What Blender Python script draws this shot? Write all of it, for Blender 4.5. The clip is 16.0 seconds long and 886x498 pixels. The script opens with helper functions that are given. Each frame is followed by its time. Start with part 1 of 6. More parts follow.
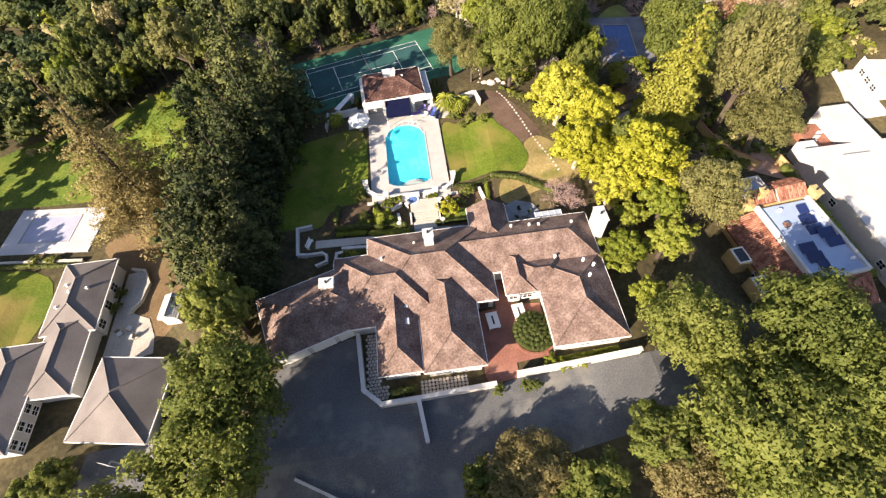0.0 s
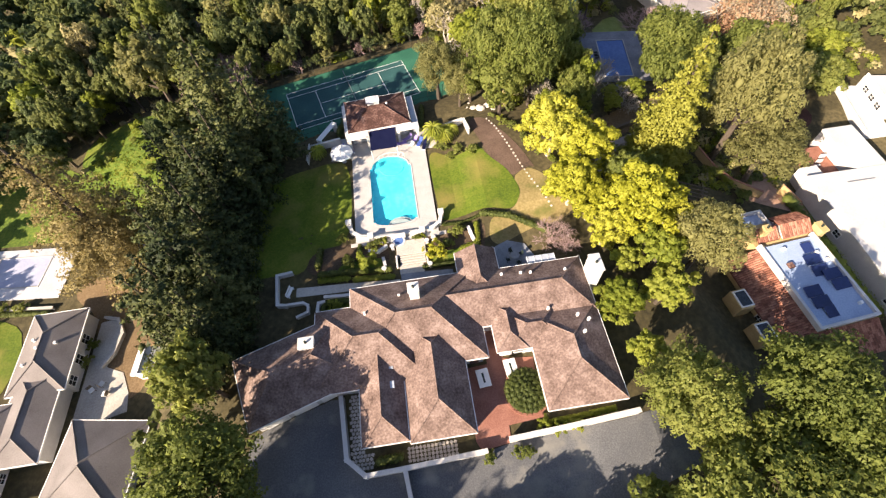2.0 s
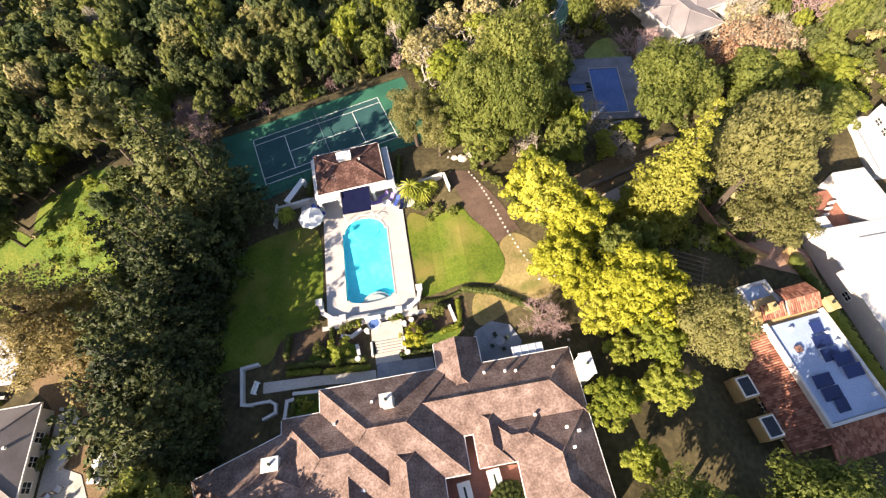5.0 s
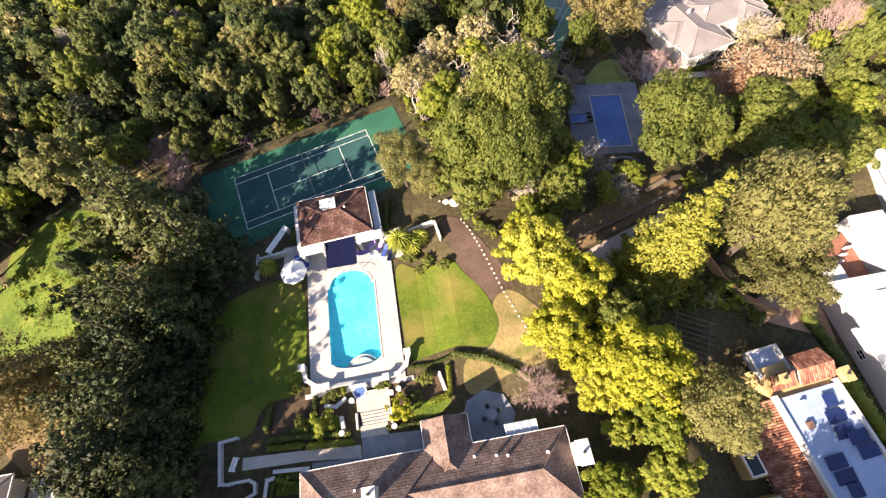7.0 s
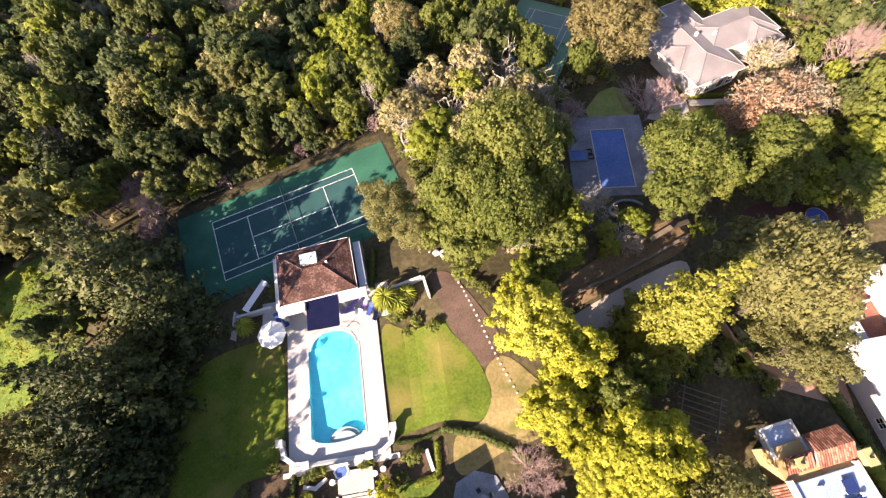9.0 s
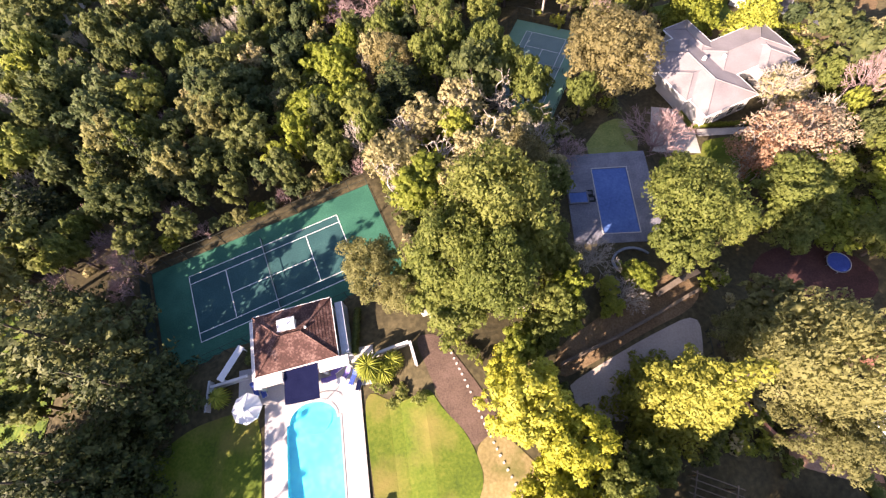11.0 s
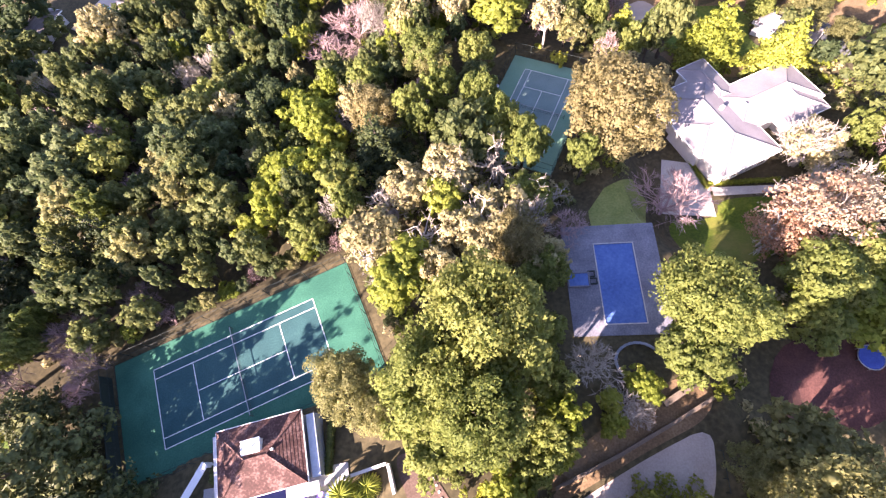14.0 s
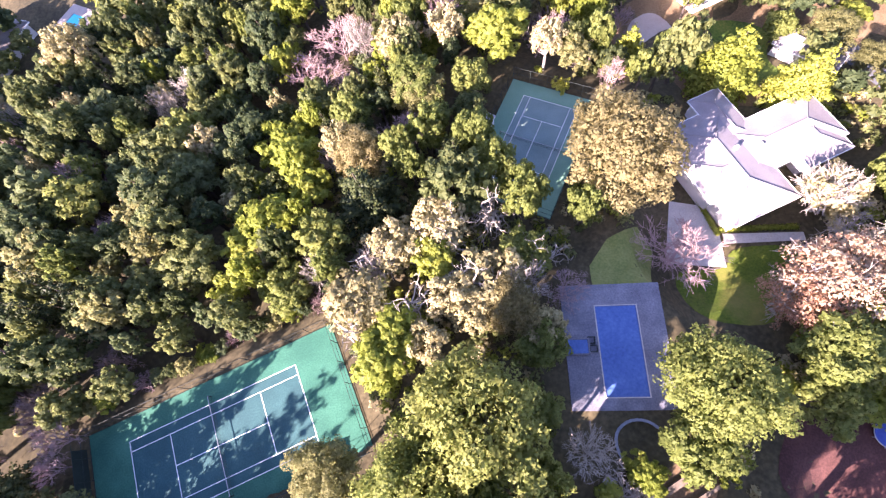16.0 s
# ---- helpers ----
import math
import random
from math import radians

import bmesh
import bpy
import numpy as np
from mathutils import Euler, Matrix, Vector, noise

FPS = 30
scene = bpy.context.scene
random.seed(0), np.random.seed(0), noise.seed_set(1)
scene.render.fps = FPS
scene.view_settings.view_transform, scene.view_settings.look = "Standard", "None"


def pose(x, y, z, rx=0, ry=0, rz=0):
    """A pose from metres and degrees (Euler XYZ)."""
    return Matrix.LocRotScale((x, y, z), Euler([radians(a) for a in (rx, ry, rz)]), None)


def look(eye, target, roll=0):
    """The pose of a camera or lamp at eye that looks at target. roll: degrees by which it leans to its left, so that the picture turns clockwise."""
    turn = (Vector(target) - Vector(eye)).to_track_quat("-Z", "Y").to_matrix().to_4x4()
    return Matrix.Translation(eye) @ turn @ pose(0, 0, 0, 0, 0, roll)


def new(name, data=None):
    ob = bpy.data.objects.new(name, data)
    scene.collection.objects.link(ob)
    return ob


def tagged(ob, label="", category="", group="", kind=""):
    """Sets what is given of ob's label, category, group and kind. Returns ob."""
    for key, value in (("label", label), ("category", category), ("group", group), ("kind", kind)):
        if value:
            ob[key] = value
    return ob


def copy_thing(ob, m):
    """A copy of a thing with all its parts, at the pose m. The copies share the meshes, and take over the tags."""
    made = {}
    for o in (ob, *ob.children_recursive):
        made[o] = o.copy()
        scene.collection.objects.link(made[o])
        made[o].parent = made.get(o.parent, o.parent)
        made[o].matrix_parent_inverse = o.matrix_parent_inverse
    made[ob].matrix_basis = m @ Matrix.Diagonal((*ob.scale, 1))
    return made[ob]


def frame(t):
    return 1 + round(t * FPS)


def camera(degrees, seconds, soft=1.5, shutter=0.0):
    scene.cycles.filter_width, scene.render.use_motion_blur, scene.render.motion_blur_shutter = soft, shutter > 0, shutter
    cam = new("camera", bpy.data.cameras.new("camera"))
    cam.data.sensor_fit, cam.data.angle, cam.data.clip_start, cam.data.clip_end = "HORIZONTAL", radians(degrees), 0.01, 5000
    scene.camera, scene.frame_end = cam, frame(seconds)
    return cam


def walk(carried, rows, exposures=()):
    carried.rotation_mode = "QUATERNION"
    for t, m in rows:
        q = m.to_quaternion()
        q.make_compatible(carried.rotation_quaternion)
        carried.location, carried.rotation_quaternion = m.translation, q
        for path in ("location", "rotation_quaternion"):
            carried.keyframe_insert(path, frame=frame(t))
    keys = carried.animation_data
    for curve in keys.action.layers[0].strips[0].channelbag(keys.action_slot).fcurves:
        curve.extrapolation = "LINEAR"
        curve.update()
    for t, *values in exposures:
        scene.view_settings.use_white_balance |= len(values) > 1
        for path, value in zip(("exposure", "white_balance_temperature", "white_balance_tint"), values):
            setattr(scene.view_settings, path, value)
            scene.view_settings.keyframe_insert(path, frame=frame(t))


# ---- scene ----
cam = camera(89.5, 16.0, soft=1.3)
PATH = [
    (0, (-6.46, -13.645, 54.611), (-6.407, -12.544, 52.942), -5.3),
    (0.5, (-5.998, -11.801, 54.82), (-5.943, -10.708, 53.146), -5.3),
    (1, (-5.417, -9.874, 55.096), (-5.358, -8.787, 53.418), -5.4),
    (1.5, (-4.795, -7.936, 55.48), (-4.735, -6.86, 53.795), -5.5),
    (2, (-4.016, -5.749, 55.897), (-3.955, -4.682, 54.206), -5.8),
    (2.5, (-3.256, -3.547, 56.367), (-3.197, -2.495, 54.667), -6.1),
    (3, (-2.495, -1.2, 56.809), (-2.44, -0.159, 55.102), -6.4),
    (3.5, (-1.701, 1.055, 57.201), (-1.65, 2.084, 55.487), -6.6),
    (4, (-0.769, 3.431, 57.512), (-0.713, 4.447, 55.79), -6.9),
    (6.5, (3.485, 16.341, 59.493), (3.527, 17.268, 57.721), -7.9),
    (7, (4.442, 18.807, 59.638), (4.476, 19.726, 57.862), -8.4),
    (7.5, (5.352, 21.135, 59.699), (5.38, 22.045, 57.918), -8.7),
    (8, (6.137, 23.543, 59.658), (6.162, 24.449, 57.875), -9.1),
    (8.5, (6.834, 25.971, 59.611), (6.859, 26.867, 57.823), -9.1),
    (9, (7.605, 28.447, 59.547), (7.63, 29.336, 57.755), -9.0),
    (11.5, (12.659, 39.464, 58.582), (12.64, 40.353, 56.79), -12.5),
    (12, (13.67, 41.923, 58.577), (13.641, 42.806, 56.783), -13.1),
    (12.5, (14.649, 44.403, 58.654), (14.612, 45.273, 56.853), -13.6),
    (13, (15.7, 47.038, 58.699), (15.656, 47.898, 56.893), -14.2),
    (13.5, (16.66, 49.693, 58.784), (16.606, 50.534, 56.97), -14.8),
    (14, (17.634, 52.54, 58.851), (17.574, 53.367, 57.03), -15.4),
    (14.5, (18.589, 55.406, 58.956), (18.519, 56.207, 57.125), -16.1),
    (15, (19.605, 58.486, 59.068), (19.527, 59.266, 57.228), -16.9),
    (15.5, (20.514, 61.6, 59.157), (20.43, 62.349, 57.305), -17.6),
    (16, (21.427, 64.808, 59.136), (21.336, 65.532, 57.274), -18.4),
]
# the clip's camera opens up and cools a little as it leaves the dark roofs and lawns
walk(cam, [(t, look(eye, target, roll)) for t, eye, target, roll in PATH],
     exposures=[(0, 1.64, 6800, 17), (7, 1.88, 6900, 20), (9, 1.92, 6850, 26), (11.5, 2.25, 6650, 32), (13, 2.64, 6450, 36), (16, 3.0, 5950, 45)])

# ---------------------------------------------------------------- light
world = bpy.data.worlds.new("sky")
scene.world = world
world.use_nodes = True
wn = world.node_tree.nodes
sky = wn.new("ShaderNodeTexSky")
sky.sky_type, sky.sun_disc = "NISHITA", False
SUN_FROM = Vector((-0.80, -0.60, 0.0)).normalized()
SUN_ELEV = radians(27)
sky.sun_elevation = SUN_ELEV
sky.sun_rotation = math.atan2(SUN_FROM.x, SUN_FROM.y)
sky.air_density, sky.dust_density = 1.0, 1.0
world.node_tree.links.new(sky.outputs[0], wn["Background"].inputs[0])
wn["Background"].inputs[1].default_value = 0.066
sun_data = bpy.data.lights.new("sun", "SUN")
sun_data.energy, sun_data.angle, sun_data.color = 5.0, radians(0.53), (1.0, 0.87, 0.66)
sun = new("sun", sun_data)
sun_way = Vector((SUN_FROM.x * math.cos(SUN_ELEV), SUN_FROM.y * math.cos(SUN_ELEV), math.sin(SUN_ELEV)))
sun.matrix_world = look(sun_way * 300, (0, 0, 0))


# ---------------------------------------------------------------- materials
def shade(name, stops, rough=0.8, scale=1.0, fine=8.0, bump=0.3, bump_size=0.03, metal=0.0, spread=0.0, spec=0.3, island=0.0):
    """A surface with two scales of mottling. stops: two or three colours, dark to light. spread: how far single things differ."""
    m = bpy.data.materials.new(name)
    m.use_nodes = True
    n, l = m.node_tree.nodes, m.node_tree.links
    bsdf = n["Principled BSDF"]
    geo = n.new("ShaderNodeNewGeometry")
    big, small = n.new("ShaderNodeTexNoise"), n.new("ShaderNodeTexNoise")
    for tex, s, d in ((big, scale, 5), (small, fine, 4)):
        l.new(geo.outputs["Position"], tex.inputs["Vector"])
        tex.inputs["Scale"].default_value, tex.inputs["Detail"].default_value = s, d
    mix = n.new("ShaderNodeMath")
    mix.operation = "MULTIPLY_ADD"
    l.new(small.outputs[0], mix.inputs[0])
    mix.inputs[1].default_value = 0.5
    half = n.new("ShaderNodeMath")
    half.operation = "MULTIPLY"
    half.inputs[1].default_value = 0.5
    l.new(big.outputs[0], half.inputs[0])
    l.new(half.outputs[0], mix.inputs[2])
    value = mix.outputs[0]
    for source, amount in (("Object", spread), ("Island", island)):
        if amount:
            add = n.new("ShaderNodeMath")
            add.operation = "MULTIPLY_ADD"
            if source == "Object":
                l.new(n.new("ShaderNodeObjectInfo").outputs["Random"], add.inputs[0])
            else:
                l.new(geo.outputs["Random Per Island"], add.inputs[0])
            add.inputs[1].default_value = amount
            shift = n.new("ShaderNodeMath")
            shift.operation = "SUBTRACT"
            shift.inputs[1].default_value = amount / 2
            l.new(value, shift.inputs[0])
            l.new(shift.outputs[0], add.inputs[2])
            value = add.outputs[0]
    ramp = n.new("ShaderNodeValToRGB")
    ramp.color_ramp.elements[0].position, ramp.color_ramp.elements[1].position = 0.3, 0.7
    if len(stops) == 3:
        ramp.color_ramp.elements.new(0.5)
    for e, c in zip(ramp.color_ramp.elements, stops):
        e.color = (*c, 1)
    l.new(value, ramp.inputs[0])
    l.new(ramp.outputs[0], bsdf.inputs["Base Color"])
    bsdf.inputs["Roughness"].default_value = rough
    bsdf.inputs["Metallic"].default_value = metal
    bsdf.inputs["Specular IOR Level"].default_value = spec
    if bump:
        b = n.new("ShaderNodeBump")
        b.inputs["Strength"].default_value, b.inputs["Distance"].default_value = bump, bump_size
        l.new(small.outputs[0], b.inputs["Height"])
        l.new(b.outputs[0], bsdf.inputs["Normal"])
    return m


def foliage(name, dark, mid, light, through_light=0.6, spread=0.35):
    """Leaves: each spray differs a little, each tree too; some light comes through."""
    m = shade(name, (dark, mid, light), 0.6, 0.35, 3.0, 0, spread=spread, island=0.28, spec=0.2)
    n, l = m.node_tree.nodes, m.node_tree.links
    bsdf, out = n["Principled BSDF"], n["Material Output"]
    ramp = bsdf.inputs["Base Color"].links[0].from_socket
    trans, mixer = n.new("ShaderNodeBsdfTranslucent"), n.new("ShaderNodeMixShader")
    l.new(ramp, trans.inputs[0])
    mixer.inputs[0].default_value = through_light
    l.new(bsdf.outputs[0], mixer.inputs[1])
    l.new(trans.outputs[0], mixer.inputs[2])
    l.new(mixer.outputs[0], out.inputs["Surface"])
    return m


M = {}
M["soil"] = shade("forest_soil", ((0.027, 0.024, 0.013), (0.066, 0.055, 0.027), (0.128, 0.105, 0.055)), 0.95, 0.12, 1.6, 0.6, 0.1)
M["lawn"] = shade("lawn_grass", ((0.041, 0.074, 0.006), (0.083, 0.123, 0.009), (0.149, 0.166, 0.022)), 0.9, 0.22, 3.0, 0.7, 0.06)
def blotched(m, colour, scale, low, high):
    """Mixes patches of another colour into a ground material: dry turf, painted sun flecks."""
    n, l = m.node_tree.nodes, m.node_tree.links
    bsdf = n["Principled BSDF"]
    base = bsdf.inputs["Base Color"].links[0].from_socket
    tex, fade, mix = n.new("ShaderNodeTexNoise"), n.new("ShaderNodeMapRange"), n.new("ShaderNodeMix")
    l.new(n.new("ShaderNodeNewGeometry").outputs["Position"], tex.inputs["Vector"])
    tex.inputs["Scale"].default_value, tex.inputs["Detail"].default_value = scale, 6
    fade.inputs["From Min"].default_value, fade.inputs["From Max"].default_value = low, high
    l.new(tex.outputs[0], fade.inputs["Value"])
    mix.data_type = "RGBA"
    l.new(fade.outputs[0], mix.inputs["Factor"])
    l.new(base, mix.inputs["A"])
    mix.inputs["B"].default_value = (*colour, 1)
    l.new(mix.outputs["Result"], bsdf.inputs["Base Color"])


blotched(M["lawn"], (0.20, 0.165, 0.045), 0.13, 0.50, 0.72)
M["wild"] = shade("wild_grass", ((0.025, 0.048, 0.008), (0.085, 0.135, 0.014), (0.20, 0.19, 0.035)), 0.9, 0.25, 2.5, 0.8, 0.1)
M["dry"] = shade("dry_grass", ((0.14, 0.11, 0.045), (0.23, 0.18, 0.075), (0.33, 0.26, 0.13)), 0.95, 0.2, 3.0, 0.5, 0.05)
M["bed"] = shade("garden_soil", ((0.035, 0.025, 0.016), (0.075, 0.052, 0.034), (0.13, 0.09, 0.06)), 0.95, 0.4, 4.0, 0.6, 0.06)
blotched(M["dry"], (0.10, 0.11, 0.025), 0.3, 0.5, 0.7)
M["mulch"] = shade("path_bark_mulch", ((0.05, 0.033, 0.025), (0.10, 0.066, 0.05), (0.15, 0.10, 0.08)), 0.95, 0.4, 5.0, 0.6, 0.05)
# The ground's own red, darkened: tree shade is put into the colour too.
M["redearth"] = shade("shaded_red_leaf_litter", ((0.037, 0.017, 0.014), (0.073, 0.031, 0.027), (0.114, 0.052, 0.044)), 0.95, 0.3, 4.0, 0.5, 0.05)
M["asphalt"] = shade("sun_flecked_asphalt", ((0.058, 0.063, 0.073), (0.104, 0.108, 0.119), (0.170, 0.175, 0.182)), 0.85, 0.16, 6.0, 0.3, 0.02)
# Paler warm flecks: dappled sun is put into the asphalt's colour.
blotched(M["asphalt"], (0.21, 0.205, 0.19), 0.35, 0.52, 0.75)
M["concrete"] = shade("pale_concrete", ((0.30, 0.28, 0.26), (0.42, 0.40, 0.37), (0.55, 0.52, 0.48)), 0.8, 0.3, 5.0, 0.2, 0.02)
M["sand"] = shade("sandy_pad", ((0.306, 0.250, 0.217), (0.399, 0.333, 0.292), (0.476, 0.400, 0.350)), 0.95, 0.25, 5.0, 0.4, 0.04)
M["deck"] = shade("white_pool_paving", ((0.350, 0.333, 0.333), (0.419, 0.404, 0.404), (0.481, 0.465, 0.465)), 0.6, 0.6, 5.0, 0.15, 0.01)
M["lilacpaving"] = shade("lilac_grey_paving", ((0.368, 0.368, 0.405), (0.460, 0.460, 0.497), (0.534, 0.534, 0.561)), 0.7, 0.4, 5.0, 0.15, 0.01)
# Darkened and blued: the trees' shade on this deck is put into the colour.
M["shadedpaving"] = shade("tree_shaded_pool_paving", ((0.090, 0.093, 0.116), (0.158, 0.162, 0.193), (0.255, 0.255, 0.286)), 0.8, 0.4, 5.0, 0.2, 0.02)
M["bareyard"] = shade("bare_brown_earth", ((0.09, 0.058, 0.03), (0.16, 0.108, 0.058), (0.24, 0.17, 0.10)), 0.95, 0.25, 4.0, 0.5, 0.05)
# Far court's colours, paled: distance haze is put into them.
M["hazedin"] = shade("hazed_court", ((0.120, 0.192, 0.186), (0.168, 0.252, 0.240), (0.216, 0.312, 0.300)), 0.8, 0.3, 5.0, 0.15, 0.01)
M["hazedout"] = shade("hazed_green_court", ((0.108, 0.230, 0.163), (0.146, 0.288, 0.202), (0.192, 0.346, 0.259)), 0.8, 0.25, 5.0, 0.15, 0.01)
M["stucco"] = shade("white_stucco", ((0.445, 0.436, 0.436), (0.522, 0.513, 0.513), (0.590, 0.581, 0.581)), 0.8, 0.8, 9.0, 0.3, 0.02)
M["trim"] = shade("white_painted_wood", ((0.70, 0.70, 0.70), (0.80, 0.80, 0.80)), 0.45, 1.5, 12, 0.1, 0.01)
M["ochre"] = shade("ochre_stucco", ((0.34, 0.24, 0.11), (0.44, 0.32, 0.155), (0.52, 0.40, 0.215)), 0.85, 0.7, 8.0, 0.3, 0.02)
M["shake"] = shade("cedar_shakes", ((0.060, 0.037, 0.031), (0.166, 0.116, 0.102), (0.315, 0.238, 0.217)), 0.85, 0.6, 4.0, 0.7, 0.05)
M["greyshingle"] = shade("grey_composition_shingles", ((0.120, 0.106, 0.105), (0.184, 0.166, 0.163), (0.248, 0.225, 0.225)), 0.9, 0.3, 9.0, 0.4, 0.03)
M["paleshingle"] = shade("pale_weathered_shingles", ((0.171, 0.154, 0.162), (0.230, 0.210, 0.218), (0.297, 0.273, 0.284)), 0.8, 0.3, 8.0, 0.4, 0.03)
M["blueroof"] = shade("dark_blue_roofing", ((0.020, 0.028, 0.075), (0.032, 0.044, 0.11)), 0.7, 0.6, 5.0, 0.2, 0.02)
# Dry grass, lightened further: sunlight missing on the far lawn is put in.
M["meadow"] = shade("dry_grass_sun_lightened", ((0.10, 0.135, 0.03), (0.17, 0.20, 0.055), (0.25, 0.26, 0.085)), 0.9, 0.3, 3.0, 0.7, 0.06)
M["clayyard"] = shade("terracotta_paving", ((0.26, 0.15, 0.105), (0.36, 0.22, 0.16), (0.45, 0.29, 0.215)), 0.85, 0.4, 4.0, 0.4, 0.03)
M["clay"] = shade("clay_barrel_tiles", ((0.13, 0.05, 0.035), (0.24, 0.10, 0.07), (0.36, 0.18, 0.13)), 0.8, 0.6, 7.0, 0.5, 0.03, island=0.4)
M["rust"] = shade("red_brown_roof", ((0.030, 0.015, 0.013), (0.075, 0.036, 0.030), (0.240, 0.150, 0.130)), 0.85, 0.8, 4.0, 0.5, 0.04)
# The sky's blue reflection is put into the membrane's colour.
M["flatroof"] = shade("sky_tinted_roof_membrane", ((0.230, 0.306, 0.468), (0.306, 0.391, 0.561), (0.398, 0.484, 0.636)), 0.5, 0.35, 5.0, 0.1, 0.01)
M["whiteroof"] = shade("white_roof_coating", ((0.417, 0.417, 0.425), (0.479, 0.479, 0.487), (0.533, 0.533, 0.541)), 0.6, 0.3, 4.0, 0.1, 0.01)
M["brick"] = shade("red_brick_paving", ((0.171, 0.068, 0.050), (0.252, 0.113, 0.086), (0.324, 0.162, 0.126)), 0.85, 0.5, 6.0, 0.4, 0.02)
M["courtin"] = shade("dark_green_court", ((0.013, 0.049, 0.056), (0.020, 0.074, 0.077), (0.035, 0.109, 0.107)), 0.8, 0.3, 5.0, 0.15, 0.01)
M["courtout"] = shade("green_court", ((0.012, 0.078, 0.054), (0.023, 0.114, 0.074), (0.043, 0.168, 0.110)), 0.8, 0.25, 5.0, 0.15, 0.01)
M["line"] = shade("white_court_paint", ((0.68, 0.70, 0.70), (0.80, 0.80, 0.80)), 0.7, 2, 9, 0.1, 0.01)
M["plaster"] = shade("turquoise_pool_plaster", ((0.024, 0.600, 0.744), (0.048, 0.720, 0.840), (0.120, 0.840, 0.850)), 0.6, 0.25, 1.6, 0, 0.01)
M["cover"] = shade("blue_pool_cover", ((0.041, 0.090, 0.253), (0.068, 0.135, 0.341), (0.112, 0.198, 0.440)), 0.55, 0.3, 3.0, 0.3, 0.03)
M["palecover"] = shade("lilac_pool_cover", ((0.30, 0.32, 0.44), (0.36, 0.38, 0.50), (0.42, 0.44, 0.55)), 0.5, 0.3, 3.0, 0.2, 0.03)
M["navy"] = shade("navy_cloth", ((0.005, 0.007, 0.030), (0.010, 0.013, 0.045)), 0.9, 1.0, 8.0, 0.2, 0.02, spec=0.05)
M["canvas"] = shade("white_canvas", ((0.561, 0.595, 0.629), (0.663, 0.680, 0.697)), 0.8, 1.0, 8.0, 0.2, 0.02)
M["purple"] = shade("violet_cushion_cloth", ((0.20, 0.14, 0.42), (0.32, 0.24, 0.58)), 0.9, 2.0, 8.0, 0.2, 0.02)
M["bluecloth"] = shade("blue_cushion_cloth", ((0.03, 0.06, 0.26), (0.06, 0.11, 0.40)), 0.8, 2.0, 8.0, 0.2, 0.02)
M["solar"] = shade("dark_blue_solar_glass", ((0.010, 0.018, 0.07), (0.018, 0.032, 0.12)), 0.12, 0.6, 4.0, 0, spec=0.6, spread=0.3)
M["metal"] = shade("grey_metal", ((0.30, 0.31, 0.33), (0.42, 0.43, 0.45)), 0.4, 2.0, 9.0, 0.1, 0.01, metal=0.8)
M["darkmetal"] = shade("dark_green_fence_metal", ((0.012, 0.02, 0.018), (0.025, 0.035, 0.03)), 0.6, 2.0, 9.0, 0.1, 0.01)
M["pane"] = shade("dark_window_glass", ((0.012, 0.015, 0.02), (0.025, 0.03, 0.038)), 0.08, 0.6, 4.0, 0, spec=0.7)
# Pale blue-grey of reflected sky is put into this glass's colour.
M["skylight"] = shade("sky_reflecting_glass", ((0.30, 0.34, 0.42), (0.44, 0.48, 0.55)), 0.12, 0.8, 4.0, 0, spec=0.7)
M["slate"] = shade("blue_grey_flagstone", ((0.13, 0.15, 0.18), (0.20, 0.22, 0.26), (0.28, 0.30, 0.34)), 0.7, 0.6, 5.0, 0.3, 0.02)
M["stone"] = shade("pale_stepping_stone", ((0.42, 0.37, 0.33), (0.58, 0.53, 0.48)), 0.85, 1.5, 9.0, 0.4, 0.02, spread=0.3)
M["timber"] = shade("weathered_timber", ((0.10, 0.08, 0.06), (0.19, 0.15, 0.115)), 0.85, 1.0, 9.0, 0.4, 0.02)
M["bark"] = shade("grey_brown_bark", ((0.045, 0.035, 0.028), (0.10, 0.08, 0.065)), 0.95, 1.0, 7.0, 0.8, 0.05)
M["palebark"] = shade("pale_bare_bark", ((0.264, 0.234, 0.200), (0.408, 0.365, 0.315)), 0.9, 1.0, 7.0, 0.5, 0.04)
M["pinkbark"] = shade("pinkish_bare_twigs", ((0.245, 0.164, 0.158), (0.360, 0.263, 0.259)), 0.9, 1.0, 7.0, 0.5, 0.04)
M["oak"] = foliage("oak_leaves", (0.136, 0.170, 0.044), (0.230, 0.268, 0.068), (0.269, 0.289, 0.081))
M["forest"] = foliage("forest_leaves", (0.086, 0.112, 0.042), (0.170, 0.198, 0.070), (0.228, 0.248, 0.084), spread=0.5)
M["deep"] = foliage("deep_green_leaves", (0.074, 0.106, 0.046), (0.139, 0.178, 0.076), (0.201, 0.235, 0.100), spread=0.45)
M["grey"] = foliage("grey_olive_leaves", (0.183, 0.183, 0.071), (0.270, 0.264, 0.103), (0.317, 0.309, 0.126))
M["dun"] = foliage("dun_oak_leaves", (0.162, 0.143, 0.059), (0.252, 0.220, 0.095), (0.305, 0.265, 0.122))
M["lime"] = foliage("lime_leaves", (0.174, 0.218, 0.030), (0.303, 0.345, 0.056), (0.354, 0.378, 0.077))
M["fir"] = foliage("bright_fir_needles", (0.143, 0.173, 0.023), (0.242, 0.270, 0.036), (0.350, 0.362, 0.059), 0.3)
M["yellow"] = foliage("yellow_autumn_leaves", (0.264, 0.275, 0.023), (0.404, 0.405, 0.046), (0.450, 0.448, 0.080), 0.45)
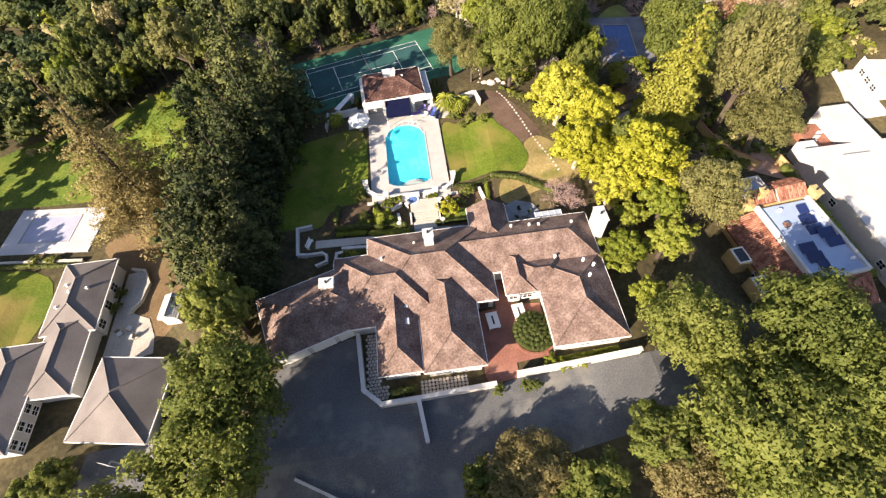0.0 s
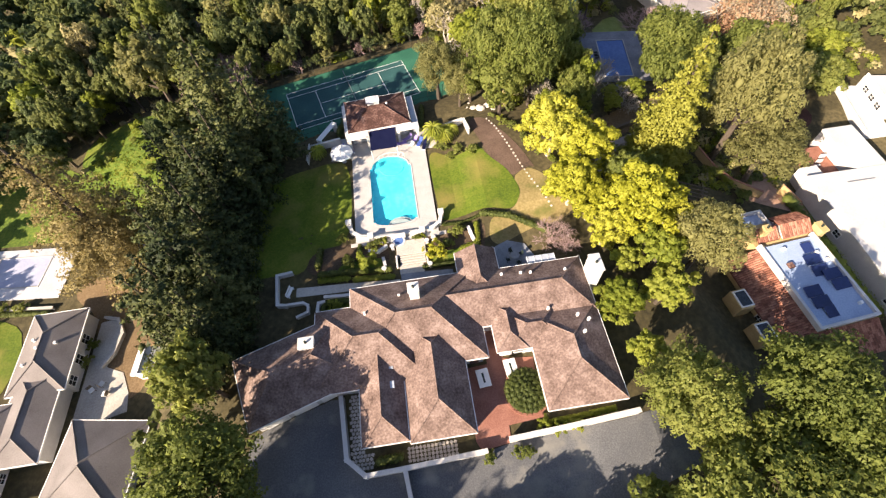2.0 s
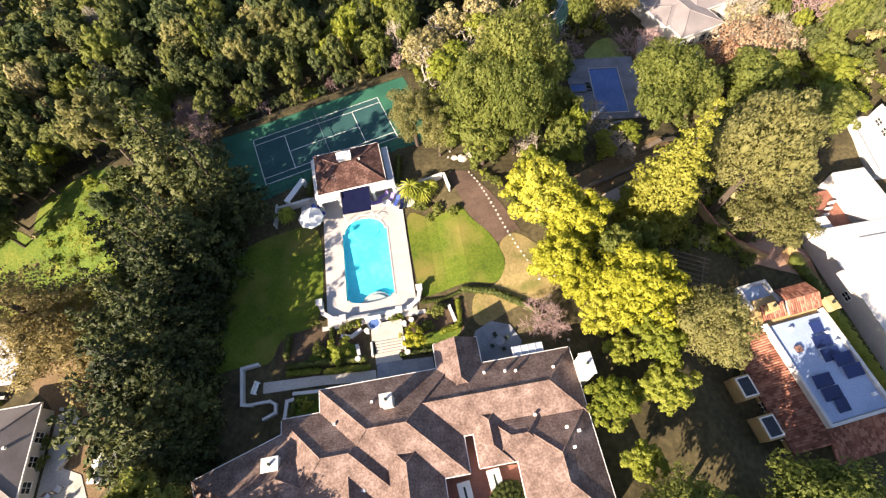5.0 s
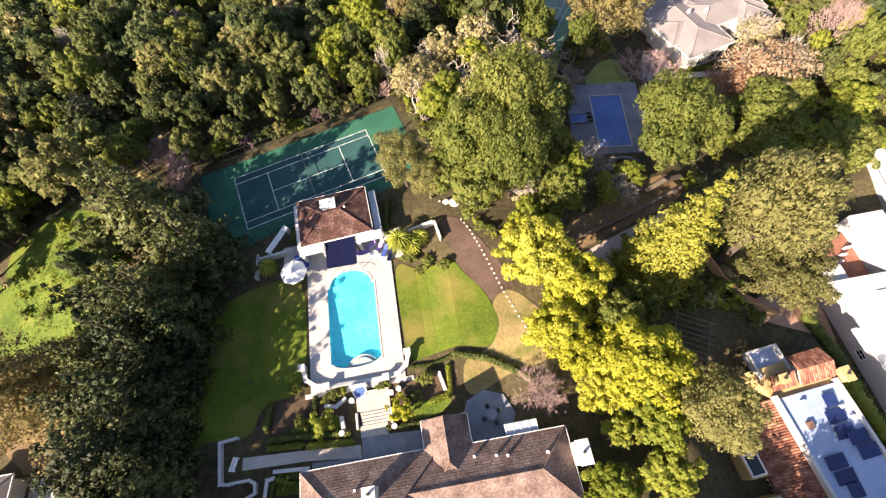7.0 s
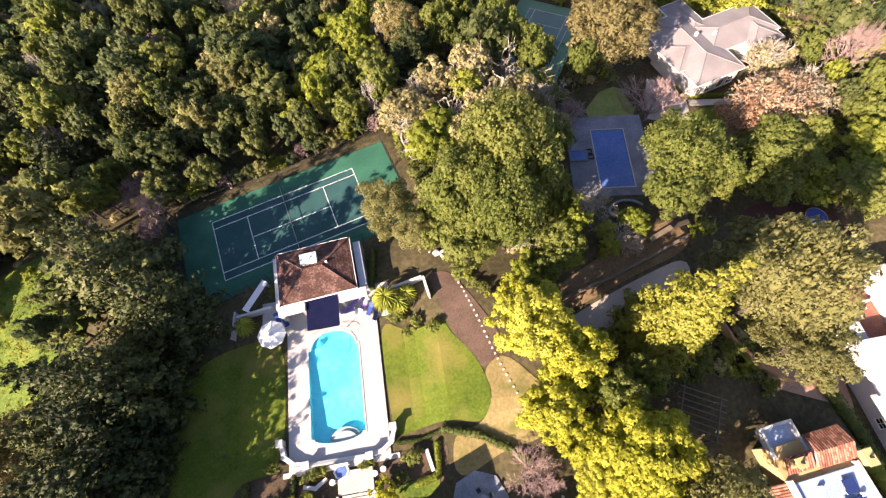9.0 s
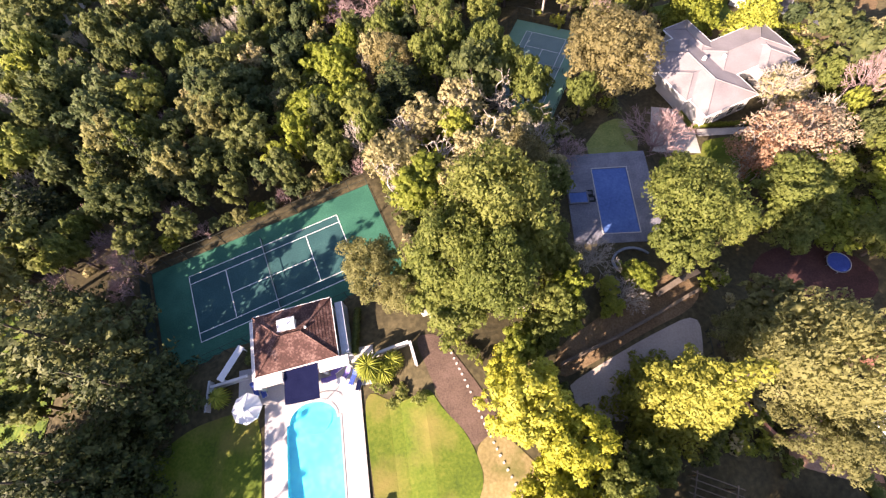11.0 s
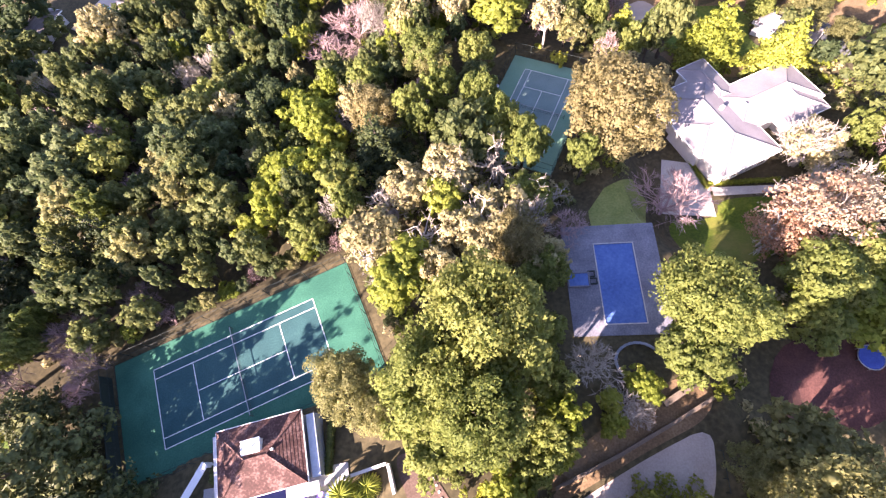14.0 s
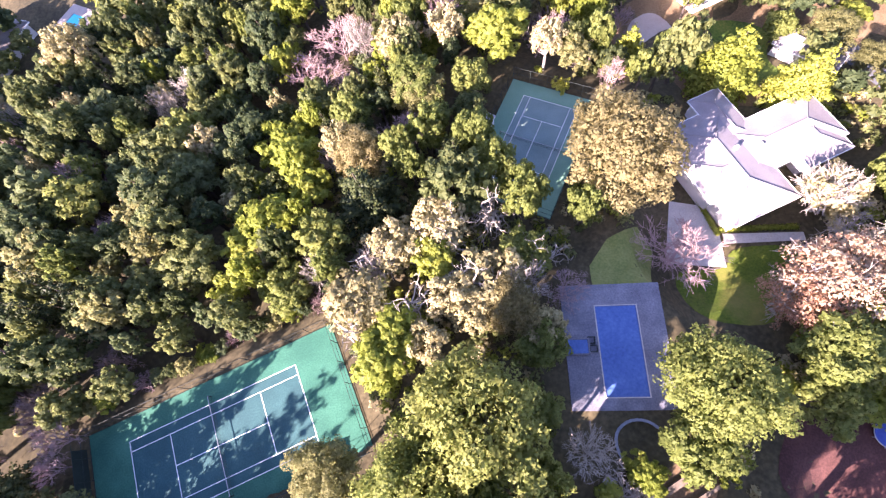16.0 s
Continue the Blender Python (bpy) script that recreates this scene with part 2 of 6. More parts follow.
M["tallgrass"] = foliage("tall_wild_grass", (0.06, 0.10, 0.012), (0.13, 0.19, 0.018), (0.26, 0.26, 0.035))
M["pine"] = foliage("dark_pine_needles", (0.017, 0.027, 0.010), (0.040, 0.054, 0.016), (0.100, 0.110, 0.036), 0.12)
M["redwood"] = foliage("olive_conifer_needles", (0.163, 0.171, 0.024), (0.253, 0.257, 0.040), (0.287, 0.289, 0.055), 0.4)
M["cedar"] = foliage("brownish_cedar_needles", (0.116, 0.091, 0.036), (0.204, 0.165, 0.069), (0.294, 0.243, 0.104), 0.4)
M["rosy"] = foliage("rosy_autumn_leaves", (0.304, 0.163, 0.093), (0.444, 0.278, 0.176), (0.444, 0.391, 0.274), 0.4)
M["pale"] = foliage("pale_lichen_leaves", (0.239, 0.217, 0.100), (0.371, 0.329, 0.159), (0.440, 0.389, 0.211), 0.4)
M["hedge"] = foliage("clipped_hedge_leaves", (0.038, 0.052, 0.013), (0.072, 0.090, 0.021), (0.108, 0.126, 0.034), 0.15)

water = bpy.data.materials.new("pool_water")
water.use_nodes = True
n, l = water.node_tree.nodes, water.node_tree.links
clear, gloss, mixer = n.new("ShaderNodeBsdfTransparent"), n.new("ShaderNodeBsdfGlossy"), n.new("ShaderNodeMixShader")
clear.inputs[0].default_value = (0.80, 0.98, 1.0, 1)
gloss.inputs["Roughness"].default_value = 0.08
ripple, rbump = n.new("ShaderNodeTexNoise"), n.new("ShaderNodeBump")
ripple.inputs["Scale"].default_value, rbump.inputs["Strength"].default_value, rbump.inputs["Distance"].default_value = 2.5, 0.4, 0.05
l.new(n.new("ShaderNodeNewGeometry").outputs["Position"], ripple.inputs["Vector"])
l.new(ripple.outputs[0], rbump.inputs["Height"])
l.new(rbump.outputs[0], gloss.inputs["Normal"])
mixer.inputs[0].default_value = 0.06
l.new(clear.outputs[0], mixer.inputs[1])
l.new(gloss.outputs[0], mixer.inputs[2])
l.new(mixer.outputs[0], n["Material Output"].inputs["Surface"])
M["water"] = water


# ---------------------------------------------------------------- lie of the land
# begin ground
LAND = [
    (-8, -12, 0.2), (14, -8, 0.5), (-30, -8, -0.5), (28, 3, 0.0), (-32, 12, 0.3), (-38, 30, 0.6), (-44, 20, -2.8),
    (-60, 40, -3.8), (-80, 40, -4.5), (-40, -6, -3.6), (-36, 52, 2.0), (-46, 62, 1.0), (6, 40, 2.4), (14, 34, 2.9),
    (12, 48, 3.2), (22, 40, 2.5), (30, 28, 1.5), (28, 52, 0.8), (12, 66, 1.0), (10, 90, -2.0), (-20, 95, -3.0),
    (-60, 90, -6.0), (-50, 150, -10.0), (0, 150, -9.0), (34, 90, -3.5), (56, 66, -5.5), (70, 62, -7.0), (52, 40, -3.0),
    (-9, 146, -14.0), (-10.6, 128, -12.5), (-14, 112, -9.5),
    (-100, 90, -9.0), (90, 120, -11.0), (60, 140, -13.0), (90, 20, -8.0),
]
# level places: middle, half sizes, turn in degrees, height, width of the slope round it
PADS = [
    (-6.5, 13.0, 23.5, 15.5, 0, 1.6, 7.0), (-8.5, 42.5, 9.5, 12.5, 0, 1.45, 5.0), (-13.7, 68.9, 19.2, 9.4, 14, -0.06, 3.0),
    (36.5, 69.5, 10.0, 8.5, -8, -1.86, 4.0), (66.0, 90.0, 14.0, 12.0, 0, -8.5, 8.0), (-57.0, 15.0, 11.0, 17.0, 0, -4.0, 6.0),
    (44.5, 15.0, 9.0, 11.0, 9, -2.5, 6.0), (68.0, 28.0, 9.5, 20.0, 0, -7.0, 7.0), (36.3, 105.9, 13.0, 9.0, 55.5, -7.1, 8.0),
    (34.5, 46.5, 11.0, 5.0, 30, -1.0, 4.0), (-8.35, 40.8, 3.9, 7.2, 0, -0.6, 1.6), (-70.4, 39.6, 9.0, 5.6, -6, -4.0, 3.0),
]


def lay(x, y):
    """The height of the ground at places x, y (numbers or arrays)."""
    x, y = np.asarray(x, float), np.asarray(y, float)
    top, bottom = np.zeros_like(x), np.zeros_like(x)
    for px, py, pz in LAND:
        w = 1.0 / ((x - px) ** 2 + (y - py) ** 2 + 30.0) ** 1.6
        top, bottom = top + w * pz, bottom + w
    z = top / bottom
    for cx, cy, hx, hy, turn, pz, slope in PADS:
        c, s = math.cos(math.radians(turn)), math.sin(math.radians(turn))
        u, v = (x - cx) * c + (y - cy) * s, (y - cy) * c - (x - cx) * s
        d = np.hypot(np.maximum(np.abs(u) - hx, 0), np.maximum(np.abs(v) - hy, 0)) / slope
        k = np.clip(1 - d, 0, 1)
        k = k * k * (3 - 2 * k)
        z = z + (pz - z) * k
    return z


def at(x, y):
    return float(lay(x, y))
# end ground


# ---------------------------------------------------------------- building helpers
def thing(name, label, category, x, y, z=0.0, turn=0.0, group="", kind=""):
    ob = new(name)
    ob.empty_display_size = 0.3
    ob.matrix_world = pose(x, y, z, 0, 0, turn)
    return tagged(ob, label, category, group, kind)


def part(name, bm, material, parent=None, label="", kind="", smooth=False):
    me = bpy.data.meshes.new(name)
    if isinstance(bm, tuple):
        me.from_pydata(*bm)
    else:
        bm.normal_update()
        bm.to_mesh(me)
        bm.free()
    me.materials.append(M[material] if isinstance(material, str) else material)
    if smooth:
        me.shade_smooth()
    ob = new(name, me)
    if parent is not None:
        ob.parent = parent
    return tagged(ob, label, "", "", kind)


def box(bm, x0, x1, y0, y1, z0, z1, bevel=0.0, m=None):
    """Adds a box; bevel rounds its edges."""
    made = bmesh.ops.create_cube(bm, size=1)["verts"]
    for v in made:
        v.co = Vector((x0 + (v.co.x + 0.5) * (x1 - x0), y0 + (v.co.y + 0.5) * (y1 - y0), z0 + (v.co.z + 0.5) * (z1 - z0)))
    if bevel:
        edges = list({e for v in made for e in v.link_edges})
        made = list({v for f in bmesh.ops.bevel(bm, geom=edges, offset=bevel, segments=1, affect="EDGES")["faces"] for v in f.verts} | {v for v in made if v.is_valid})
    if m is not None:
        bmesh.ops.transform(bm, matrix=m, verts=[v for v in made if v.is_valid])
    return bm


def boxes(*rows, bevel=0.0):
    bm = bmesh.new()
    for r in rows:
        box(bm, *r, bevel=bevel)
    return bm


def tube(bm, a, b, ra, rb, sides=6):
    """A tapered round bar from a to b."""
    a, b = Vector(a), Vector(b)
    way = b - a
    made = bmesh.ops.create_cone(bm, cap_ends=True, segments=sides, radius1=ra, radius2=max(rb, 0.001), depth=way.length)["verts"]
    bmesh.ops.transform(bm, matrix=Matrix.Translation((a + b) / 2) @ way.to_track_quat("Z", "Y").to_matrix().to_4x4(), verts=made)
    return bm


def drape(name, outline, material, lift=0.06, step=1.5, parent=None, label="", kind="structure", category=""):
    """A sheet cut to an outline that lies on the ground; planted and earthen sheets have rounded edges."""
    if material in ("lawn", "wild", "dry", "mulch", "bed", "bareyard", "redearth", "sand"):
        for turn in range(2):
            pairs = list(zip(outline, outline[1:] + outline[:1]))
            outline = [(a[0] * (1 - k) + b[0] * k, a[1] * (1 - k) + b[1] * k) for a, b in pairs for k in (0.22, 0.78)]
    bm = bmesh.new()
    bm.faces.new([bm.verts.new((x, y, 0)) for x, y in outline])
    for axis in (0, 1):
        low, high = min(p[axis] for p in outline), max(p[axis] for p in outline)
        normal = Vector((1, 0, 0)) if axis == 0 else Vector((0, 1, 0))
        k = low + step
        while k < high:
            bmesh.ops.bisect_plane(bm, geom=bm.verts[:] + bm.edges[:] + bm.faces[:], plane_co=normal * k, plane_no=normal)
            k += step
    bmesh.ops.triangulate(bm, faces=bm.faces[:])
    for v in bm.verts:
        v.co.z = at(v.co.x, v.co.y) + lift
    for f in bm.faces:
        if f.normal.z < 0:
            f.normal_flip()
    ob = part(name, bm, material, parent, label, kind)
    if category:
        ob["category"] = category
    return ob


def wall_run(name, label, points, height, thick, material, cap=None, lift=0.0, group=""):
    """A garden wall along points, with a coping a little wider; it follows the ground."""
    x0, y0 = points[0]
    base = at(x0, y0)
    ob = thing(name, label, "wall", x0, y0, base, group=group)
    for k, (p, q) in enumerate(zip(points, points[1:])):
        a, b = Vector(p), Vector(q)
        way = (b - a).normalized()
        side = Vector((-way.y, way.x))
        for title, half, z0, z1, over in (("wall_body", thick / 2, -0.6, height + 0.003 * k, thick / 2), ("coping", thick / 2 + 0.06, height + 0.004 + 0.003 * k, height + 0.10 + 0.005 * k, thick / 2 + 0.06)):
            bm = bmesh.new()
            ring = []
            for end, s in ((a - way * over, 1), (b + way * over, 1)):
                for sgn in (-1, 1):
                    q2 = end + side * half * sgn
                    ring.append((q2, lift + at(*(a if end is ring else q2))))
            vs = [bm.verts.new((q2.x - x0, q2.y - y0, g - base + z)) for z in (z0, z1) for q2, g in ring]
            for f in ((0, 1, 3, 2), (4, 6, 7, 5), (0, 4, 5, 1), (2, 3, 7, 6), (0, 2, 6, 4), (1, 5, 7, 3)):
                bm.faces.new([vs[i] for i in f])
            bmesh.ops.recalc_face_normals(bm, faces=bm.faces[:])
            part(title, bm, material if title == "wall_body" else (cap or material), ob)
    return ob


# ---- roofs
def clip(poly, value, keep_above):
    """Cuts a polygon of (point, s) where s passes value."""
    out = []
    for (p, s), (q, t) in zip(poly, poly[1:] + poly[:1]):
        inside_p, inside_q = (s >= value) == keep_above, (t >= value) == keep_above
        if inside_p:
            out.append((p, s))
        if inside_p != inside_q:
            k = (value - s) / (t - s)
            out.append((p.lerp(q, k), value))
    return out


def courses(bm, corners, pitch=0.34, proud=0.028):
    """Lays a roof slope in overlapping rows."""
    pts = [Vector(c) for c in corners]
    normal = (pts[1] - pts[0]).cross(pts[2] - pts[1]).normalized()
    if normal.z < 0:
        normal, pts = -normal, pts[::-1]
    up = (Vector((0, 0, 1)) - normal * normal.z).normalized()
    low = min(p.dot(up) for p in pts)
    high = max(p.dot(up) for p in pts)
    base = [(p, p.dot(up) - low) for p in pts]
    k = 0.0
    while k < high - low - 1e-4:
        strip = clip(clip(base, k, True), k + pitch, False) if k + pitch < high - low else clip(base, k, True)
        strip = [(p, s) for i, (p, s) in enumerate(strip) if (p - strip[i - 1][0]).length > 1e-4]
        if len(strip) >= 3:
            vs = [bm.verts.new(p + normal * proud * max(0.0, 1 - (s - k) / pitch)) for p, s in strip]
            bm.faces.new(vs)
            for i in range(len(strip)):
                if strip[i][1] < k + 1e-4 and strip[i - 1][1] < k + 1e-4:
                    a, b = vs[i - 1], vs[i]
                    c, d = bm.verts.new(strip[i][0]), bm.verts.new(strip[i - 1][0])
                    bm.faces.new((b, a, d, c))
        k += pitch


def hip_roof(house, x0, x1, y0, y1, eave, slope, material, gable="", over=0.5, floor=0.0, walls="stucco", pitch=0.34, wall=True, proud=0.028):
    """A block of a house in its own axes: walls, a roof with hipped ends (gable: the ends n, s, e, w that stand upright), fascia boards, ridge caps."""
    wide, deep = x1 - x0, y1 - y0
    along_x = wide >= deep
    half = min(wide, deep) / 2
    top = eave + half * slope
    if along_x:
        yc = (y0 + y1) / 2
        a = Vector((x0 + (0 if "w" in gable else half), yc, top))
        b = Vector((x1 - (0 if "e" in gable else half), yc, top))
    else:
        xc = (x0 + x1) / 2
        a = Vector((xc, y0 + (0 if "s" in gable else half), top))
        b = Vector((xc, y1 - (0 if "n" in gable else half), top))
    sw, se, ne, nw = (Vector((x, y, eave)) for x, y in ((x0, y0), (x1, y0), (x1, y1), (x0, y1)))
    roof = bmesh.new()
    if along_x:
        faces, ends = [(sw, se, b, a), (ne, nw, a, b)], {"w": (nw, sw, a), "e": (se, ne, b)}
    else:
        faces, ends = [(se, ne, b, a), (nw, sw, a, b)], {"s": (sw, se, a), "n": (ne, nw, b)}
    for f in faces:
        f = [p for i, p in enumerate(f) if (p - f[i - 1]).length > 0.02]
        courses(roof, f, pitch, proud)
    gables = bmesh.new()
    for key, f in ends.items():
        if key in gable:
            gables.faces.new([gables.verts.new(p) for p in f])
        else:
            courses(roof, f, pitch, proud)
    under = [roof.verts.new(p - Vector((0, 0, 0.02))) for p in (sw, nw, ne, se)]
    roof.faces.new(under)
    bmesh.ops.remove_doubles(roof, verts=roof.verts[:], dist=0.002)
    roof_ob = part("roof", roof, material, house)
    if gable:
        part("gable", gables, walls, house)
    else:
        gables.free()
    caps = bmesh.new()
    lines = [(a, b)] + [(p, a if (p - a).length < (p - b).length else b) for key, f in ends.items() if key not in gable for p in f[:2]]
    for p, q in lines:
        if (p - q).length > 0.3:
            tube(caps, p + Vector((0, 0, 0.05)), q + Vector((0, 0, 0.05)), 0.10, 0.10, 5)
    part("ridge_cap", caps, material, roof_ob)
    for title, r in (("fascia", (x0, x1, y0 - 0.09, y0 + 0.02)), ("fascia", (x0, x1, y1 - 0.02, y1 + 0.09)), ("fascia", (x0 - 0.09, x0 + 0.02, y0, y1)), ("fascia", (x1 - 0.02, x1 + 0.09, y0, y1))):
        part(title, boxes((*r, eave - 0.22, eave + 0.02)), "trim", house)
    if wall:
        part("wall", boxes((x0 + over, x1 - over, y0 + over, y1 - over, floor - 0.5, eave - 0.03)), walls, house)
    return top


def window(house, x, y, z, w, h, facing, sash=True):
    """A window on a wall: facing s, n, e or w."""
    turn = {"s": 0, "e": 90, "n": 180, "w": 270}[facing]
    m = pose(x, y, z, 0, 0, turn)
    bm = bmesh.new()
    for r in ((-w / 2 - 0.08, -w / 2, -0.06, 0.05, -0.08, h + 0.08), (w / 2, w / 2 + 0.08, -0.06, 0.05, -0.08, h + 0.08), (-w / 2, w / 2, -0.06, 0.05, h, h + 0.08), (-w / 2 - 0.12, w / 2 + 0.12, -0.12, 0.05, -0.10, -0.003)):
        box(bm, *r)
    if sash:
        box(bm, -0.03, 0.03, -0.045, 0.05, 0, h)
        box(bm, -w / 2, w / 2, -0.04, 0.05, h / 2 - 0.03, h / 2 + 0.03)
    bmesh.ops.transform(bm, matrix=m, verts=bm.verts[:])
    frame_ob = part("window_frame", bm, "trim", house)
    glass = boxes((-w / 2, w / 2, -0.02, 0.04, 0, h))
    bmesh.ops.transform(glass, matrix=m, verts=glass.verts[:])
    part("pane", glass, "pane", frame_ob)


def chimney(house, x, y, wide, deep, z0, z1, material="stucco"):
    bm = boxes((x - wide / 2, x + wide / 2, y - deep / 2, y + deep / 2, z0, z1), bevel=0.03)
    stack = part("chimney", bm, material, house, "white rendered chimney stack")
    part("chimney_cap", boxes((x - wide / 2 - 0.1, x + wide / 2 + 0.1, y - deep / 2 - 0.1, y + deep / 2 + 0.1, z1 + 0.003, z1 + 0.14), bevel=0.03), material, stack)
    pot = bmesh.new()
    tube(pot, (x, y, z1 + 0.14), (x, y, z1 + 0.5), 0.16, 0.14, 10)
    part("flue", pot, "darkmetal", stack)


def vent(house, x, y, z, size=0.28):
    bm = boxes((x - size / 2, x + size / 2, y - size / 2, y + size / 2, z - 0.4, z + size), bevel=0.03)
    part("roof_vent", bm, "trim", house, "small white roof vent")


# ---------------------------------------------------------------- ground
def stretch(low, high, step, far):
    inner = np.arange(low, high + step / 2, step)
    out = [step * 2]
    while sum(out) < far:
        out.append(out[-1] * 1.35)
    reach = np.cumsum(out)
    return np.concatenate([low - reach[::-1], inner, high + reach])


gx, gy = stretch(-120, 130, 1.6, 2500), stretch(-30, 190, 1.6, 2500)
GX, GY = np.meshgrid(gx, gy)
GZ = lay(GX, GY)
rough = np.array([[noise.noise((x * 0.11, y * 0.11, 0)) for x in gx] for y in gy])
clear_of = np.ones_like(GZ)
for cx, cy, hx, hy, turn, pz, slope in PADS:
    c, s = math.cos(radians(turn)), math.sin(radians(turn))
    u, v = (GX - cx) * c + (GY - cy) * s, (GY - cy) * c - (GX - cx) * s
    clear_of *= np.clip(np.hypot(np.maximum(np.abs(u) - hx - 2, 0), np.maximum(np.abs(v) - hy - 2, 0)) / 6, 0, 1)
hill = np.where((GX > -95) & (GX < 75) & (GY > -30) & (GY < 95), 0, 1)
GZ = GZ + rough * 0.7 * clear_of * hill
w, h = len(gx), len(gy)
idx = np.arange(w * h).reshape(h, w)
quads = np.stack([idx[:-1, :-1], idx[:-1, 1:], idx[1:, 1:], idx[1:, :-1]], -1).reshape(-1, 4)
ground_ob = part("ground", (np.stack([GX, GY, GZ], -1).reshape(-1, 3).tolist(), [], quads.tolist()), "soil", smooth=True, kind="structure",
                 label="brown wooded hillside soil with leaf litter")

drape("driveway", [(-27.5, 6.2), (-26.3, 7.2), (-18.3, 9.6), (-16.9, 9.5), (-16.4, 2.5), (-14.4, 0.7), (-10.0, 0.9), (-1.2, 1.2), (2, 1.8), (15.5, 2.4), (24, 3.5), (25, -2.5),
                   (12, -6.0), (2, -7.5), (-4, -10), (-12, -13), (-28, -11), (-30, -2)], "asphalt", 0.05, label="blotched grey asphalt driveway forecourt")
drape("brick_courtyard", [(-1.5, 1.4), (1.9, 1.8), (2.0, 3.6), (6.2, 3.9), (6.6, 11.0), (3.0, 11.4), (2.9, 16.0), (0.9, 16.0), (0.9, 11.0), (-1.9, 10.8), (-2.0, 2.4)], "brick", 0.10,
      label="red brick paved entrance courtyard")
drape("lawn_shaded", [(-31.5, 27.0), (-27, 28.3), (-22, 27.6), (-21, 31.5), (-15.0, 32.0), (-14.8, 48.0), (-18.5, 48.6), (-24, 48), (-29, 45), (-32, 38)], "lawn", 0.05, label="mown lawn in tree shade")
drape("lawn_sunny", [(-1.7, 35.0), (-1.2, 33.3), (2.4, 34.0), (5.6, 34.2), (9.3, 33.0), (11.2, 36.2), (10.0, 41.0), (7.6, 44.2), (6.4, 47.0), (3.8, 46.0), (1.2, 46.4), (-1.0, 48.0), (-2.0, 46.5)], "lawn", 0.06,
      label="sunlit mown lawn beside the pool")
drape("dry_verge", [(9.3, 33.0), (11.2, 36.2), (10.4, 39.2), (13.6, 41.0), (17.8, 35.4), (19.2, 32.6), (15.6, 30.2), (11, 29.8), (6, 27.6), (4.8, 29.0), (5.6, 32.6)], "dry", 0.05, label="dry straw-coloured grass")
drape("mulch_path", [(5.4, 53.6), (8.6, 53.4), (10.6, 49.6), (12.9, 45.0), (14.4, 40.2), (13.6, 41.0), (10.4, 39.2), (10.0, 41.0), (7.6, 44.2), (7.0, 47.5)], "mulch", 0.055, label="bark mulch strip along the stone path")
drape("garden_bed_upper", [(-22, 27.6), (-16, 26.2), (-9.8, 26.2), (-9.8, 31.4), (-15.0, 31.9), (-21, 31.4)], "bed", 0.05, label="planted garden bed")
drape("garden_bed_side", [(-6.8, 25.6), (3.0, 26.6), (4.4, 29.2), (4.6, 32.4), (-1.3, 31.6), (-6.8, 31.2)], "bed", 0.05, label="planted garden bed")
drape("wild_slope", [(-66, 64), (-61, 69), (-54, 70), (-46.5, 66), (-43.5, 58), (-43.5, 51), (-46, 45), (-51, 42.8), (-56, 43.5), (-61, 47)], "wild", 0.08, label="bright green wild grass slope")
drape("meadow", [(-92, 46.5), (-61.5, 44.3), (-60, 49), (-65, 60), (-80, 64), (-92, 58)], "wild", 0.08, label="bright green wild grass slope")
drape("neighbour_lawn", [(-82, 33), (-67, 30.6), (-64.6, 24), (-66.2, 17.6), (-70, 14.5), (-82, 16)], "lawn", 0.06, label="deep green mown lawn")
drape("bare_yard", [(-60.5, 33.6), (-57, 36.6), (-45, 33), (-44, 22), (-46, 15.4), (-54, 15.4), (-54.2, 28.6)], "bareyard", 0.05, label="bare brown yard between house and trees")
drape("neighbour_driveway", [(-52.5, 1.6), (-41, 2.4), (-35, -3), (-34, -9), (-54, -9)], "asphalt", 0.05, label="grey driveway before the garage")
drape("sandy_yard", [(22.9, 44.2), (28.4, 46.2), (35.2, 48.4), (43.0, 50.4), (41.2, 44.6), (38.6, 41.2), (30.0, 38.4), (24.0, 41.0)], "sand", 0.06, label="bare sandy yard in tree shade")
drape("earth_bank", [(22.5, 45.0), (28.4, 46.8), (35.2, 49.0), (43.6, 51.2), (46, 57), (38, 55.6), (30, 52), (23, 49)], "bareyard", 0.06, label="bare brown bank between low retaining walls")
drape("red_ground", [(51, 52), (58, 59), (70, 57.5), (73, 50), (64, 46), (55, 47)], "redearth", 0.07, label="red-brown leaf-strewn ground")
drape("far_lawn", [(37.6, 78.8), (45.6, 77.6), (49.0, 83.2), (47.6, 87.2), (42, 85.5), (38.4, 82)], "meadow", 0.10, label="sunlit lawn beside the covered pool")
drape("house_lawn", [(51, 72), (60, 69), (70, 74), (70.5, 80.3), (60.5, 82.0), (59, 78.5), (51, 80.5)], "lawn", 0.10, label="lawn below the pale house")
drape("house_patio", [(50.8, 81.4), (59.0, 79.0), (60.0, 84.2), (59.0, 89.4), (54.8, 91.2)], "concrete", 0.14, label="pale paved patio of the far house")
drape("garden_walk", [(60.1, 82.6), (71.4, 80.7), (71.6, 82.0), (60.4, 84.2)], "concrete", 0.16, label="pale concrete garden walk")
drape("far_road", [(92, 118), (96, 118), (100, 104), (104, 92), (100, 91), (96, 102)], "asphalt", 0.16, label="grey public road")
drape("far_meadow", [(66, 112), (80, 108), (86, 114), (84, 124), (72, 128), (66, 121)], "wild", 0.14, label="sunlit grass knoll")
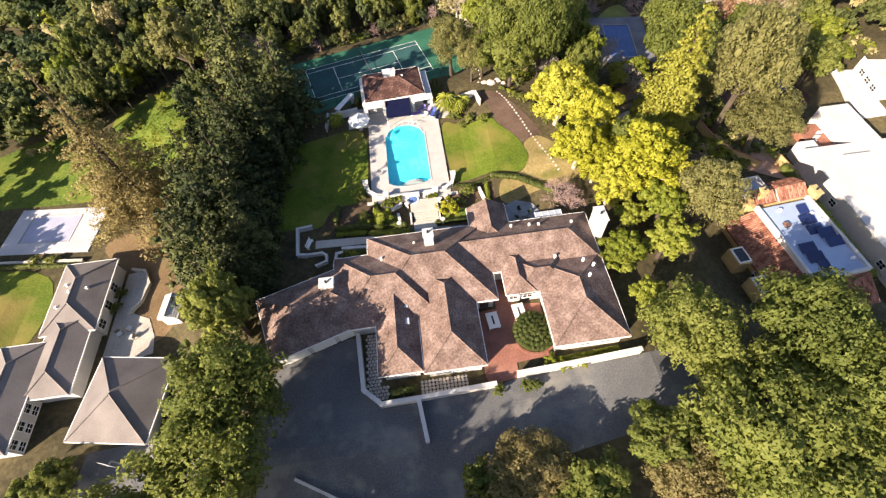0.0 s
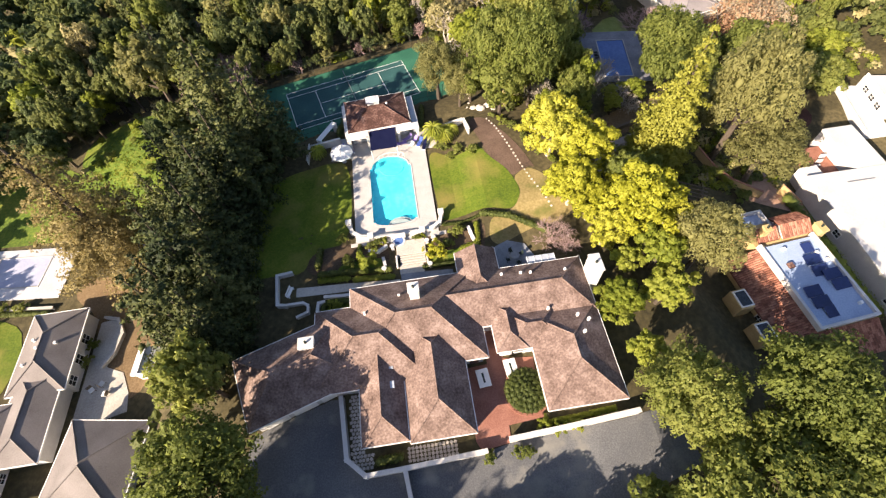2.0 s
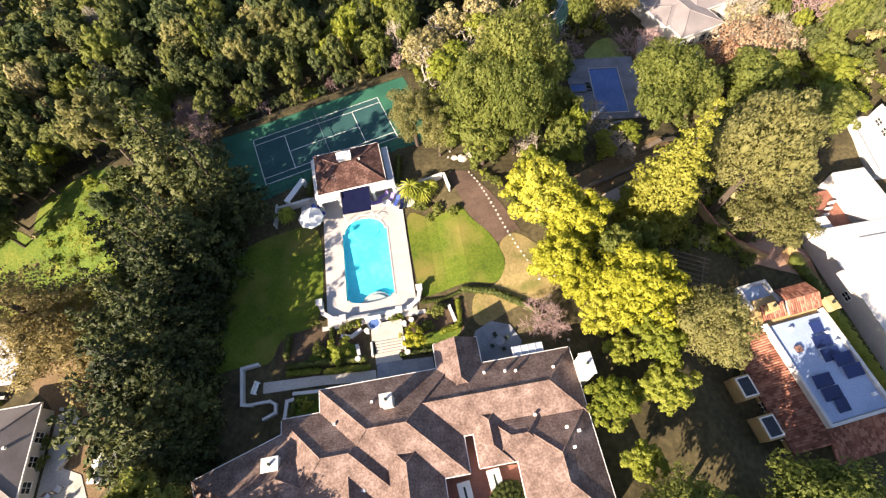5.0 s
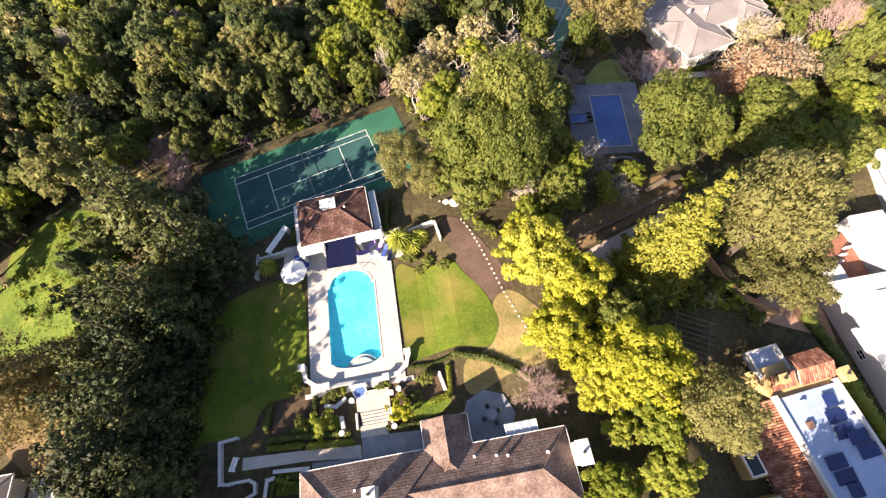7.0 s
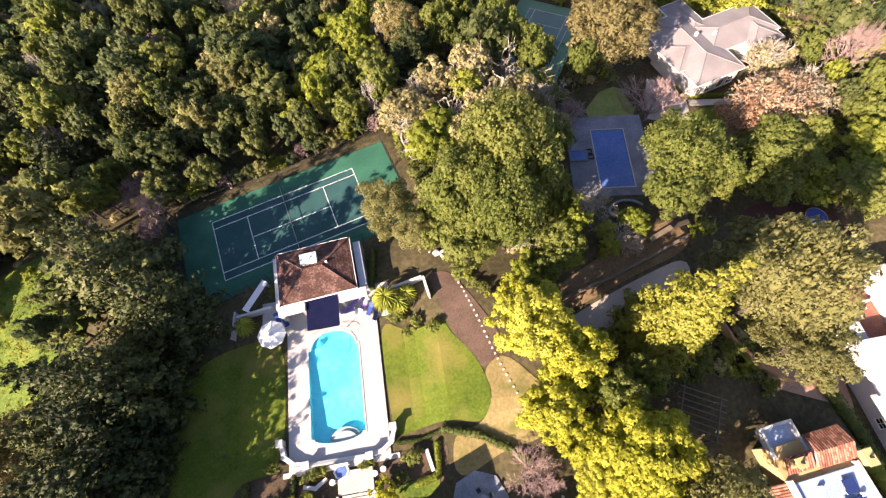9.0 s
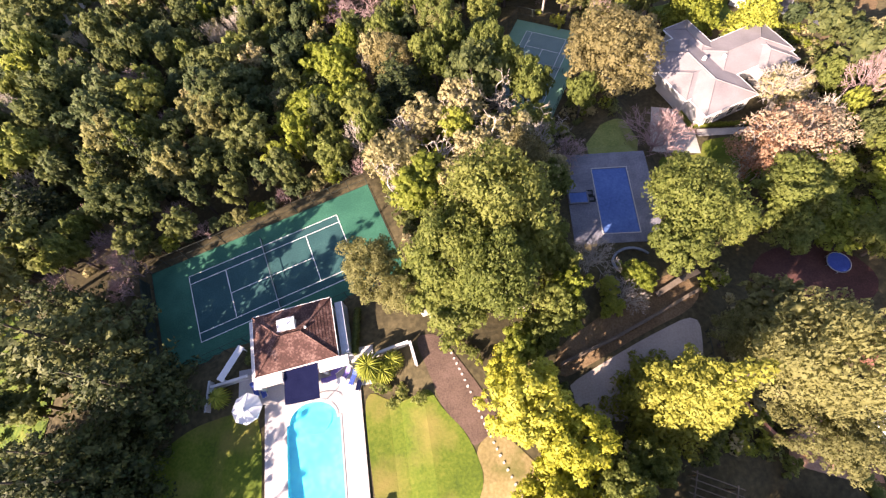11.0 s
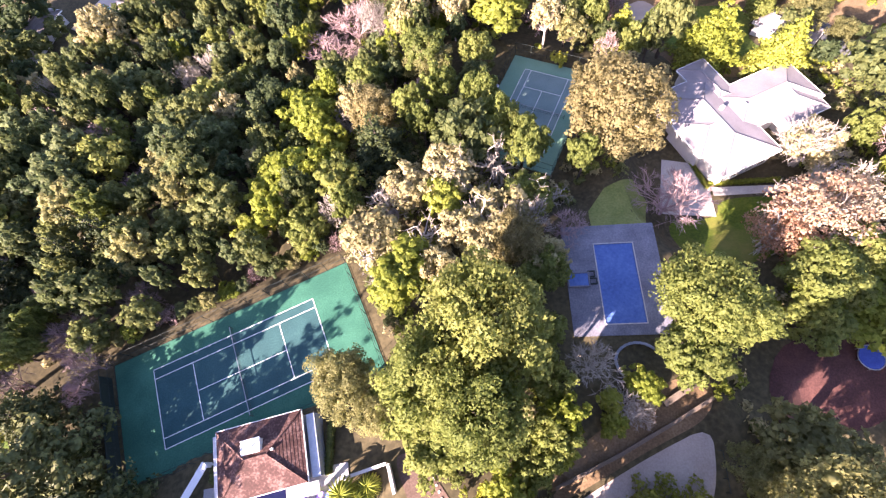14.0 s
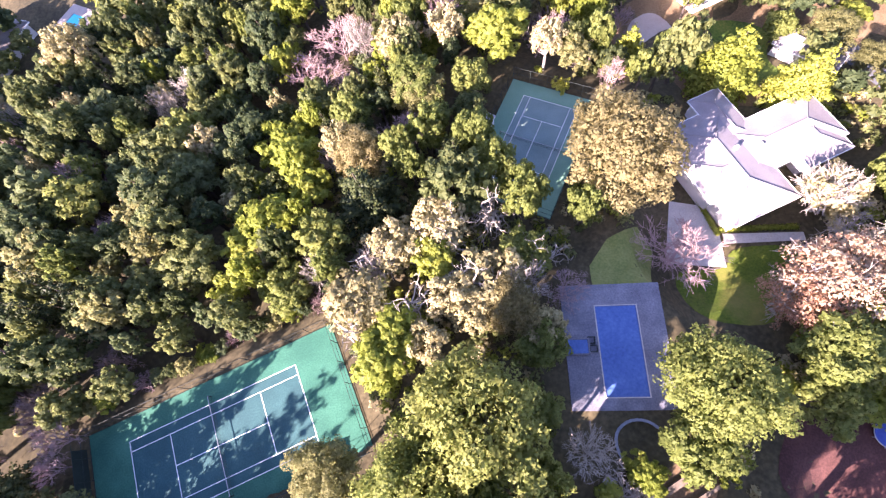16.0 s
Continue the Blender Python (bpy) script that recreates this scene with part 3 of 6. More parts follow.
drape("far_hillside", [(62, 108), (78, 104), (90, 98), (112, 92), (118, 128), (96, 140), (64, 140), (56, 124)], "bareyard", 0.05, step=3.0, label="dry grassy hillside with gardens")
drape("far_drive", [(60, 122), (66, 120), (70, 127), (68, 134), (62, 132)], "sand", 0.18, label="pale dirt drive")


drape("terrace_yard", [(45.5, 31.5), (49, 36.5), (55, 37.5), (59.5, 33.5), (58.5, 27), (52, 28.5)], "clayyard", 0.07, label="terracotta paved yard between the houses")
drape("hedge_garden", [(-17.4, 26.9), (-11.0, 26.6), (-10.8, 27.6), (-11.0, 28.8), (-16.8, 28.6)], "wild", 0.10, label="bright ground cover in the garden bed")
drape("hedge_garden_low", [(-19.8, 20.7), (-19.6, 22.5), (-18.7, 23.2), (-15.2, 22.9), (-15.0, 22.2), (-13.2, 21.9), (-13.0, 20.6)], "wild", 0.14, label="bright ground cover beside the house")
drape("side_garden", [(-4.0, 26.3), (2.6, 26.4), (3.6, 29.6), (2.6, 28.6), (-1.6, 28.2), (-4.0, 27.6)], "wild", 0.10, label="bright ground cover in the garden bed")

# ---------------------------------------------------------------- pool terrace
DECK = 1.60
def pool_outline(cx, cy, hx, hy, ends, bays, n=24):
    """Rectangle with a round bay at the north and a shallower one at the south end."""
    pts = []
    for sgn, bay in ((1, bays[0]), (-1, bays[1])):
        pts.append((cx + sgn * hx, cy - sgn * hy))
        pts.append((cx + sgn * hx, cy + sgn * hy))
        for k in range(n + 1):
            ang = math.pi * k / n
            pts.append((cx + sgn * ends * math.cos(ang), cy + sgn * (hy + bay * math.sin(ang))))
    return pts


PC = (-8.35, 40.3)
inner = pool_outline(*PC, 3.35, 5.45, 3.0, (2.3, 0.8))
terrace = thing("pool_terrace", "white paved terrace round the swimming pool", "terrace", PC[0], PC[1], DECK, kind="structure")
bm = bmesh.new()
ring_in, ring_out = [], []
for x, y in inner:
    dx, dy = x - PC[0], y - PC[1]
    k = min(6.15 / max(abs(dx), 1e-6), 8.6 / max(abs(dy), 1e-6))
    ring_in.append(bm.verts.new((dx, dy, 0)))
    ring_out.append(bm.verts.new((dx * k, dy * k, 0)))
low = [bm.verts.new(v.co - Vector((0, 0, 0.5))) for v in ring_out]
count = len(inner)
for i in range(count):
    j = (i + 1) % count
    bm.faces.new((ring_in[i], ring_out[i], ring_out[j], ring_in[j]))
    bm.faces.new((ring_out[i], low[i], low[j], ring_out[j]))
bmesh.ops.recalc_face_normals(bm, faces=bm.faces[:])
for cx, cy in ((6.15, 8.6), (-6.15, 8.6), (6.15, -8.6), (-6.15, -8.6)):
    near = sorted(ring_out, key=lambda v: (v.co.x - cx) ** 2 + (v.co.y - cy) ** 2)[0]
    near.co.x, near.co.y = cx, cy
part("paving", bm, "deck", terrace)
part("north_paving", boxes((-9.6, 8.2, 8.605, 13.5, -0.5, -0.004), bevel=0.02), "deck", terrace)
part("south_paving", boxes((-6.9, 7.2, -9.2, -8.605, -0.5, -0.004), bevel=0.02), "deck", terrace)
pool = thing("swimming_pool", "turquoise swimming pool with rounded bays", "pool", PC[0], PC[1], DECK)
bm = bmesh.new()
top = [bm.verts.new((x - PC[0], y - PC[1], 0.0)) for x, y in inner]
bot = [bm.verts.new((x - PC[0], y - PC[1], -0.78 + 0.07 * (y - PC[1]))) for x, y in inner]
for i in range(count):
    j = (i + 1) % count
    bm.faces.new((top[j], top[i], bot[i], bot[j]))
bm.faces.new(bot)
bmesh.ops.recalc_face_normals(bm, faces=bm.faces[:])
for f in bm.faces:
    f.normal_flip()
part("basin", bm, "plaster", pool, "turquoise plaster basin")
bm = bmesh.new()
for rad, z in ((2.1, -0.6),):
    made = bmesh.ops.create_cone(bm, cap_ends=True, segments=20, radius1=rad, radius2=rad, depth=0.3)["verts"]
    bmesh.ops.translate(bm, vec=(0.2, 6.0, z + 0.12), verts=made)
part("entry_step", bm, "plaster", pool)
bm = bmesh.new()
for rad, z in ((2.2, -0.5), (1.7, -0.28)):
    made = bmesh.ops.create_cone(bm, cap_ends=True, segments=20, radius1=rad, radius2=rad, depth=2.2)["verts"]
    bmesh.ops.translate(bm, vec=(0.7, -6.75, z - 1.1), verts=made)
part("corner_step", bm, "deck", pool, "white rounded corner steps")
part("water", ([(x - PC[0], y - PC[1], -0.12) for x, y in inner], [], [list(range(count))]), "water", pool, "clear turquoise water").visible_shadow = False
bm = bmesh.new()
for i in range(count):
    j = (i + 1) % count
    a, b = Vector(inner[i]) - Vector(PC), Vector(inner[j]) - Vector(PC)
    if (b - a).length > 0.05:
        o, q = a * (1 + 0.35 / a.length), b * (1 + 0.35 / b.length)
        vs = [bm.verts.new((*p, z)) for p in (a, b, q, o) for z in (0.004, 0.055)]
        for f in ((0, 2, 3, 1), (2, 4, 5, 3), (4, 6, 7, 5), (6, 0, 1, 7), (1, 3, 5, 7)):
            bm.faces.new([vs[k] for k in f])
bmesh.ops.recalc_face_normals(bm, faces=bm.faces[:])
part("coping", bm, "deck", pool, "white stone coping")
rail = thing("pool_rail", "curved chrome handrail at the pool steps", "rail", PC[0] + 0.4, PC[1] + 7.0, DECK)
bm = bmesh.new()
for k in range(14):
    a0, a1 = math.pi * k / 14, math.pi * (k + 1) / 14
    tube(bm, (2.2 * math.cos(a0), 0.9 * math.sin(a0), 0.75), (2.2 * math.cos(a1), 0.9 * math.sin(a1), 0.75), 0.035, 0.035, 6)
part("top_rail", bm, "trim", rail)
for k in range(0, 15, 2):
    a0 = math.pi * k / 14
    part("post", tube(bmesh.new(), (2.2 * math.cos(a0), 0.9 * math.sin(a0), 0), (2.2 * math.cos(a0), 0.9 * math.sin(a0), 0.75), 0.025, 0.025, 6), "trim", rail)

# balustrade at the south end of the terrace, with curved corners
wall_run("terrace_wall", "low white balustrade wall at the end of the pool terrace", [(-15.2, 34.6), (-14.9, 33.4), (-13.8, 32.5), (-12.2, 32.1), (-4.6, 31.9), (-3.0, 32.2), (-1.9, 33.0), (-1.5, 34.2)], 0.75, 0.4, "stucco", lift=0.0)
for px, py in ((-15.3, 35.0), (-1.5, 34.6), (-12.2, 32.1), (-4.6, 31.9)):
    pier = thing("gate_pier", "white stucco pier with a flat cap", "pier", px, py, at(px, py), group="terrace piers")
    part("shaft", boxes((-0.35, 0.35, -0.35, 0.35, -0.4, 1.15), bevel=0.03), "stucco", pier)
    part("cap", boxes((-0.45, 0.45, -0.45, 0.45, 1.154, 1.28), bevel=0.04), "stucco", pier)
fountain = thing("wall_fountain", "white wall fountain with a blue basin", "fountain", -8.2, 31.1, at(-8.2, 31.1))
part("back", boxes((-1.1, 1.1, 0.2, 0.55, -0.3, 1.3), bevel=0.05), "stucco", fountain)
bm = bmesh.new()
tube(bm, (0, -0.3, -0.3), (0, -0.3, 0.55), 0.85, 0.95, 8)
part("basin", bm, "canvas", fountain)
bm = bmesh.new()
tube(bm, (0, -0.3, 0.554), (0, -0.3, 0.57), 0.72, 0.72, 8)
part("water", bm, "cover", fountain)

# steps and walk down to the house
steps = thing("garden_steps", "broad pale stone garden steps", "steps", -6.6, 28.0, at(-6.6, 28.0))
part("landing", boxes((-2.1, 2.1, 0.3, 2.75, -0.3, 0.42), bevel=0.02), "concrete", steps)
for k in range(4):
    part("step", boxes((-1.7, 1.9, -0.10 - k * 0.38, 0.20 - k * 0.38, -0.3, 0.38 - k * 0.05), bevel=0.015), "concrete", steps)
part("landing", boxes((-1.9, 1.5, -2.7, -1.30, -0.3, 0.18), bevel=0.02), "concrete", steps)
for k in range(5):
    part("step", boxes((-1.7, 0.8, -3.1 - k * 0.34, -2.82 - k * 0.34, -0.3, 0.15 - k * 0.02), bevel=0.01), "concrete", steps)
part("side_wall", boxes((2.0, 2.25, -1.6, 0.25, -0.3, 0.6), bevel=0.02), "stucco", steps)
part("side_wall", boxes((-2.3, -2.05, -1.6, 0.25, -0.3, 0.6), bevel=0.02), "stucco", steps)
drape("garden_walk_tan", [(-23, 24.2), (-23, 25.6), (-16, 25.2), (-8.6, 24.6), (-8.6, 23.2), (-15, 23.9)], "concrete", 0.10, label="pale stone garden walk behind the house")
drape("rear_walk", [(-14.6, 23.6), (-8.5, 23.3), (-8.4, 25.4), (-5.6, 25.3), (-1.2, 25.0), (-1.1, 22.6), (-12.4, 21.0), (-14.6, 21.2)], "slate", 0.09, label="grey flagstone walk behind the house")
patio = thing("octagonal_patio", "blue-grey octagonal flagstone patio", "patio", 7.2, 25.0, at(7.2, 25.0), kind="structure")
bm = bmesh.new()
tube(bm, (0, 0, -0.3), (0, 0, 0.14), 3.3, 3.3, 8)
part("paving", bm, "slate", patio)
ptable = thing("patio_table", "dark round metal patio table", "table", 7.6, 25.2, at(7.6, 25.2) + 0.14)
part("tabletop", tube(bmesh.new(), (0, 0, 0.70), (0, 0, 0.74), 0.62, 0.62, 18), "slate", ptable)
part("pedestal", tube(bmesh.new(), (0, 0, 0), (0, 0, 0.70), 0.18, 0.06, 8), "darkmetal", ptable)
for ang in (20, 110, 200, 290):
    cx, cy = 7.6 + 1.05 * math.cos(radians(ang)), 25.2 + 1.05 * math.sin(radians(ang))
    ch = thing("metal_chair", "dark metal patio chair", "chair", cx, cy, at(cx, cy) + 0.14, ang - 90, "octagon patio chairs")
    part("seat", boxes((-0.24, 0.24, -0.24, 0.24, 0.42, 0.46), bevel=0.01), "darkmetal", ch)
    part("backrest", boxes((-0.24, 0.24, 0.22, 0.26, 0.47, 0.92), bevel=0.01), "darkmetal", ch)
    for sx in (-0.2, 0.2):
        for sy in (-0.2, 0.2):
            part("leg", boxes((sx - 0.02, sx + 0.02, sy - 0.02, sy + 0.02, 0, 0.418)), "darkmetal", ch)

# pool house
ph = thing("pool_house", "white pool house with a hipped red-brown roof", "pool house", -9.4, 56.0, 1.45, 4.0)
hip_roof(ph, -5.3, 5.2, -3.9, 4.0, 2.95, 0.34, "rust", over=0.4, pitch=0.40)
part("side_wall", boxes((-5.85, -5.35, -4.2, 3.6, -0.4, 2.75), bevel=0.03), "stucco", ph, "white side wall")
part("side_wall", boxes((5.45, 6.5, -3.6, 3.4, -0.4, 2.3), bevel=0.03), "skylight", ph, "grey flat side roof")
for x0, x1 in ((-5.6, -2.0), (2.6, 6.4)):
    part("porch_beam", boxes((x0, x1, -5.3, -3.95, 2.55, 2.85), bevel=0.03), "stucco", ph, "white flat porch roof")
for x in (-5.3, -2.3, 2.9, 6.1):
    part("porch_column", boxes((x - 0.22, x + 0.22, -5.2, -4.76, -0.3, 2.547), bevel=0.03), "stucco", ph)
cup = part("cupola", boxes((-1.3, 0.7, 0.6, 1.9, 3.4, 4.7), bevel=0.06), "trim", ph, "white roof cupola")
part("cupola_cap", boxes((-1.45, 0.85, 0.45, 2.05, 4.704, 4.85), bevel=0.05), "trim", cup)
vent(ph, 1.9, 0.4, 4.05)
awning = thing("awning", "dark navy cloth awning before the pool house", "awning", -8.85, 49.7, DECK)
bm = bmesh.new()
rows = 8
vs = [[bm.verts.new((-2.15 + 4.3 * i / 6, 2.5 - 4.3 * k / rows, 2.45 - 0.3 * k / rows - 0.05 * math.sin(math.pi * i / 6) + d)) for i in range(7)] for d in (0, 0.03) for k in range(rows + 1)]
for d in (0, rows + 1):
    for k in range(rows):
        for i in range(6):
            bm.faces.new((vs[d + k][i], vs[d + k][i + 1], vs[d + k + 1][i + 1], vs[d + k + 1][i]))
bmesh.ops.recalc_face_normals(bm, faces=bm.faces[:])
part("cloth", bm, "navy", awning)
for x in (-2.1, 2.1):
    part("post", tube(bmesh.new(), (x, -1.75, 0), (x, -1.75, 2.12), 0.05, 0.05, 8), "trim", awning)


def umbrella(x, y, size, cloth):
    ob = thing("patio_umbrella", "open white octagonal patio umbrella", "umbrella", x, y, DECK)
    bm = bmesh.new()
    tipv = bm.verts.new((0, 0, 2.75))
    rim = [bm.verts.new((size * math.cos(k * math.pi / 4), size * math.sin(k * math.pi / 4), 2.1)) for k in range(8)]
    hem = [bm.verts.new((v.co.x, v.co.y, 1.95)) for v in rim]
    for k in range(8):
        bm.faces.new((tipv, rim[k], rim[(k + 1) % 8]))
        bm.faces.new((rim[k], hem[k], hem[(k + 1) % 8], rim[(k + 1) % 8]))
    bmesh.ops.recalc_face_normals(bm, faces=bm.faces[:])
    canopy = part("canopy", bm, cloth, ob)
    for k in range(8):
        part("rib", tube(bmesh.new(), (0, 0, 2.76), (size * math.cos(k * math.pi / 4), size * math.sin(k * math.pi / 4), 2.12), 0.025, 0.02, 5), "canvas", canopy)
    part("pole", tube(bmesh.new(), (0, 0, 0), (0, 0, 2.74), 0.04, 0.035, 8), "trim", ob)
    part("base", tube(bmesh.new(), (0, 0, 0), (0, 0, 0.09), 0.4, 0.36, 12), "metal", ob)


umbrella(-15.8, 48.4, 1.9, "canvas")


def lounger(x, y, turn, cloth, label):
    ob = thing("sun_lounger", label, "lounger", x, y, DECK, turn, "pool loungers")
    part("frame", boxes((-0.33, 0.33, -0.95, 0.95, 0.24, 0.31), bevel=0.02), "trim", ob)
    for sx in (-0.28, 0.28):
        for sy in (-0.8, 0.8):
            part("leg", boxes((sx - 0.03, sx + 0.03, sy - 0.03, sy + 0.03, 0, 0.238)), "trim", ob)
    part("mattress", boxes((-0.31, 0.31, -0.93, 0.35, 0.314, 0.41), bevel=0.03), cloth, ob)
    back = boxes((-0.31, 0.31, 0, 0.75, 0, 0.1), bevel=0.03)
    bmesh.ops.transform(back, matrix=pose(0, 0.36, 0.34, 38, 0, 0), verts=back.verts[:])
    part("backrest", back, cloth, ob)


for k, (x, y, turn, cloth) in enumerate(((-15.6, 50.9, 20, "bluecloth"), (-14.6, 50.6, 20, "bluecloth"), (-4.9, 51.4, -60, "purple"), (-3.8, 50.6, -40, "purple"), (-2.9, 50.0, -30, "bluecloth"), (-2.2, 49.2, -20, "navy"), (-6.0, 50.4, 100, "purple"))):
    lounger(x, y, turn, cloth, {"bluecloth": "white lounger with blue cushions", "purple": "white lounger with violet cushions", "navy": "white lounger with navy cushions"}[cloth])
table = thing("patio_table", "round white patio table", "table", -4.4, 49.7, DECK)
part("tabletop", tube(bmesh.new(), (0, 0, 0.70), (0, 0, 0.75), 0.6, 0.6, 20), "trim", table)
part("pedestal", tube(bmesh.new(), (0, 0, 0.0), (0, 0, 0.70), 0.09, 0.06, 8), "trim", table)

# white walls and screens beside the terrace
wall_run("garden_wall", "white stucco garden wall by the pool house", [(-16.3, 52.6), (-21.0, 52.2)], 1.4, 0.22, "stucco")
wall_run("garden_wall", "white stucco garden wall by the pool house", [(-21.6, 53.0), (-21.9, 49.4)], 1.1, 0.16, "stucco")
wall_run("garden_wall", "white stucco garden wall with a gate opening", [(-0.2, 52.2), (4.6, 52.8)], 1.1, 0.24, "stucco")
wall_run("garden_wall", "white stucco garden wall with a gate opening", [(5.0, 52.6), (5.4, 49.8)], 1.1, 0.22, "stucco")
slide = thing("ramp_screen", "long white slatted screen leaning beside the pool house", "screen", -18.4, 54.6, 1.45, 55)
for k in range(6):
    part("slat", boxes((-2.4, 2.4, -0.48 + k * 0.16, -0.35 + k * 0.16, 1.6, 1.68), bevel=0.01), "trim", slide)
for x in (-2.2, 2.2):
    part("post", boxes((x - 0.07, x + 0.07, -0.5, 0.5, -0.5, 1.597)), "trim", slide)

# white L-shaped garden walls west of the house
wall_run("garden_wall", "white L-shaped low garden wall beside the lawn", [(-23.6, 27.9), (-25.6, 27.7), (-25.3, 23.1), (-24.2, 22.9)], 0.8, 0.24, "stucco")
wall_run("garden_wall", "white curved end of a low garden wall", [(-24.2, 23.0), (-21.9, 23.0), (-21.2, 22.5), (-21.2, 21.5), (-22.6, 21.0)], 0.6, 0.2, "stucco")
bench = thing("garden_bench", "white garden bench in the walled nook", "bench", -23.8, 25.0, at(-23.8, 25.0), 70)
part("seat", boxes((-0.8, 0.8, -0.22, 0.22, 0.40, 0.46), bevel=0.01), "trim", bench)
part("backrest", boxes((-0.8, 0.8, 0.2, 0.26, 0.5, 0.95), bevel=0.01), "trim", bench)
for x in (-0.7, 0.7):
    part("leg", boxes((x - 0.05, x + 0.05, -0.2, 0.2, 0, 0.397)), "trim", bench)
for pts, hgt in (([(-20.1, 20.6), (-19.8, 22.6), (-19.1, 22.7)], 0.5), ([(-18.9, 23.4), (-15.0, 23.1), (-14.9, 22.4), (-13.1, 22.1), (-12.9, 21.2)], 0.5), ([(-12.5, 29.8), (-11.3, 29.5), (-10.1, 30.2)], 0.55), ([(2.1, 31.2), (2.5, 29.2)], 0.7), ([(-10.6, 28.0), (-10.4, 26.6)], 0.8)):
    wall_run("planter_wall", "white low planter wall", pts, hgt, 0.3, "stucco", group="planter walls")
for px, py in ((-10.6, 26.2), (-4.2, 29.9), (-3.2, 30.2), (-9.2, 29.8), (-4.2, 25.9)):
    urn = thing("garden_urn", "white stone garden urn on a plinth", "urn", px, py, at(px, py), group="garden urns")
    part("plinth", boxes((-0.22, 0.22, -0.22, 0.22, -0.2, 0.55), bevel=0.02), "stucco", urn)
    bm = tube(bmesh.new(), (0, 0, 0.553), (0, 0, 0.75), 0.12, 0.2, 10)
    tube(bm, (0, 0, 0.75), (0, 0, 1.05), 0.22, 0.36, 10)
    part("bowl", bm, "stucco", urn)

# stepping stones
stones = thing("stepping_stone_path", "curving line of pale stepping stones", "path", 9.2, 52.4, 0, kind="structure")
shape = bmesh.new()
bmesh.ops.create_cone(shape, cap_ends=True, segments=7, radius1=0.165, radius2=0.14, depth=0.16)
first = part("stone", shape, "stone", stones)
way = [(9.0, 52.6), (9.9, 50.4), (10.7, 47.6), (11.5, 44.6), (12.2, 41.6), (13.2, 38.0), (14.2, 34.9), (15.1, 32.0)]
spots = []
for a, b in zip(way, way[1:]):
    k = max(2, round((Vector(b) - Vector(a)).length / 0.78))
    spots += [Vector(a).lerp(Vector(b), i / k) for i in range(k)]
spots += [Vector(p) for p in ((15.6, 29.2), (16.0, 27.6), (15.8, 25.8), (16.4, 24.0), (6.4, 57.0), (6.9, 58.4), (7.2, 59.9), (7.2, 61.4), (6.9, 62.8))]
for k, p in enumerate(spots):
    ob = first if k == 0 else first.copy()
    if k:
        scene.collection.objects.link(ob)
    sx = 0.8 + 0.5 * random.random()
    ob.matrix_local = pose(p.x - 9.2, p.y - 52.4, at(p.x, p.y) + 0.07, 0, 0, random.random() * 360) @ Matrix.Diagonal((sx, 0.8 + 0.4 * random.random(), 1, 1))


# ---------------------------------------------------------------- tennis courts
def tennis_court(x, y, z, turn, size, pad, label, tape="line", fence="", hazed=False):
    """size: how the marks compare to a full court, along and across; pad: the reach of the surface."""
    court = thing("tennis_court", label, "tennis court", x, y, z, turn, kind="structure")
    part("surround", boxes((pad[0], pad[1], pad[2], pad[3], -0.4, 0.0)), "hazedout" if hazed else "courtout", court, "green acrylic surround")
    L, W = 11.885 * size[0], 5.485 * size[1]
    S, N = 4.115 * size[1], 6.40 * size[0]
    part("playing_surface", boxes((-L, L, -W, W, -0.2, 0.006)), "hazedin" if hazed else "courtin", court, "dark blue-green playing surface")
    b = 0.045
    for r in ((-L, L, W - b, W + b), (-L, L, -W - b, -W + b), (-L, L, S - b, S + b), (-L, L, -S - b, -S + b), (-L - b, -L + b, -W, W), (L - b, L + b, -W, W), (-N - b, -N + b, -S, S), (N - b, N + b, -S, S), (-N, N, -b, b)):
        part("line", boxes((*r, -0.1, 0.012)), tape, court)
    net = thing("tennis_net", "dark tennis net with a white band", "net", x, y, z, turn)
    for sgn in (-1, 1):
        part("post", tube(bmesh.new(), (0, sgn * (W + 0.9), 0), (0, sgn * (W + 0.9), 1.07), 0.05, 0.05, 8), "darkmetal", net)
    bm = bmesh.new()
    for k in range(7):
        zz = 0.08 + k * 0.13
        tube(bm, (0, -W - 0.9, zz), (0, W + 0.9, zz), 0.007, 0.007, 4)
    for k in range(40):
        yy = -W - 0.9 + k * (2 * W + 1.8) / 40
        tube(bm, (0, yy, 0.05), (0, yy, 0.95), 0.007, 0.007, 4)
    part("mesh", bm, "darkmetal", net)
    part("band", boxes((-0.03, 0.03, -W - 0.9, W + 0.9, 0.93, 1.0)), "metal", net)
    if fence:
        f = thing("court_fence", "tall dark wire fence round the tennis court", "fence", x, y, z, turn)
        x0, x1, y0, y1 = pad
        for side, (p, q) in {"n": ((x0, y1), (x1, y1)), "e": ((x1, y1), (x1, y0)), "s": ((x1, y0), (x0, y0)), "w": ((x0, y0), (x0, y1))}.items():
            if side not in fence:
                continue
            p, q = Vector(p), Vector(q)
            k = max(2, round((q - p).length / 3.0))
            for i in range(k + 1):
                c = p.lerp(q, i / k)
                part("post", tube(bmesh.new(), (c.x, c.y, 0), (c.x, c.y, 3.0), 0.04, 0.04, 6), "darkmetal", f)
            wires = bmesh.new()
            for zz in (0.1, 1.5, 2.98):
                tube(wires, (*p, zz), (*q, zz), 0.03, 0.03, 5)
            part("rail", wires, "darkmetal", f)
    return court


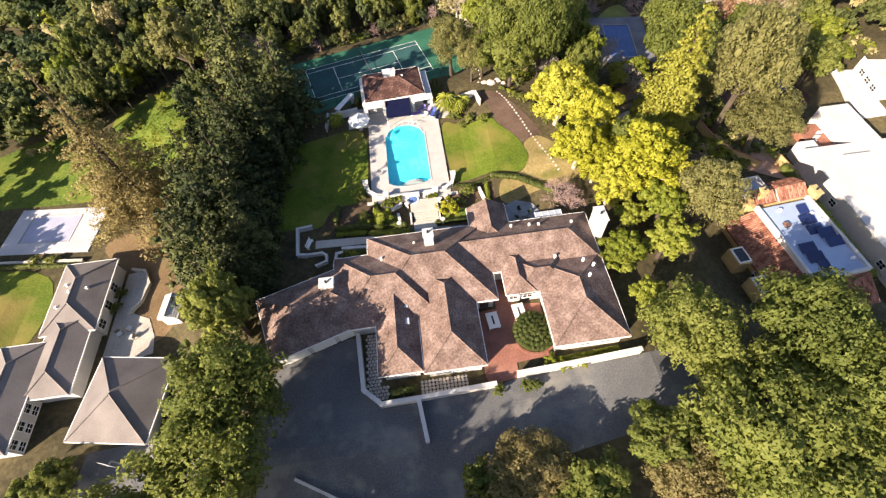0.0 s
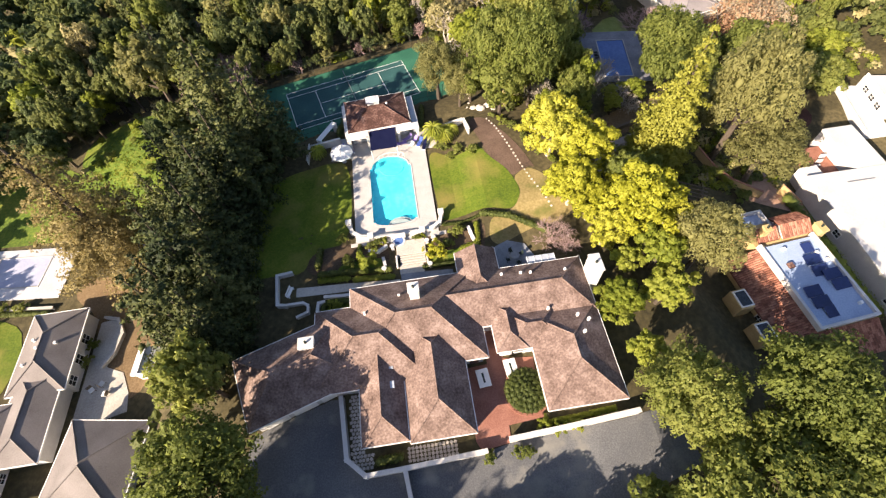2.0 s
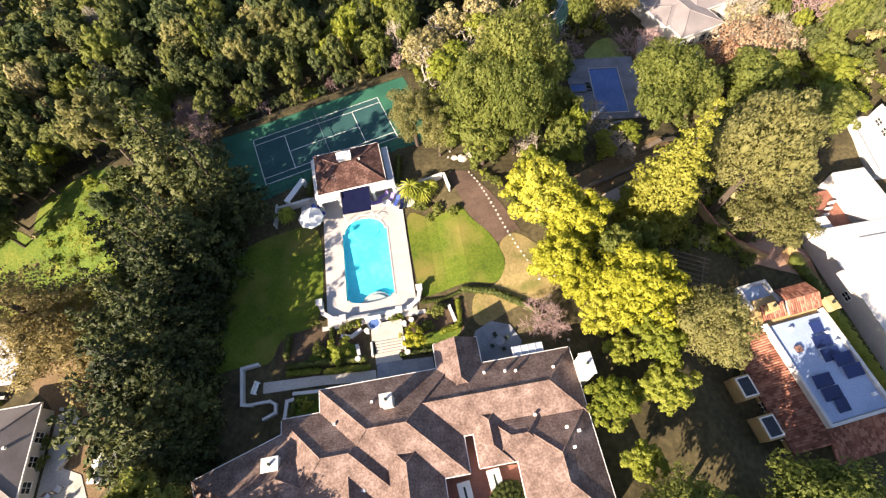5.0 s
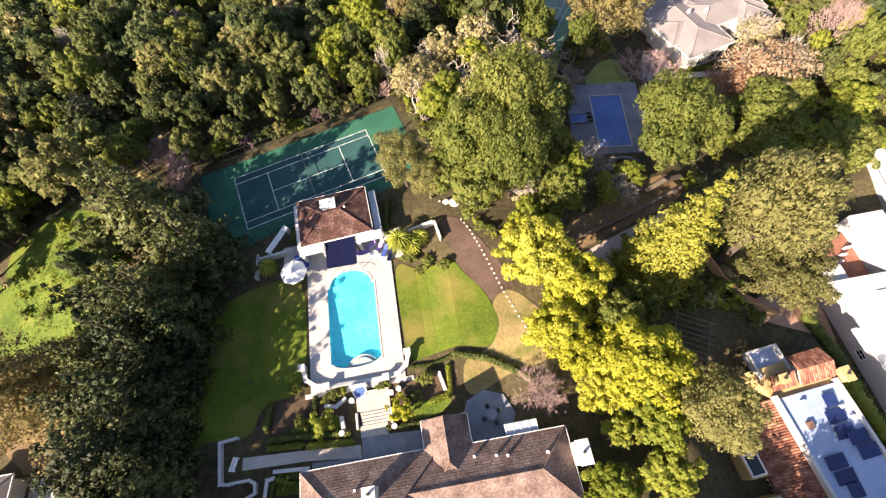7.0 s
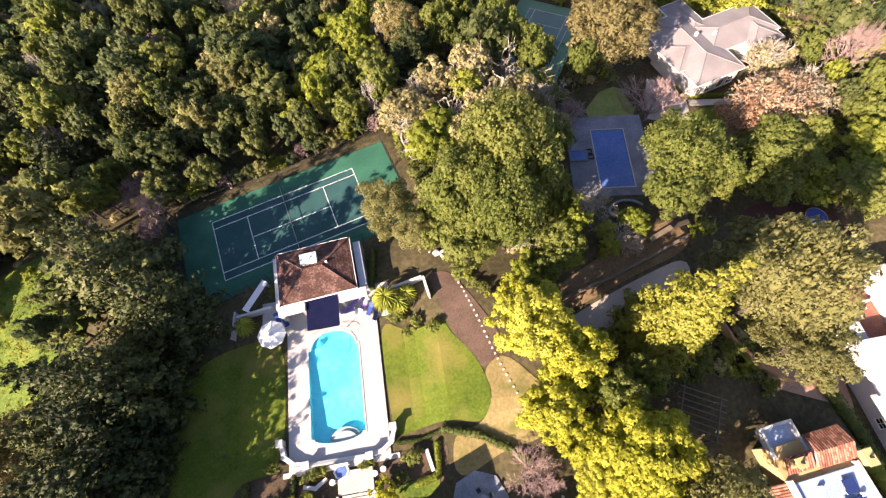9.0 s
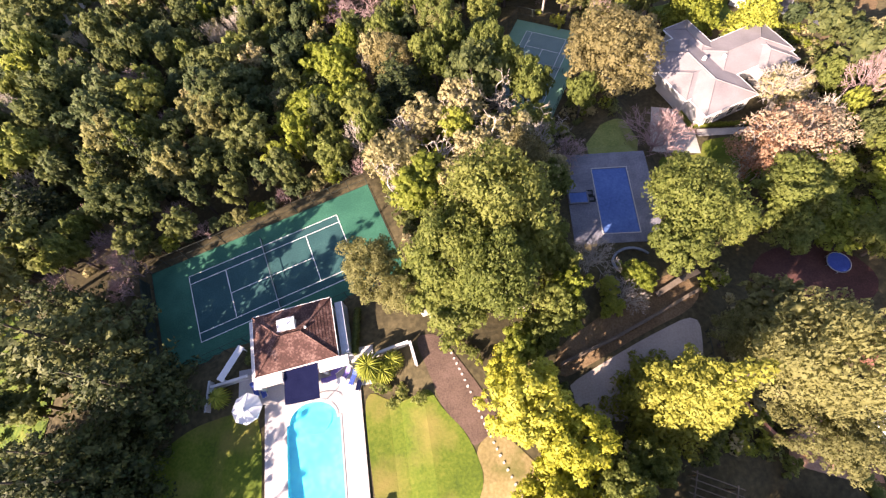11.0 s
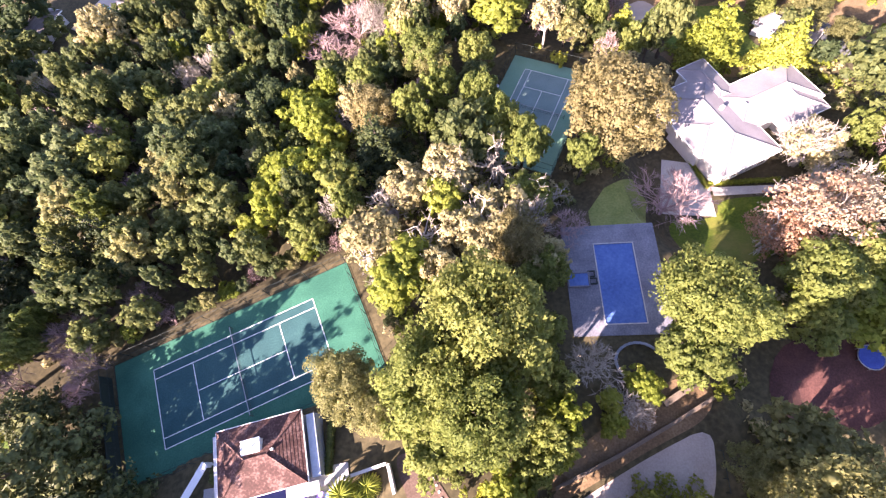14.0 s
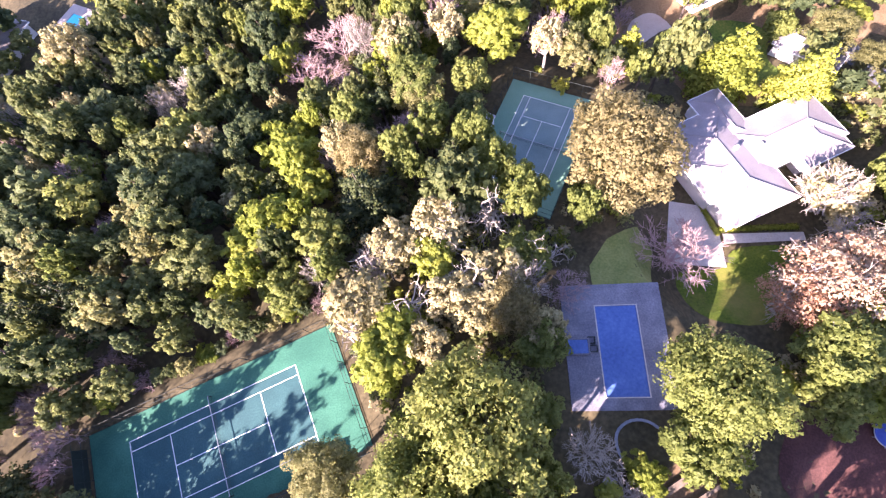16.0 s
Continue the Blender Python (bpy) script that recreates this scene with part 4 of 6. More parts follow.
ca, sa = math.cos(radians(14)), math.sin(radians(14))
tennis_court(-27 + 11.885 * ca + 5.485 * sa, 70 + 11.885 * sa - 5.485 * ca, 0.0, 14, (1.0, 1.0), (-17.2, 18.2, -8.8, 8.6), "dark green tennis court with white lines", fence="ensw")
wind = thing("windscreen", "dark green cloth windscreen on the court fence", "windscreen", -31.1, 62.3, 0.0, 14 + 90)
part("cloth", boxes((-8.5, 8.0, -0.03, 0.03, 0.05, 2.4)), "darkmetal", wind)


# ---------------------------------------------------------------- the main house
house = thing("main_house", "white stucco house with hipped brown shake roofs", "house", 0, 0, 1.6)
EV = 3.0
hip_roof(house, -15.0, 1.0, 10.9, 22.6, EV, 0.58, "shake")
hip_roof(house, -7.0, 15.3, 14.7, 22.3, EV + 0.03, 0.58, "shake")
hip_roof(house, -19.5, -6.0, 9.5, 20.0, EV - 0.03, 0.58, "shake", gable="")
hip_roof(house, -14.3, -9.15, 3.2, 15.5, EV + 0.01, 0.66, "shake")
hip_roof(house, -9.05, -1.8, 2.9, 16.5, EV + 0.02, 0.62, "shake")
hip_roof(house, 6.3, 15.25, 3.9, 15.6, EV + 0.04, 0.54, "shake")
hip_roof(house, 2.1, 5.9, 11.2, 17.6, EV + 0.05, 0.66, "shake")
hip_roof(house, 3.6, 10.4, 11.2, 16.2, EV + 0.03, 0.56, "shake")
hip_roof(house, -0.8, 4.6, 18.0, 25.6, EV + 0.06, 0.62, "shake", gable="n")
wing = thing("garage_wing", "white wing of the house with a leaf-strewn shake roof", "house wing", -22.2, 12.9, 1.6, 17.5)
hip_roof(wing, -6.2, 7.5, -4.6, 4.4, EV - 0.01, 0.5, "shake")
for k in range(3):
    part("garage_door", boxes((-5.0 + k * 3.4, -2.2 + k * 3.4, -4.17, -4.09, -0.1, 2.2), bevel=0.02), "trim", wing, "white panelled garage door")
chimney(house, 15.9, 19.3, 1.25, 2.3, -0.5, 6.3)
chimney(house, -6.6, 19.2, 1.2, 1.2, 4.6, 7.3)
chimney(house, -19.9, 15.2, 1.7, 1.3, 3.6, 5.2)
bay = part("bay_roof", boxes((8.6, 12.4, 22.35, 23.7, 2.5, 2.62), bevel=0.03), "skylight", house, "glazed conservatory bay roof")
part("bay_wall", boxes((8.9, 12.1, 22.0, 23.4, -0.4, 2.497)), "stucco", house)
for k in range(5):
    part("glazing_bar", boxes((8.65 + k * 0.91, 8.73 + k * 0.91, 22.4, 23.65, 2.623, 2.68)), "trim", bay)
for x, y, w in ((-12.9, 3.7, 1.0), (-11.6, 3.7, 1.0), (-10.3, 3.7, 1.0), (-6.4, 3.4, 1.0), (-5.0, 3.4, 1.0), (-3.2, 3.4, 1.4), (8.2, 4.4, 1.2), (10.4, 4.4, 1.2), (12.8, 4.4, 1.2), (3.2, 11.7, 1.0), (5.0, 11.7, 1.2)):
    window(house, x, y - 0.02, 0.9, w, 1.2, "s")
for y in (6.2, 9.0, 12.4):
    window(house, 14.77, y, 0.9, 1.2, 1.2, "e")
part("front_door", boxes((-1.2, -0.1, 11.28, 11.39, -0.1, 2.1), bevel=0.02), "rust", house, "dark red panelled front door")
for x, y, z in ((11.9, 13.4, 5.6), (13.2, 12.9, 5.0), (12.2, 11.4, 5.3), (9.2, 15.4, 3.9), (12.5, 20.0, 4.5), (8.2, 20.4, 4.3), (7.0, 20.6, 4.2), (4.6, 20.9, 4.0), (1.5, 20.8, 4.1), (-8.6, 19.8, 4.6), (-13.0, 18.2, 4.4), (-12.2, 18.4, 4.3)):
    vent(house, x, y, z)
for y in (9.2, 11.4):
    part("skylight", boxes((-10.75, -10.15, y - 0.4, y + 0.4, 3.6, 4.02), bevel=0.03), "skylight", house, "small roof skylight")

# forecourt walls, courtyard and its hedge
wall_run("forecourt_wall", "white stucco wall round the planted front yard", [(-16.9, 9.4), (-16.4, 2.6), (-14.4, 0.7), (-10.2, 0.8), (-1.2, 1.2)], 1.1, 0.4, "stucco")
wall_run("forecourt_wall", "white stucco spur wall reaching into the driveway", [(-10.1, 0.4), (-9.6, -3.8)], 1.1, 0.35, "stucco")
wall_run("forecourt_wall", "white stucco wall along the driveway", [(1.9, 2.0), (8.5, 2.3), (16.5, 2.8)], 1.2, 0.45, "stucco")
wall_run("kerb_wall", "thin white kerb at the edge of the driveway", [(-24.4, -5.6), (-20.2, -7.9), (-14, -10.4)], 0.25, 0.2, "stucco")
paving = thing("yard_paving", "patterned stone paving in the walled front yard", "paving", -15.2, 4.6, at(-15.2, 4.6), kind="structure")
tile = bmesh.new()
box(tile, -0.17, 0.17, -0.17, 0.17, -0.1, 0.09, bevel=0.02)
first = part("paving_stone", tile, "stone", paving)
k = 0
for i in range(7):
    for j in range(20):
        px, py = -16.0 + i * 0.42 + (0.21 if j % 2 else 0) + 0.06 * (random.random() - 0.5), 1.6 + j * 0.42
        if px + py < -13.6 or px > -14.5 and py > 3.0 or px > -13.6:
            continue
        ob = first if k == 0 else first.copy()
        if k:
            scene.collection.objects.link(ob)
        ob.matrix_local = pose(px + 15.2, py - 4.6, 0, 0, 0, random.random() * 90)
        k += 1
for i in range(13):
    for j in range(4):
        ob = first.copy()
        scene.collection.objects.link(ob)
        ob.matrix_local = pose(-9.6 + i * 0.44 + 15.2, 1.6 + j * 0.42 - 4.6, 0, 0, 0, random.random() * 90)
for x, y, turn in ((0.1, 9.2, 5), (3.6, 9.9, 5)):
    bench = thing("courtyard_table", "white rectangular courtyard table with a dark slot", "table", x, y, at(x, y) + 0.05, turn, "courtyard tables")
    part("tabletop", boxes((-0.75, 0.75, -1.1, 1.1, 0.62, 0.72), bevel=0.03), "trim", bench)
    part("inset", boxes((-0.12, 0.12, -0.6, 0.6, 0.723, 0.735)), "darkmetal", bench)
    for sx in (-0.6, 0.6):
        for sy in (-0.9, 0.9):
            part("leg", boxes((sx - 0.06, sx + 0.06, sy - 0.06, sy + 0.06, -0.1, 0.617)), "trim", bench)
ring = thing("brick_ring", "low brick kerb round the clipped hedge", "kerb", 4.9, 7.0, at(4.9, 7.0))
bm = bmesh.new()
for k in range(28):
    a0, a1 = 2 * math.pi * k / 28, 2 * math.pi * (k + 1) / 28 - 0.02
    vs = [bm.verts.new((rr * math.cos(a), rr * math.sin(a), z)) for z in (0, 0.22) for a in (a0, a1) for rr in (2.55, 2.85)]
    for f in ((0, 1, 3, 2), (4, 6, 7, 5), (0, 4, 5, 1), (2, 3, 7, 6), (0, 2, 6, 4), (1, 5, 7, 3)):
        bm.faces.new([vs[i] for i in f])
bmesh.ops.recalc_face_normals(bm, faces=bm.faces[:])
part("bricks", bm, "brick", ring, kind="stuff")

# ---------------------------------------------------------------- neighbour to the west
nb = thing("neighbour_house", "long white house with grey shingle roofs", "house", -58, 15, -4.0)
hip_roof(nb, -4.1, 3.7, 2.4, 14.2, 3.0, 0.45, "greyshingle", gable="", pitch=0.3, proud=0.007)
hip_roof(nb, -3.2, 3.0, -6.5, 5.5, 2.9, 0.42, "greyshingle", pitch=0.3, proud=0.007)
hip_roof(nb, -8.6, -2.3, -13.0, 1.4, 3.1, 0.45, "greyshingle", gable="", pitch=0.3, proud=0.007)
for y in (-11.6, -9.4, -7.2, -4.6):
    window(nb, -2.78, y, 0.3, 1.1, 0.8, "e")
    window(nb, -2.78, y, 1.5, 1.1, 1.1, "e")
for y in (4.0, 7.0, 10.0):
    window(nb, 3.22, y, 0.9, 1.3, 1.2, "e")
for x, y, z in ((-1.5, 9.5, 4.3), (-0.6, 8.2, 4.5), (1.4, 8.8, 4.0), (-2.2, 6.2, 3.9), (-6.5, -3.0, 3.9), (-6.2, -8.0, 4.1)):
    vent(nb, x, y, z, 0.35)
gar = thing("garage", "detached garage with a hipped grey shingle roof", "garage", -47.6, 7.3, -4.0, -9)
hip_roof(gar, -5.2, 5.1, -5.6, 5.0, 2.95, 0.5, "greyshingle", pitch=0.3, proud=0.007)
for x in (-2.4, 2.2):
    part("garage_door", boxes((x - 1.9, x + 1.9, -5.19, -5.08, -0.2, 2.2), bevel=0.02), "trim", gar, "white garage door")
shed = thing("garden_shed", "small white shed with a pale pitched roof", "shed", -44.6, 19.8, at(-44.6, 19.8), -6)
hip_roof(shed, -1.4, 1.4, -1.9, 1.9, 2.2, 0.5, "whiteroof", gable="ns", over=0.15, pitch=0.3, walls="trim")
hut_w = thing("garden_shed", "small shed with a dark blue roof under the trees", "shed", -44.4, 39.2, at(-44.4, 39.2), 8)
hip_roof(hut_w, -2.9, 2.9, -2.6, 2.6, 2.3, 0.3, "blueroof", gable="ew", over=0.2, pitch=0.3, walls="timber", proud=0.01)
edging = thing("lawn_edging", "row of pale edging stones beside the neighbour's lawn", "edging", -63.6, 22.0, at(-63.6, 22.0), kind="structure")
block = bmesh.new()
box(block, -0.3, 0.3, -0.22, 0.22, -0.1, 0.14, bevel=0.03)
first_block = part("stone", block, "stone", edging)
for k in range(13):
    ob = first_block if k == 0 else first_block.copy()
    if k:
        scene.collection.objects.link(ob)
    ex, ey = -64.2 + 1.0 * math.sin(k * 0.26), 27.0 - k * 0.82
    ob.matrix_local = pose(ex + 63.6, ey - 22.0, at(ex, ey) - at(-63.6, 22.0) + 0.06, 0, 0, 80 + 12 * math.sin(k * 2.1))
drape("side_patio", [(-54.2, 28.0), (-52.0, 28.4), (-50.4, 25.4), (-51.6, 20.8), (-49.0, 19.6), (-47.6, 16.6), (-47.2, 14.0), (-54.4, 12.4)], "concrete", 0.12, label="pale concrete side patio")
wall_run("curved_wall", "low curved pale garden wall", [(-53.4, 28.6), (-51.4, 28.0), (-50.2, 25.6), (-50.8, 22.6), (-52.0, 20.8)], 0.6, 0.3, "concrete")
hoop = thing("basketball_hoop", "white basketball backboard on a pole", "basketball hoop", -47.2, -0.4, at(-47.2, -0.4), -20)
part("pole", tube(bmesh.new(), (0, 0, 0), (0, 0, 2.9), 0.07, 0.06, 8), "metal", hoop)
part("backboard", boxes((-0.9, 0.9, -0.5, -0.45, 2.6, 3.65), bevel=0.01), "trim", hoop)
bm = bmesh.new()
for k in range(12):
    tube(bm, (0.23 * math.cos(k * math.pi / 6), -0.75 + 0.23 * math.sin(k * math.pi / 6), 3.05), (0.23 * math.cos((k + 1) * math.pi / 6), -0.75 + 0.23 * math.sin((k + 1) * math.pi / 6), 3.05), 0.02, 0.02, 5)
part("rim", bm, "rust", hoop)
part("arm", boxes((-0.08, 0.08, -0.45, 0.05, 2.85, 2.95)), "metal", hoop)
for k, (x, y) in enumerate(((-52.6, 17.6), (-51.4, 18.3), (-50.6, 16.8))):
    ch = thing("patio_chair", "dark patio chair with a pale cushion", "chair", x, y, at(x, y) + 0.12, 40 + 110 * k, "patio chairs")
    part("seat", boxes((-0.35, 0.35, -0.35, 0.35, 0.35, 0.47), bevel=0.03), "canvas", ch)
    part("backrest", boxes((-0.35, 0.35, 0.36, 0.45, 0.3, 0.95), bevel=0.02), "timber", ch)
    for sx in (-0.3, 0.3):
        for sy in (-0.3, 0.3):
            part("leg", boxes((sx - 0.03, sx + 0.03, sy - 0.03, sy + 0.03, 0, 0.347)), "timber", ch)


def covered_pool(name, label, x, y, z, turn, wide, long, deck, cover, material="concrete"):
    ob = thing(name, label, "pool", x, y, z, turn)
    x0, x1, y0, y1 = deck
    a, b = wide / 2, long / 2
    part("paving", boxes((x0, -a, y0, y1, -0.5, 0), (a, x1, y0, y1, -0.5, 0), (-a, a, y0, -b, -0.5, 0), (-a, a, b, y1, -0.5, 0)), material, ob, "pale paving round the pool")
    part("coping", boxes((-a - 0.14, -a, -b - 0.14, b + 0.14, 0.003, 0.06), (a, a + 0.14, -b - 0.14, b + 0.14, 0.003, 0.06), (-a, a, -b - 0.14, -b, 0.003, 0.06), (-a, a, b, b + 0.14, 0.003, 0.06)), "concrete", ob)
    bm = bmesh.new()
    nx, ny = 14, 24
    vs = [[bm.verts.new((-a + wide * i / nx, -b + long * j / ny, -0.05 - 0.05 * abs(math.sin(i * 1.3 + j * 0.7)))) for i in range(nx + 1)] for j in range(ny + 1)]
    for j in range(ny):
        for i in range(nx):
            bm.faces.new((vs[j][i], vs[j][i + 1], vs[j + 1][i + 1], vs[j + 1][i]))
    part("cover", bm, cover, ob, "taut pool cover", smooth=True)
    part("shell", boxes((-a, a, -b, b, -0.6, -0.2)), "concrete", ob)
    return ob


lp = covered_pool("covered_pool", "neighbour's pool under a pale lilac cover", -70.4, 39.6, -3.85, -6, 8.6, 5.6, (-7.0, 8.6, -5.0, 4.4), "palecover", "lilacpaving")
wall_run("pool_wall", "pale low wall and planting edge below the pool", [(-78, 33.6), (-62.5, 31.8)], 0.5, 0.3, "concrete")

# ---------------------------------------------------------------- neighbours to the east
sp = thing("spanish_house", "flat-roofed house with red clay tile slopes", "house", 45.6, 15.6, -2.5, 5)
part("wall", boxes((-4.0, 4.2, -6.6, 9.6, -0.6, 3.4)), "ochre", sp, "ochre stucco walls")
part("flat_roof", boxes((-3.6, 3.8, -6.2, 5.8, 3.403, 3.9), bevel=0.03), "flatroof", sp, "pale membrane flat roof")
part("parapet", boxes((-4.05, -3.65, -6.6, 6.2, 3.403, 4.25), (3.85, 4.25, -6.6, 6.2, 3.403, 4.25), (-3.65, 3.85, -6.6, -6.25, 3.403, 4.25)), "stucco", sp)


def tile_slope(house_ob, x0, x1, y0, y1, z_at, name="tile_roof"):
    """A slope of half-round clay tiles; z_at gives the height at x, y; rows run down the steeper way."""
    run_x = abs(z_at(x1, y0) - z_at(x0, y0)) > abs(z_at(x0, y1) - z_at(x0, y0))
    verts, faces = [], []
    wide = (y1 - y0) if run_x else (x1 - x0)
    rows = max(2, round(wide / 0.30))
    long = (x1 - x0) if run_x else (y1 - y0)
    laps = max(2, round(long / 0.42))
    for r in range(rows):
        for k in range(laps):
            base = len(verts)
            for e, lift in ((k / laps, 0.035), ((k + 1.08) / laps, 0.0)):
                for i in range(4):
                    off = (r + 0.04 + 0.92 * i / 3) / rows
                    up = 0.10 * math.sin(math.pi * i / 3) + lift
                    px, py = (x0 + long * min(e, 1), y0 + wide * off) if run_x else (x0 + wide * off, y0 + long * min(e, 1))
                    verts.append((px, py, z_at(px, py) + up))
            faces += [(base + i, base + i + 1, base + i + 5, base + i + 4) for i in range(3)]
    base = len(verts)
    verts += [(x, y, z_at(x, y) + d) for d in (-0.02, -0.25) for x, y in ((x0, y0), (x1, y0), (x1, y1), (x0, y1))]
    faces += [tuple(base + i for i in f) for f in ((0, 1, 2, 3), (7, 6, 5, 4), (0, 4, 5, 1), (1, 5, 6, 2), (2, 6, 7, 3), (3, 7, 4, 0))]
    return part(name, (verts, [], faces), "clay", house_ob, "red clay barrel tiles", "stuff")


tile_slope(sp, -8.0, -4.1, -8.2, 6.0, lambda x, y: 1.6 + (x + 8.0) / 3.9 * 1.8)
tile_slope(sp, -4.0, 4.4, -10.4, -6.7, lambda x, y: 1.7 + (y + 10.4) / 3.7 * 1.7)
part("lower_wall", boxes((-7.6, -4.05, -7.8, 5.6, -0.6, 1.4)), "ochre", sp, "ochre stucco lower wall")
tile_slope(sp, 0.1, 4.6, 6.4, 8.1, lambda x, y: 3.9 + (y - 6.4) / 1.7 * 1.0)
tile_slope(sp, 0.1, 4.6, 8.1, 10.0, lambda x, y: 4.9 - (y - 8.1) / 1.9 * 1.0)
tile_slope(sp, -3.4, -0.2, 6.6, 8.4, lambda x, y: 3.7 + (y - 6.6) / 1.8 * 0.9)
part("upper_room", boxes((0.3, 4.4, 6.5, 9.9, 3.403, 3.88)), "stucco", sp)
part("terrace_floor", boxes((-3.9, 0.0, 8.45, 11.6, 2.4, 3.0), bevel=0.03), "flatroof", sp, "pale roof terrace")
part("terrace_parapet", boxes((-4.0, -3.7, 8.4, 11.8, 3.003, 3.7), (-3.7, 0.1, 11.5, 11.8, 3.003, 3.7), (-0.2, 0.1, 8.4, 11.5, 3.003, 3.7)), "stucco", sp)
chimney(sp, -2.6, 7.7, 0.9, 0.9, 3.4, 5.6, "ochre")
chimney(sp, 5.0, 6.3, 1.0, 1.6, -0.5, 5.0, "ochre")
for r, (rx, ry) in enumerate(((1.9, 4.2), (1.45, 2.45), (1.4, 0.75), (2.45, -0.1), (2.6, -1.65), (-1.5, -1.75), (-1.45, -3.3), (-1.2, -4.75))):
    wide = 0.75 if r in (0, 7) else 1.15
    pan = boxes((-wide, wide, -0.74, 0.74, 0, 0.05), bevel=0.01)
    bmesh.ops.transform(pan, matrix=pose(rx, ry, 4.1, 10, 0, 0), verts=pan.verts[:])
    part("solar_panel", pan, "solar", sp, "dark blue solar panel")
part("roof_hatch", boxes((-2.2, -1.5, 1.9, 2.7, 3.9, 4.3), bevel=0.03), "rust", sp, "red-brown roof hatch")
for x, y in ((2.6, 3.2), (3.2, 1.9), (3.0, -4.6), (-1.2, 4.8)):
    vent(sp, x, y, 3.95, 0.4)
for y in (-6.0, -2.6, 1.2):
    window(sp, -7.62, y, -0.1, 1.0, 1.0, "w")
for k, (rx, ry) in enumerate(((36.3, 14.8), (36.85, 10.0))):
    sky_ob = thing("lantern_roof", "small ochre garden room with a glazed roof", "garden room", rx, ry, at(rx, ry), 5)
    part("wall", boxes((-1.0, 1.0, -1.4, 1.4, -0.5, 2.4), bevel=0.03), "ochre", sky_ob)
    part("frame", boxes((-0.9, 0.9, -1.2, -1.05, 2.403, 2.6), (-0.9, 0.9, 1.05, 1.2, 2.403, 2.6), (-0.9, -0.75, -1.05, 1.05, 2.403, 2.6), (0.75, 0.9, -1.05, 1.05, 2.403, 2.6)), "trim", sky_ob)
    part("pane", boxes((-0.745, 0.745, -1.045, 1.045, 2.403, 2.5)), "pane", sky_ob)
wh = thing("white_building", "long building with a bright white flat roof", "building", 69.0, 20.8, -7.0, 0)
part("wall", boxes((-9.6, 9.0, -15.5, 13.8, -0.6, 3.8)), "stucco", wh)
part("roof", boxes((-9.9, 9.3, -15.8, 14.1, 3.803, 4.1), bevel=0.04), "whiteroof", wh, "bright white roof coating")
part("north_wing", boxes((-1.3, 4.0, 14.12, 23.6, -0.6, 4.0), bevel=0.04), "whiteroof", wh, "white flat-roofed wing")
part("seam", boxes((-4.6, 0.0, 11.6, 11.75, 4.103, 4.2)), "metal", wh, "grey roof seam")
part("terrace", boxes((-5.6, -1.35, 14.15, 22.0, -0.6, 1.4), bevel=0.03), "clay", wh, "terracotta terrace")
part("vent_block", boxes((-9.2, -6.2, 14.15, 16.6, -0.6, 3.2), bevel=0.05), "stucco", wh)
for k in range(3):
    part("terrace_wall", boxes((-5.4 + k * 1.2, -4.4 + k * 1.2, 17.2 + k, 17.5 + k, 1.403, 2.2), bevel=0.03), "stucco", wh)
for y in (-8, 4):
    window(wh, -9.63, y, 1.2, 1.2, 1.0, "w")
w2 = thing("terraced_building", "white building with stepped terraces", "building", 85.0, 49.5, -8.0, -12)
for k, (z0, z1, d) in enumerate(((-1, 2.2, 0), (2.203, 4.6, 4.0))):
    part("storey", boxes((-6.6 + d, 7.0, -7.0 + d, 6.6, z0, z1), bevel=0.04), "whiteroof", w2)
    part("railing", boxes((-6.5 + d, -6.4 + d, -6.9 + d, 6.5, z1 + 0.003, z1 + 0.7)), "trim", w2)
for y in (-0.8, 1.6, 4.0):
    window(w2, -2.62, y, 2.9, 1.5, 1.0, "w")
wall_run("boundary_wall", "ochre boundary wall with a clay coping beside the trees", [(42.6, 41.6), (43.4, 37.6), (45.0, 34.4), (48.4, 31.6)], 1.5, 0.3, "ochre", "clay")
wall_run("boundary_wall", "ochre stucco boundary wall", [(52.6, 32.4), (56.4, 31.0)], 2.0, 0.35, "ochre", "clay")
pg = thing("pergola", "weathered timber pergola with open rafters", "pergola", 33.6, 29.6, at(33.6, 29.6), -30)
for x in (-2.0, 2.0):
    for y in (-2.2, 2.2):
        part("post", boxes((x - 0.08, x + 0.08, y - 0.08, y + 0.08, -0.6, 2.5)), "timber", pg)
    part("beam", boxes((x - 0.07, x + 0.07, -2.7, 2.7, 2.503, 2.7)), "timber", pg)
for k in range(8):
    part("rafter", boxes((-2.6, 2.6, -2.5 + k * 0.7, -2.4 + k * 0.7, 2.703, 2.85)), "timber", pg)

# ---------------------------------------------------------------- covered pool and yard to the north-east
cp = covered_pool("covered_pool", "long swimming pool under a blue cover", 38.7, 69.8, -1.75, -9.5, 5.3, 11.6, (-7.0, 6.0, -7.4, 8.8), "cover", "shadedpaving")
spa = thing("spa", "small square spa beside the covered pool", "spa", 33.4, 71.2, -1.75, -9.5)
part("rim", boxes((-1.5, 1.5, -1.1, -0.9, 0.003, 0.35), (-1.5, 1.5, 0.9, 1.1, 0.003, 0.35), (-1.5, -1.3, -0.9, 0.9, 0.003, 0.35), (1.3, 1.5, -0.9, 0.9, 0.003, 0.35), bevel=0.02), "shadedpaving", spa)
part("cover", boxes((-1.29, 1.29, -0.89, 0.89, 0.003, 0.25), bevel=0.02), "cover", spa)
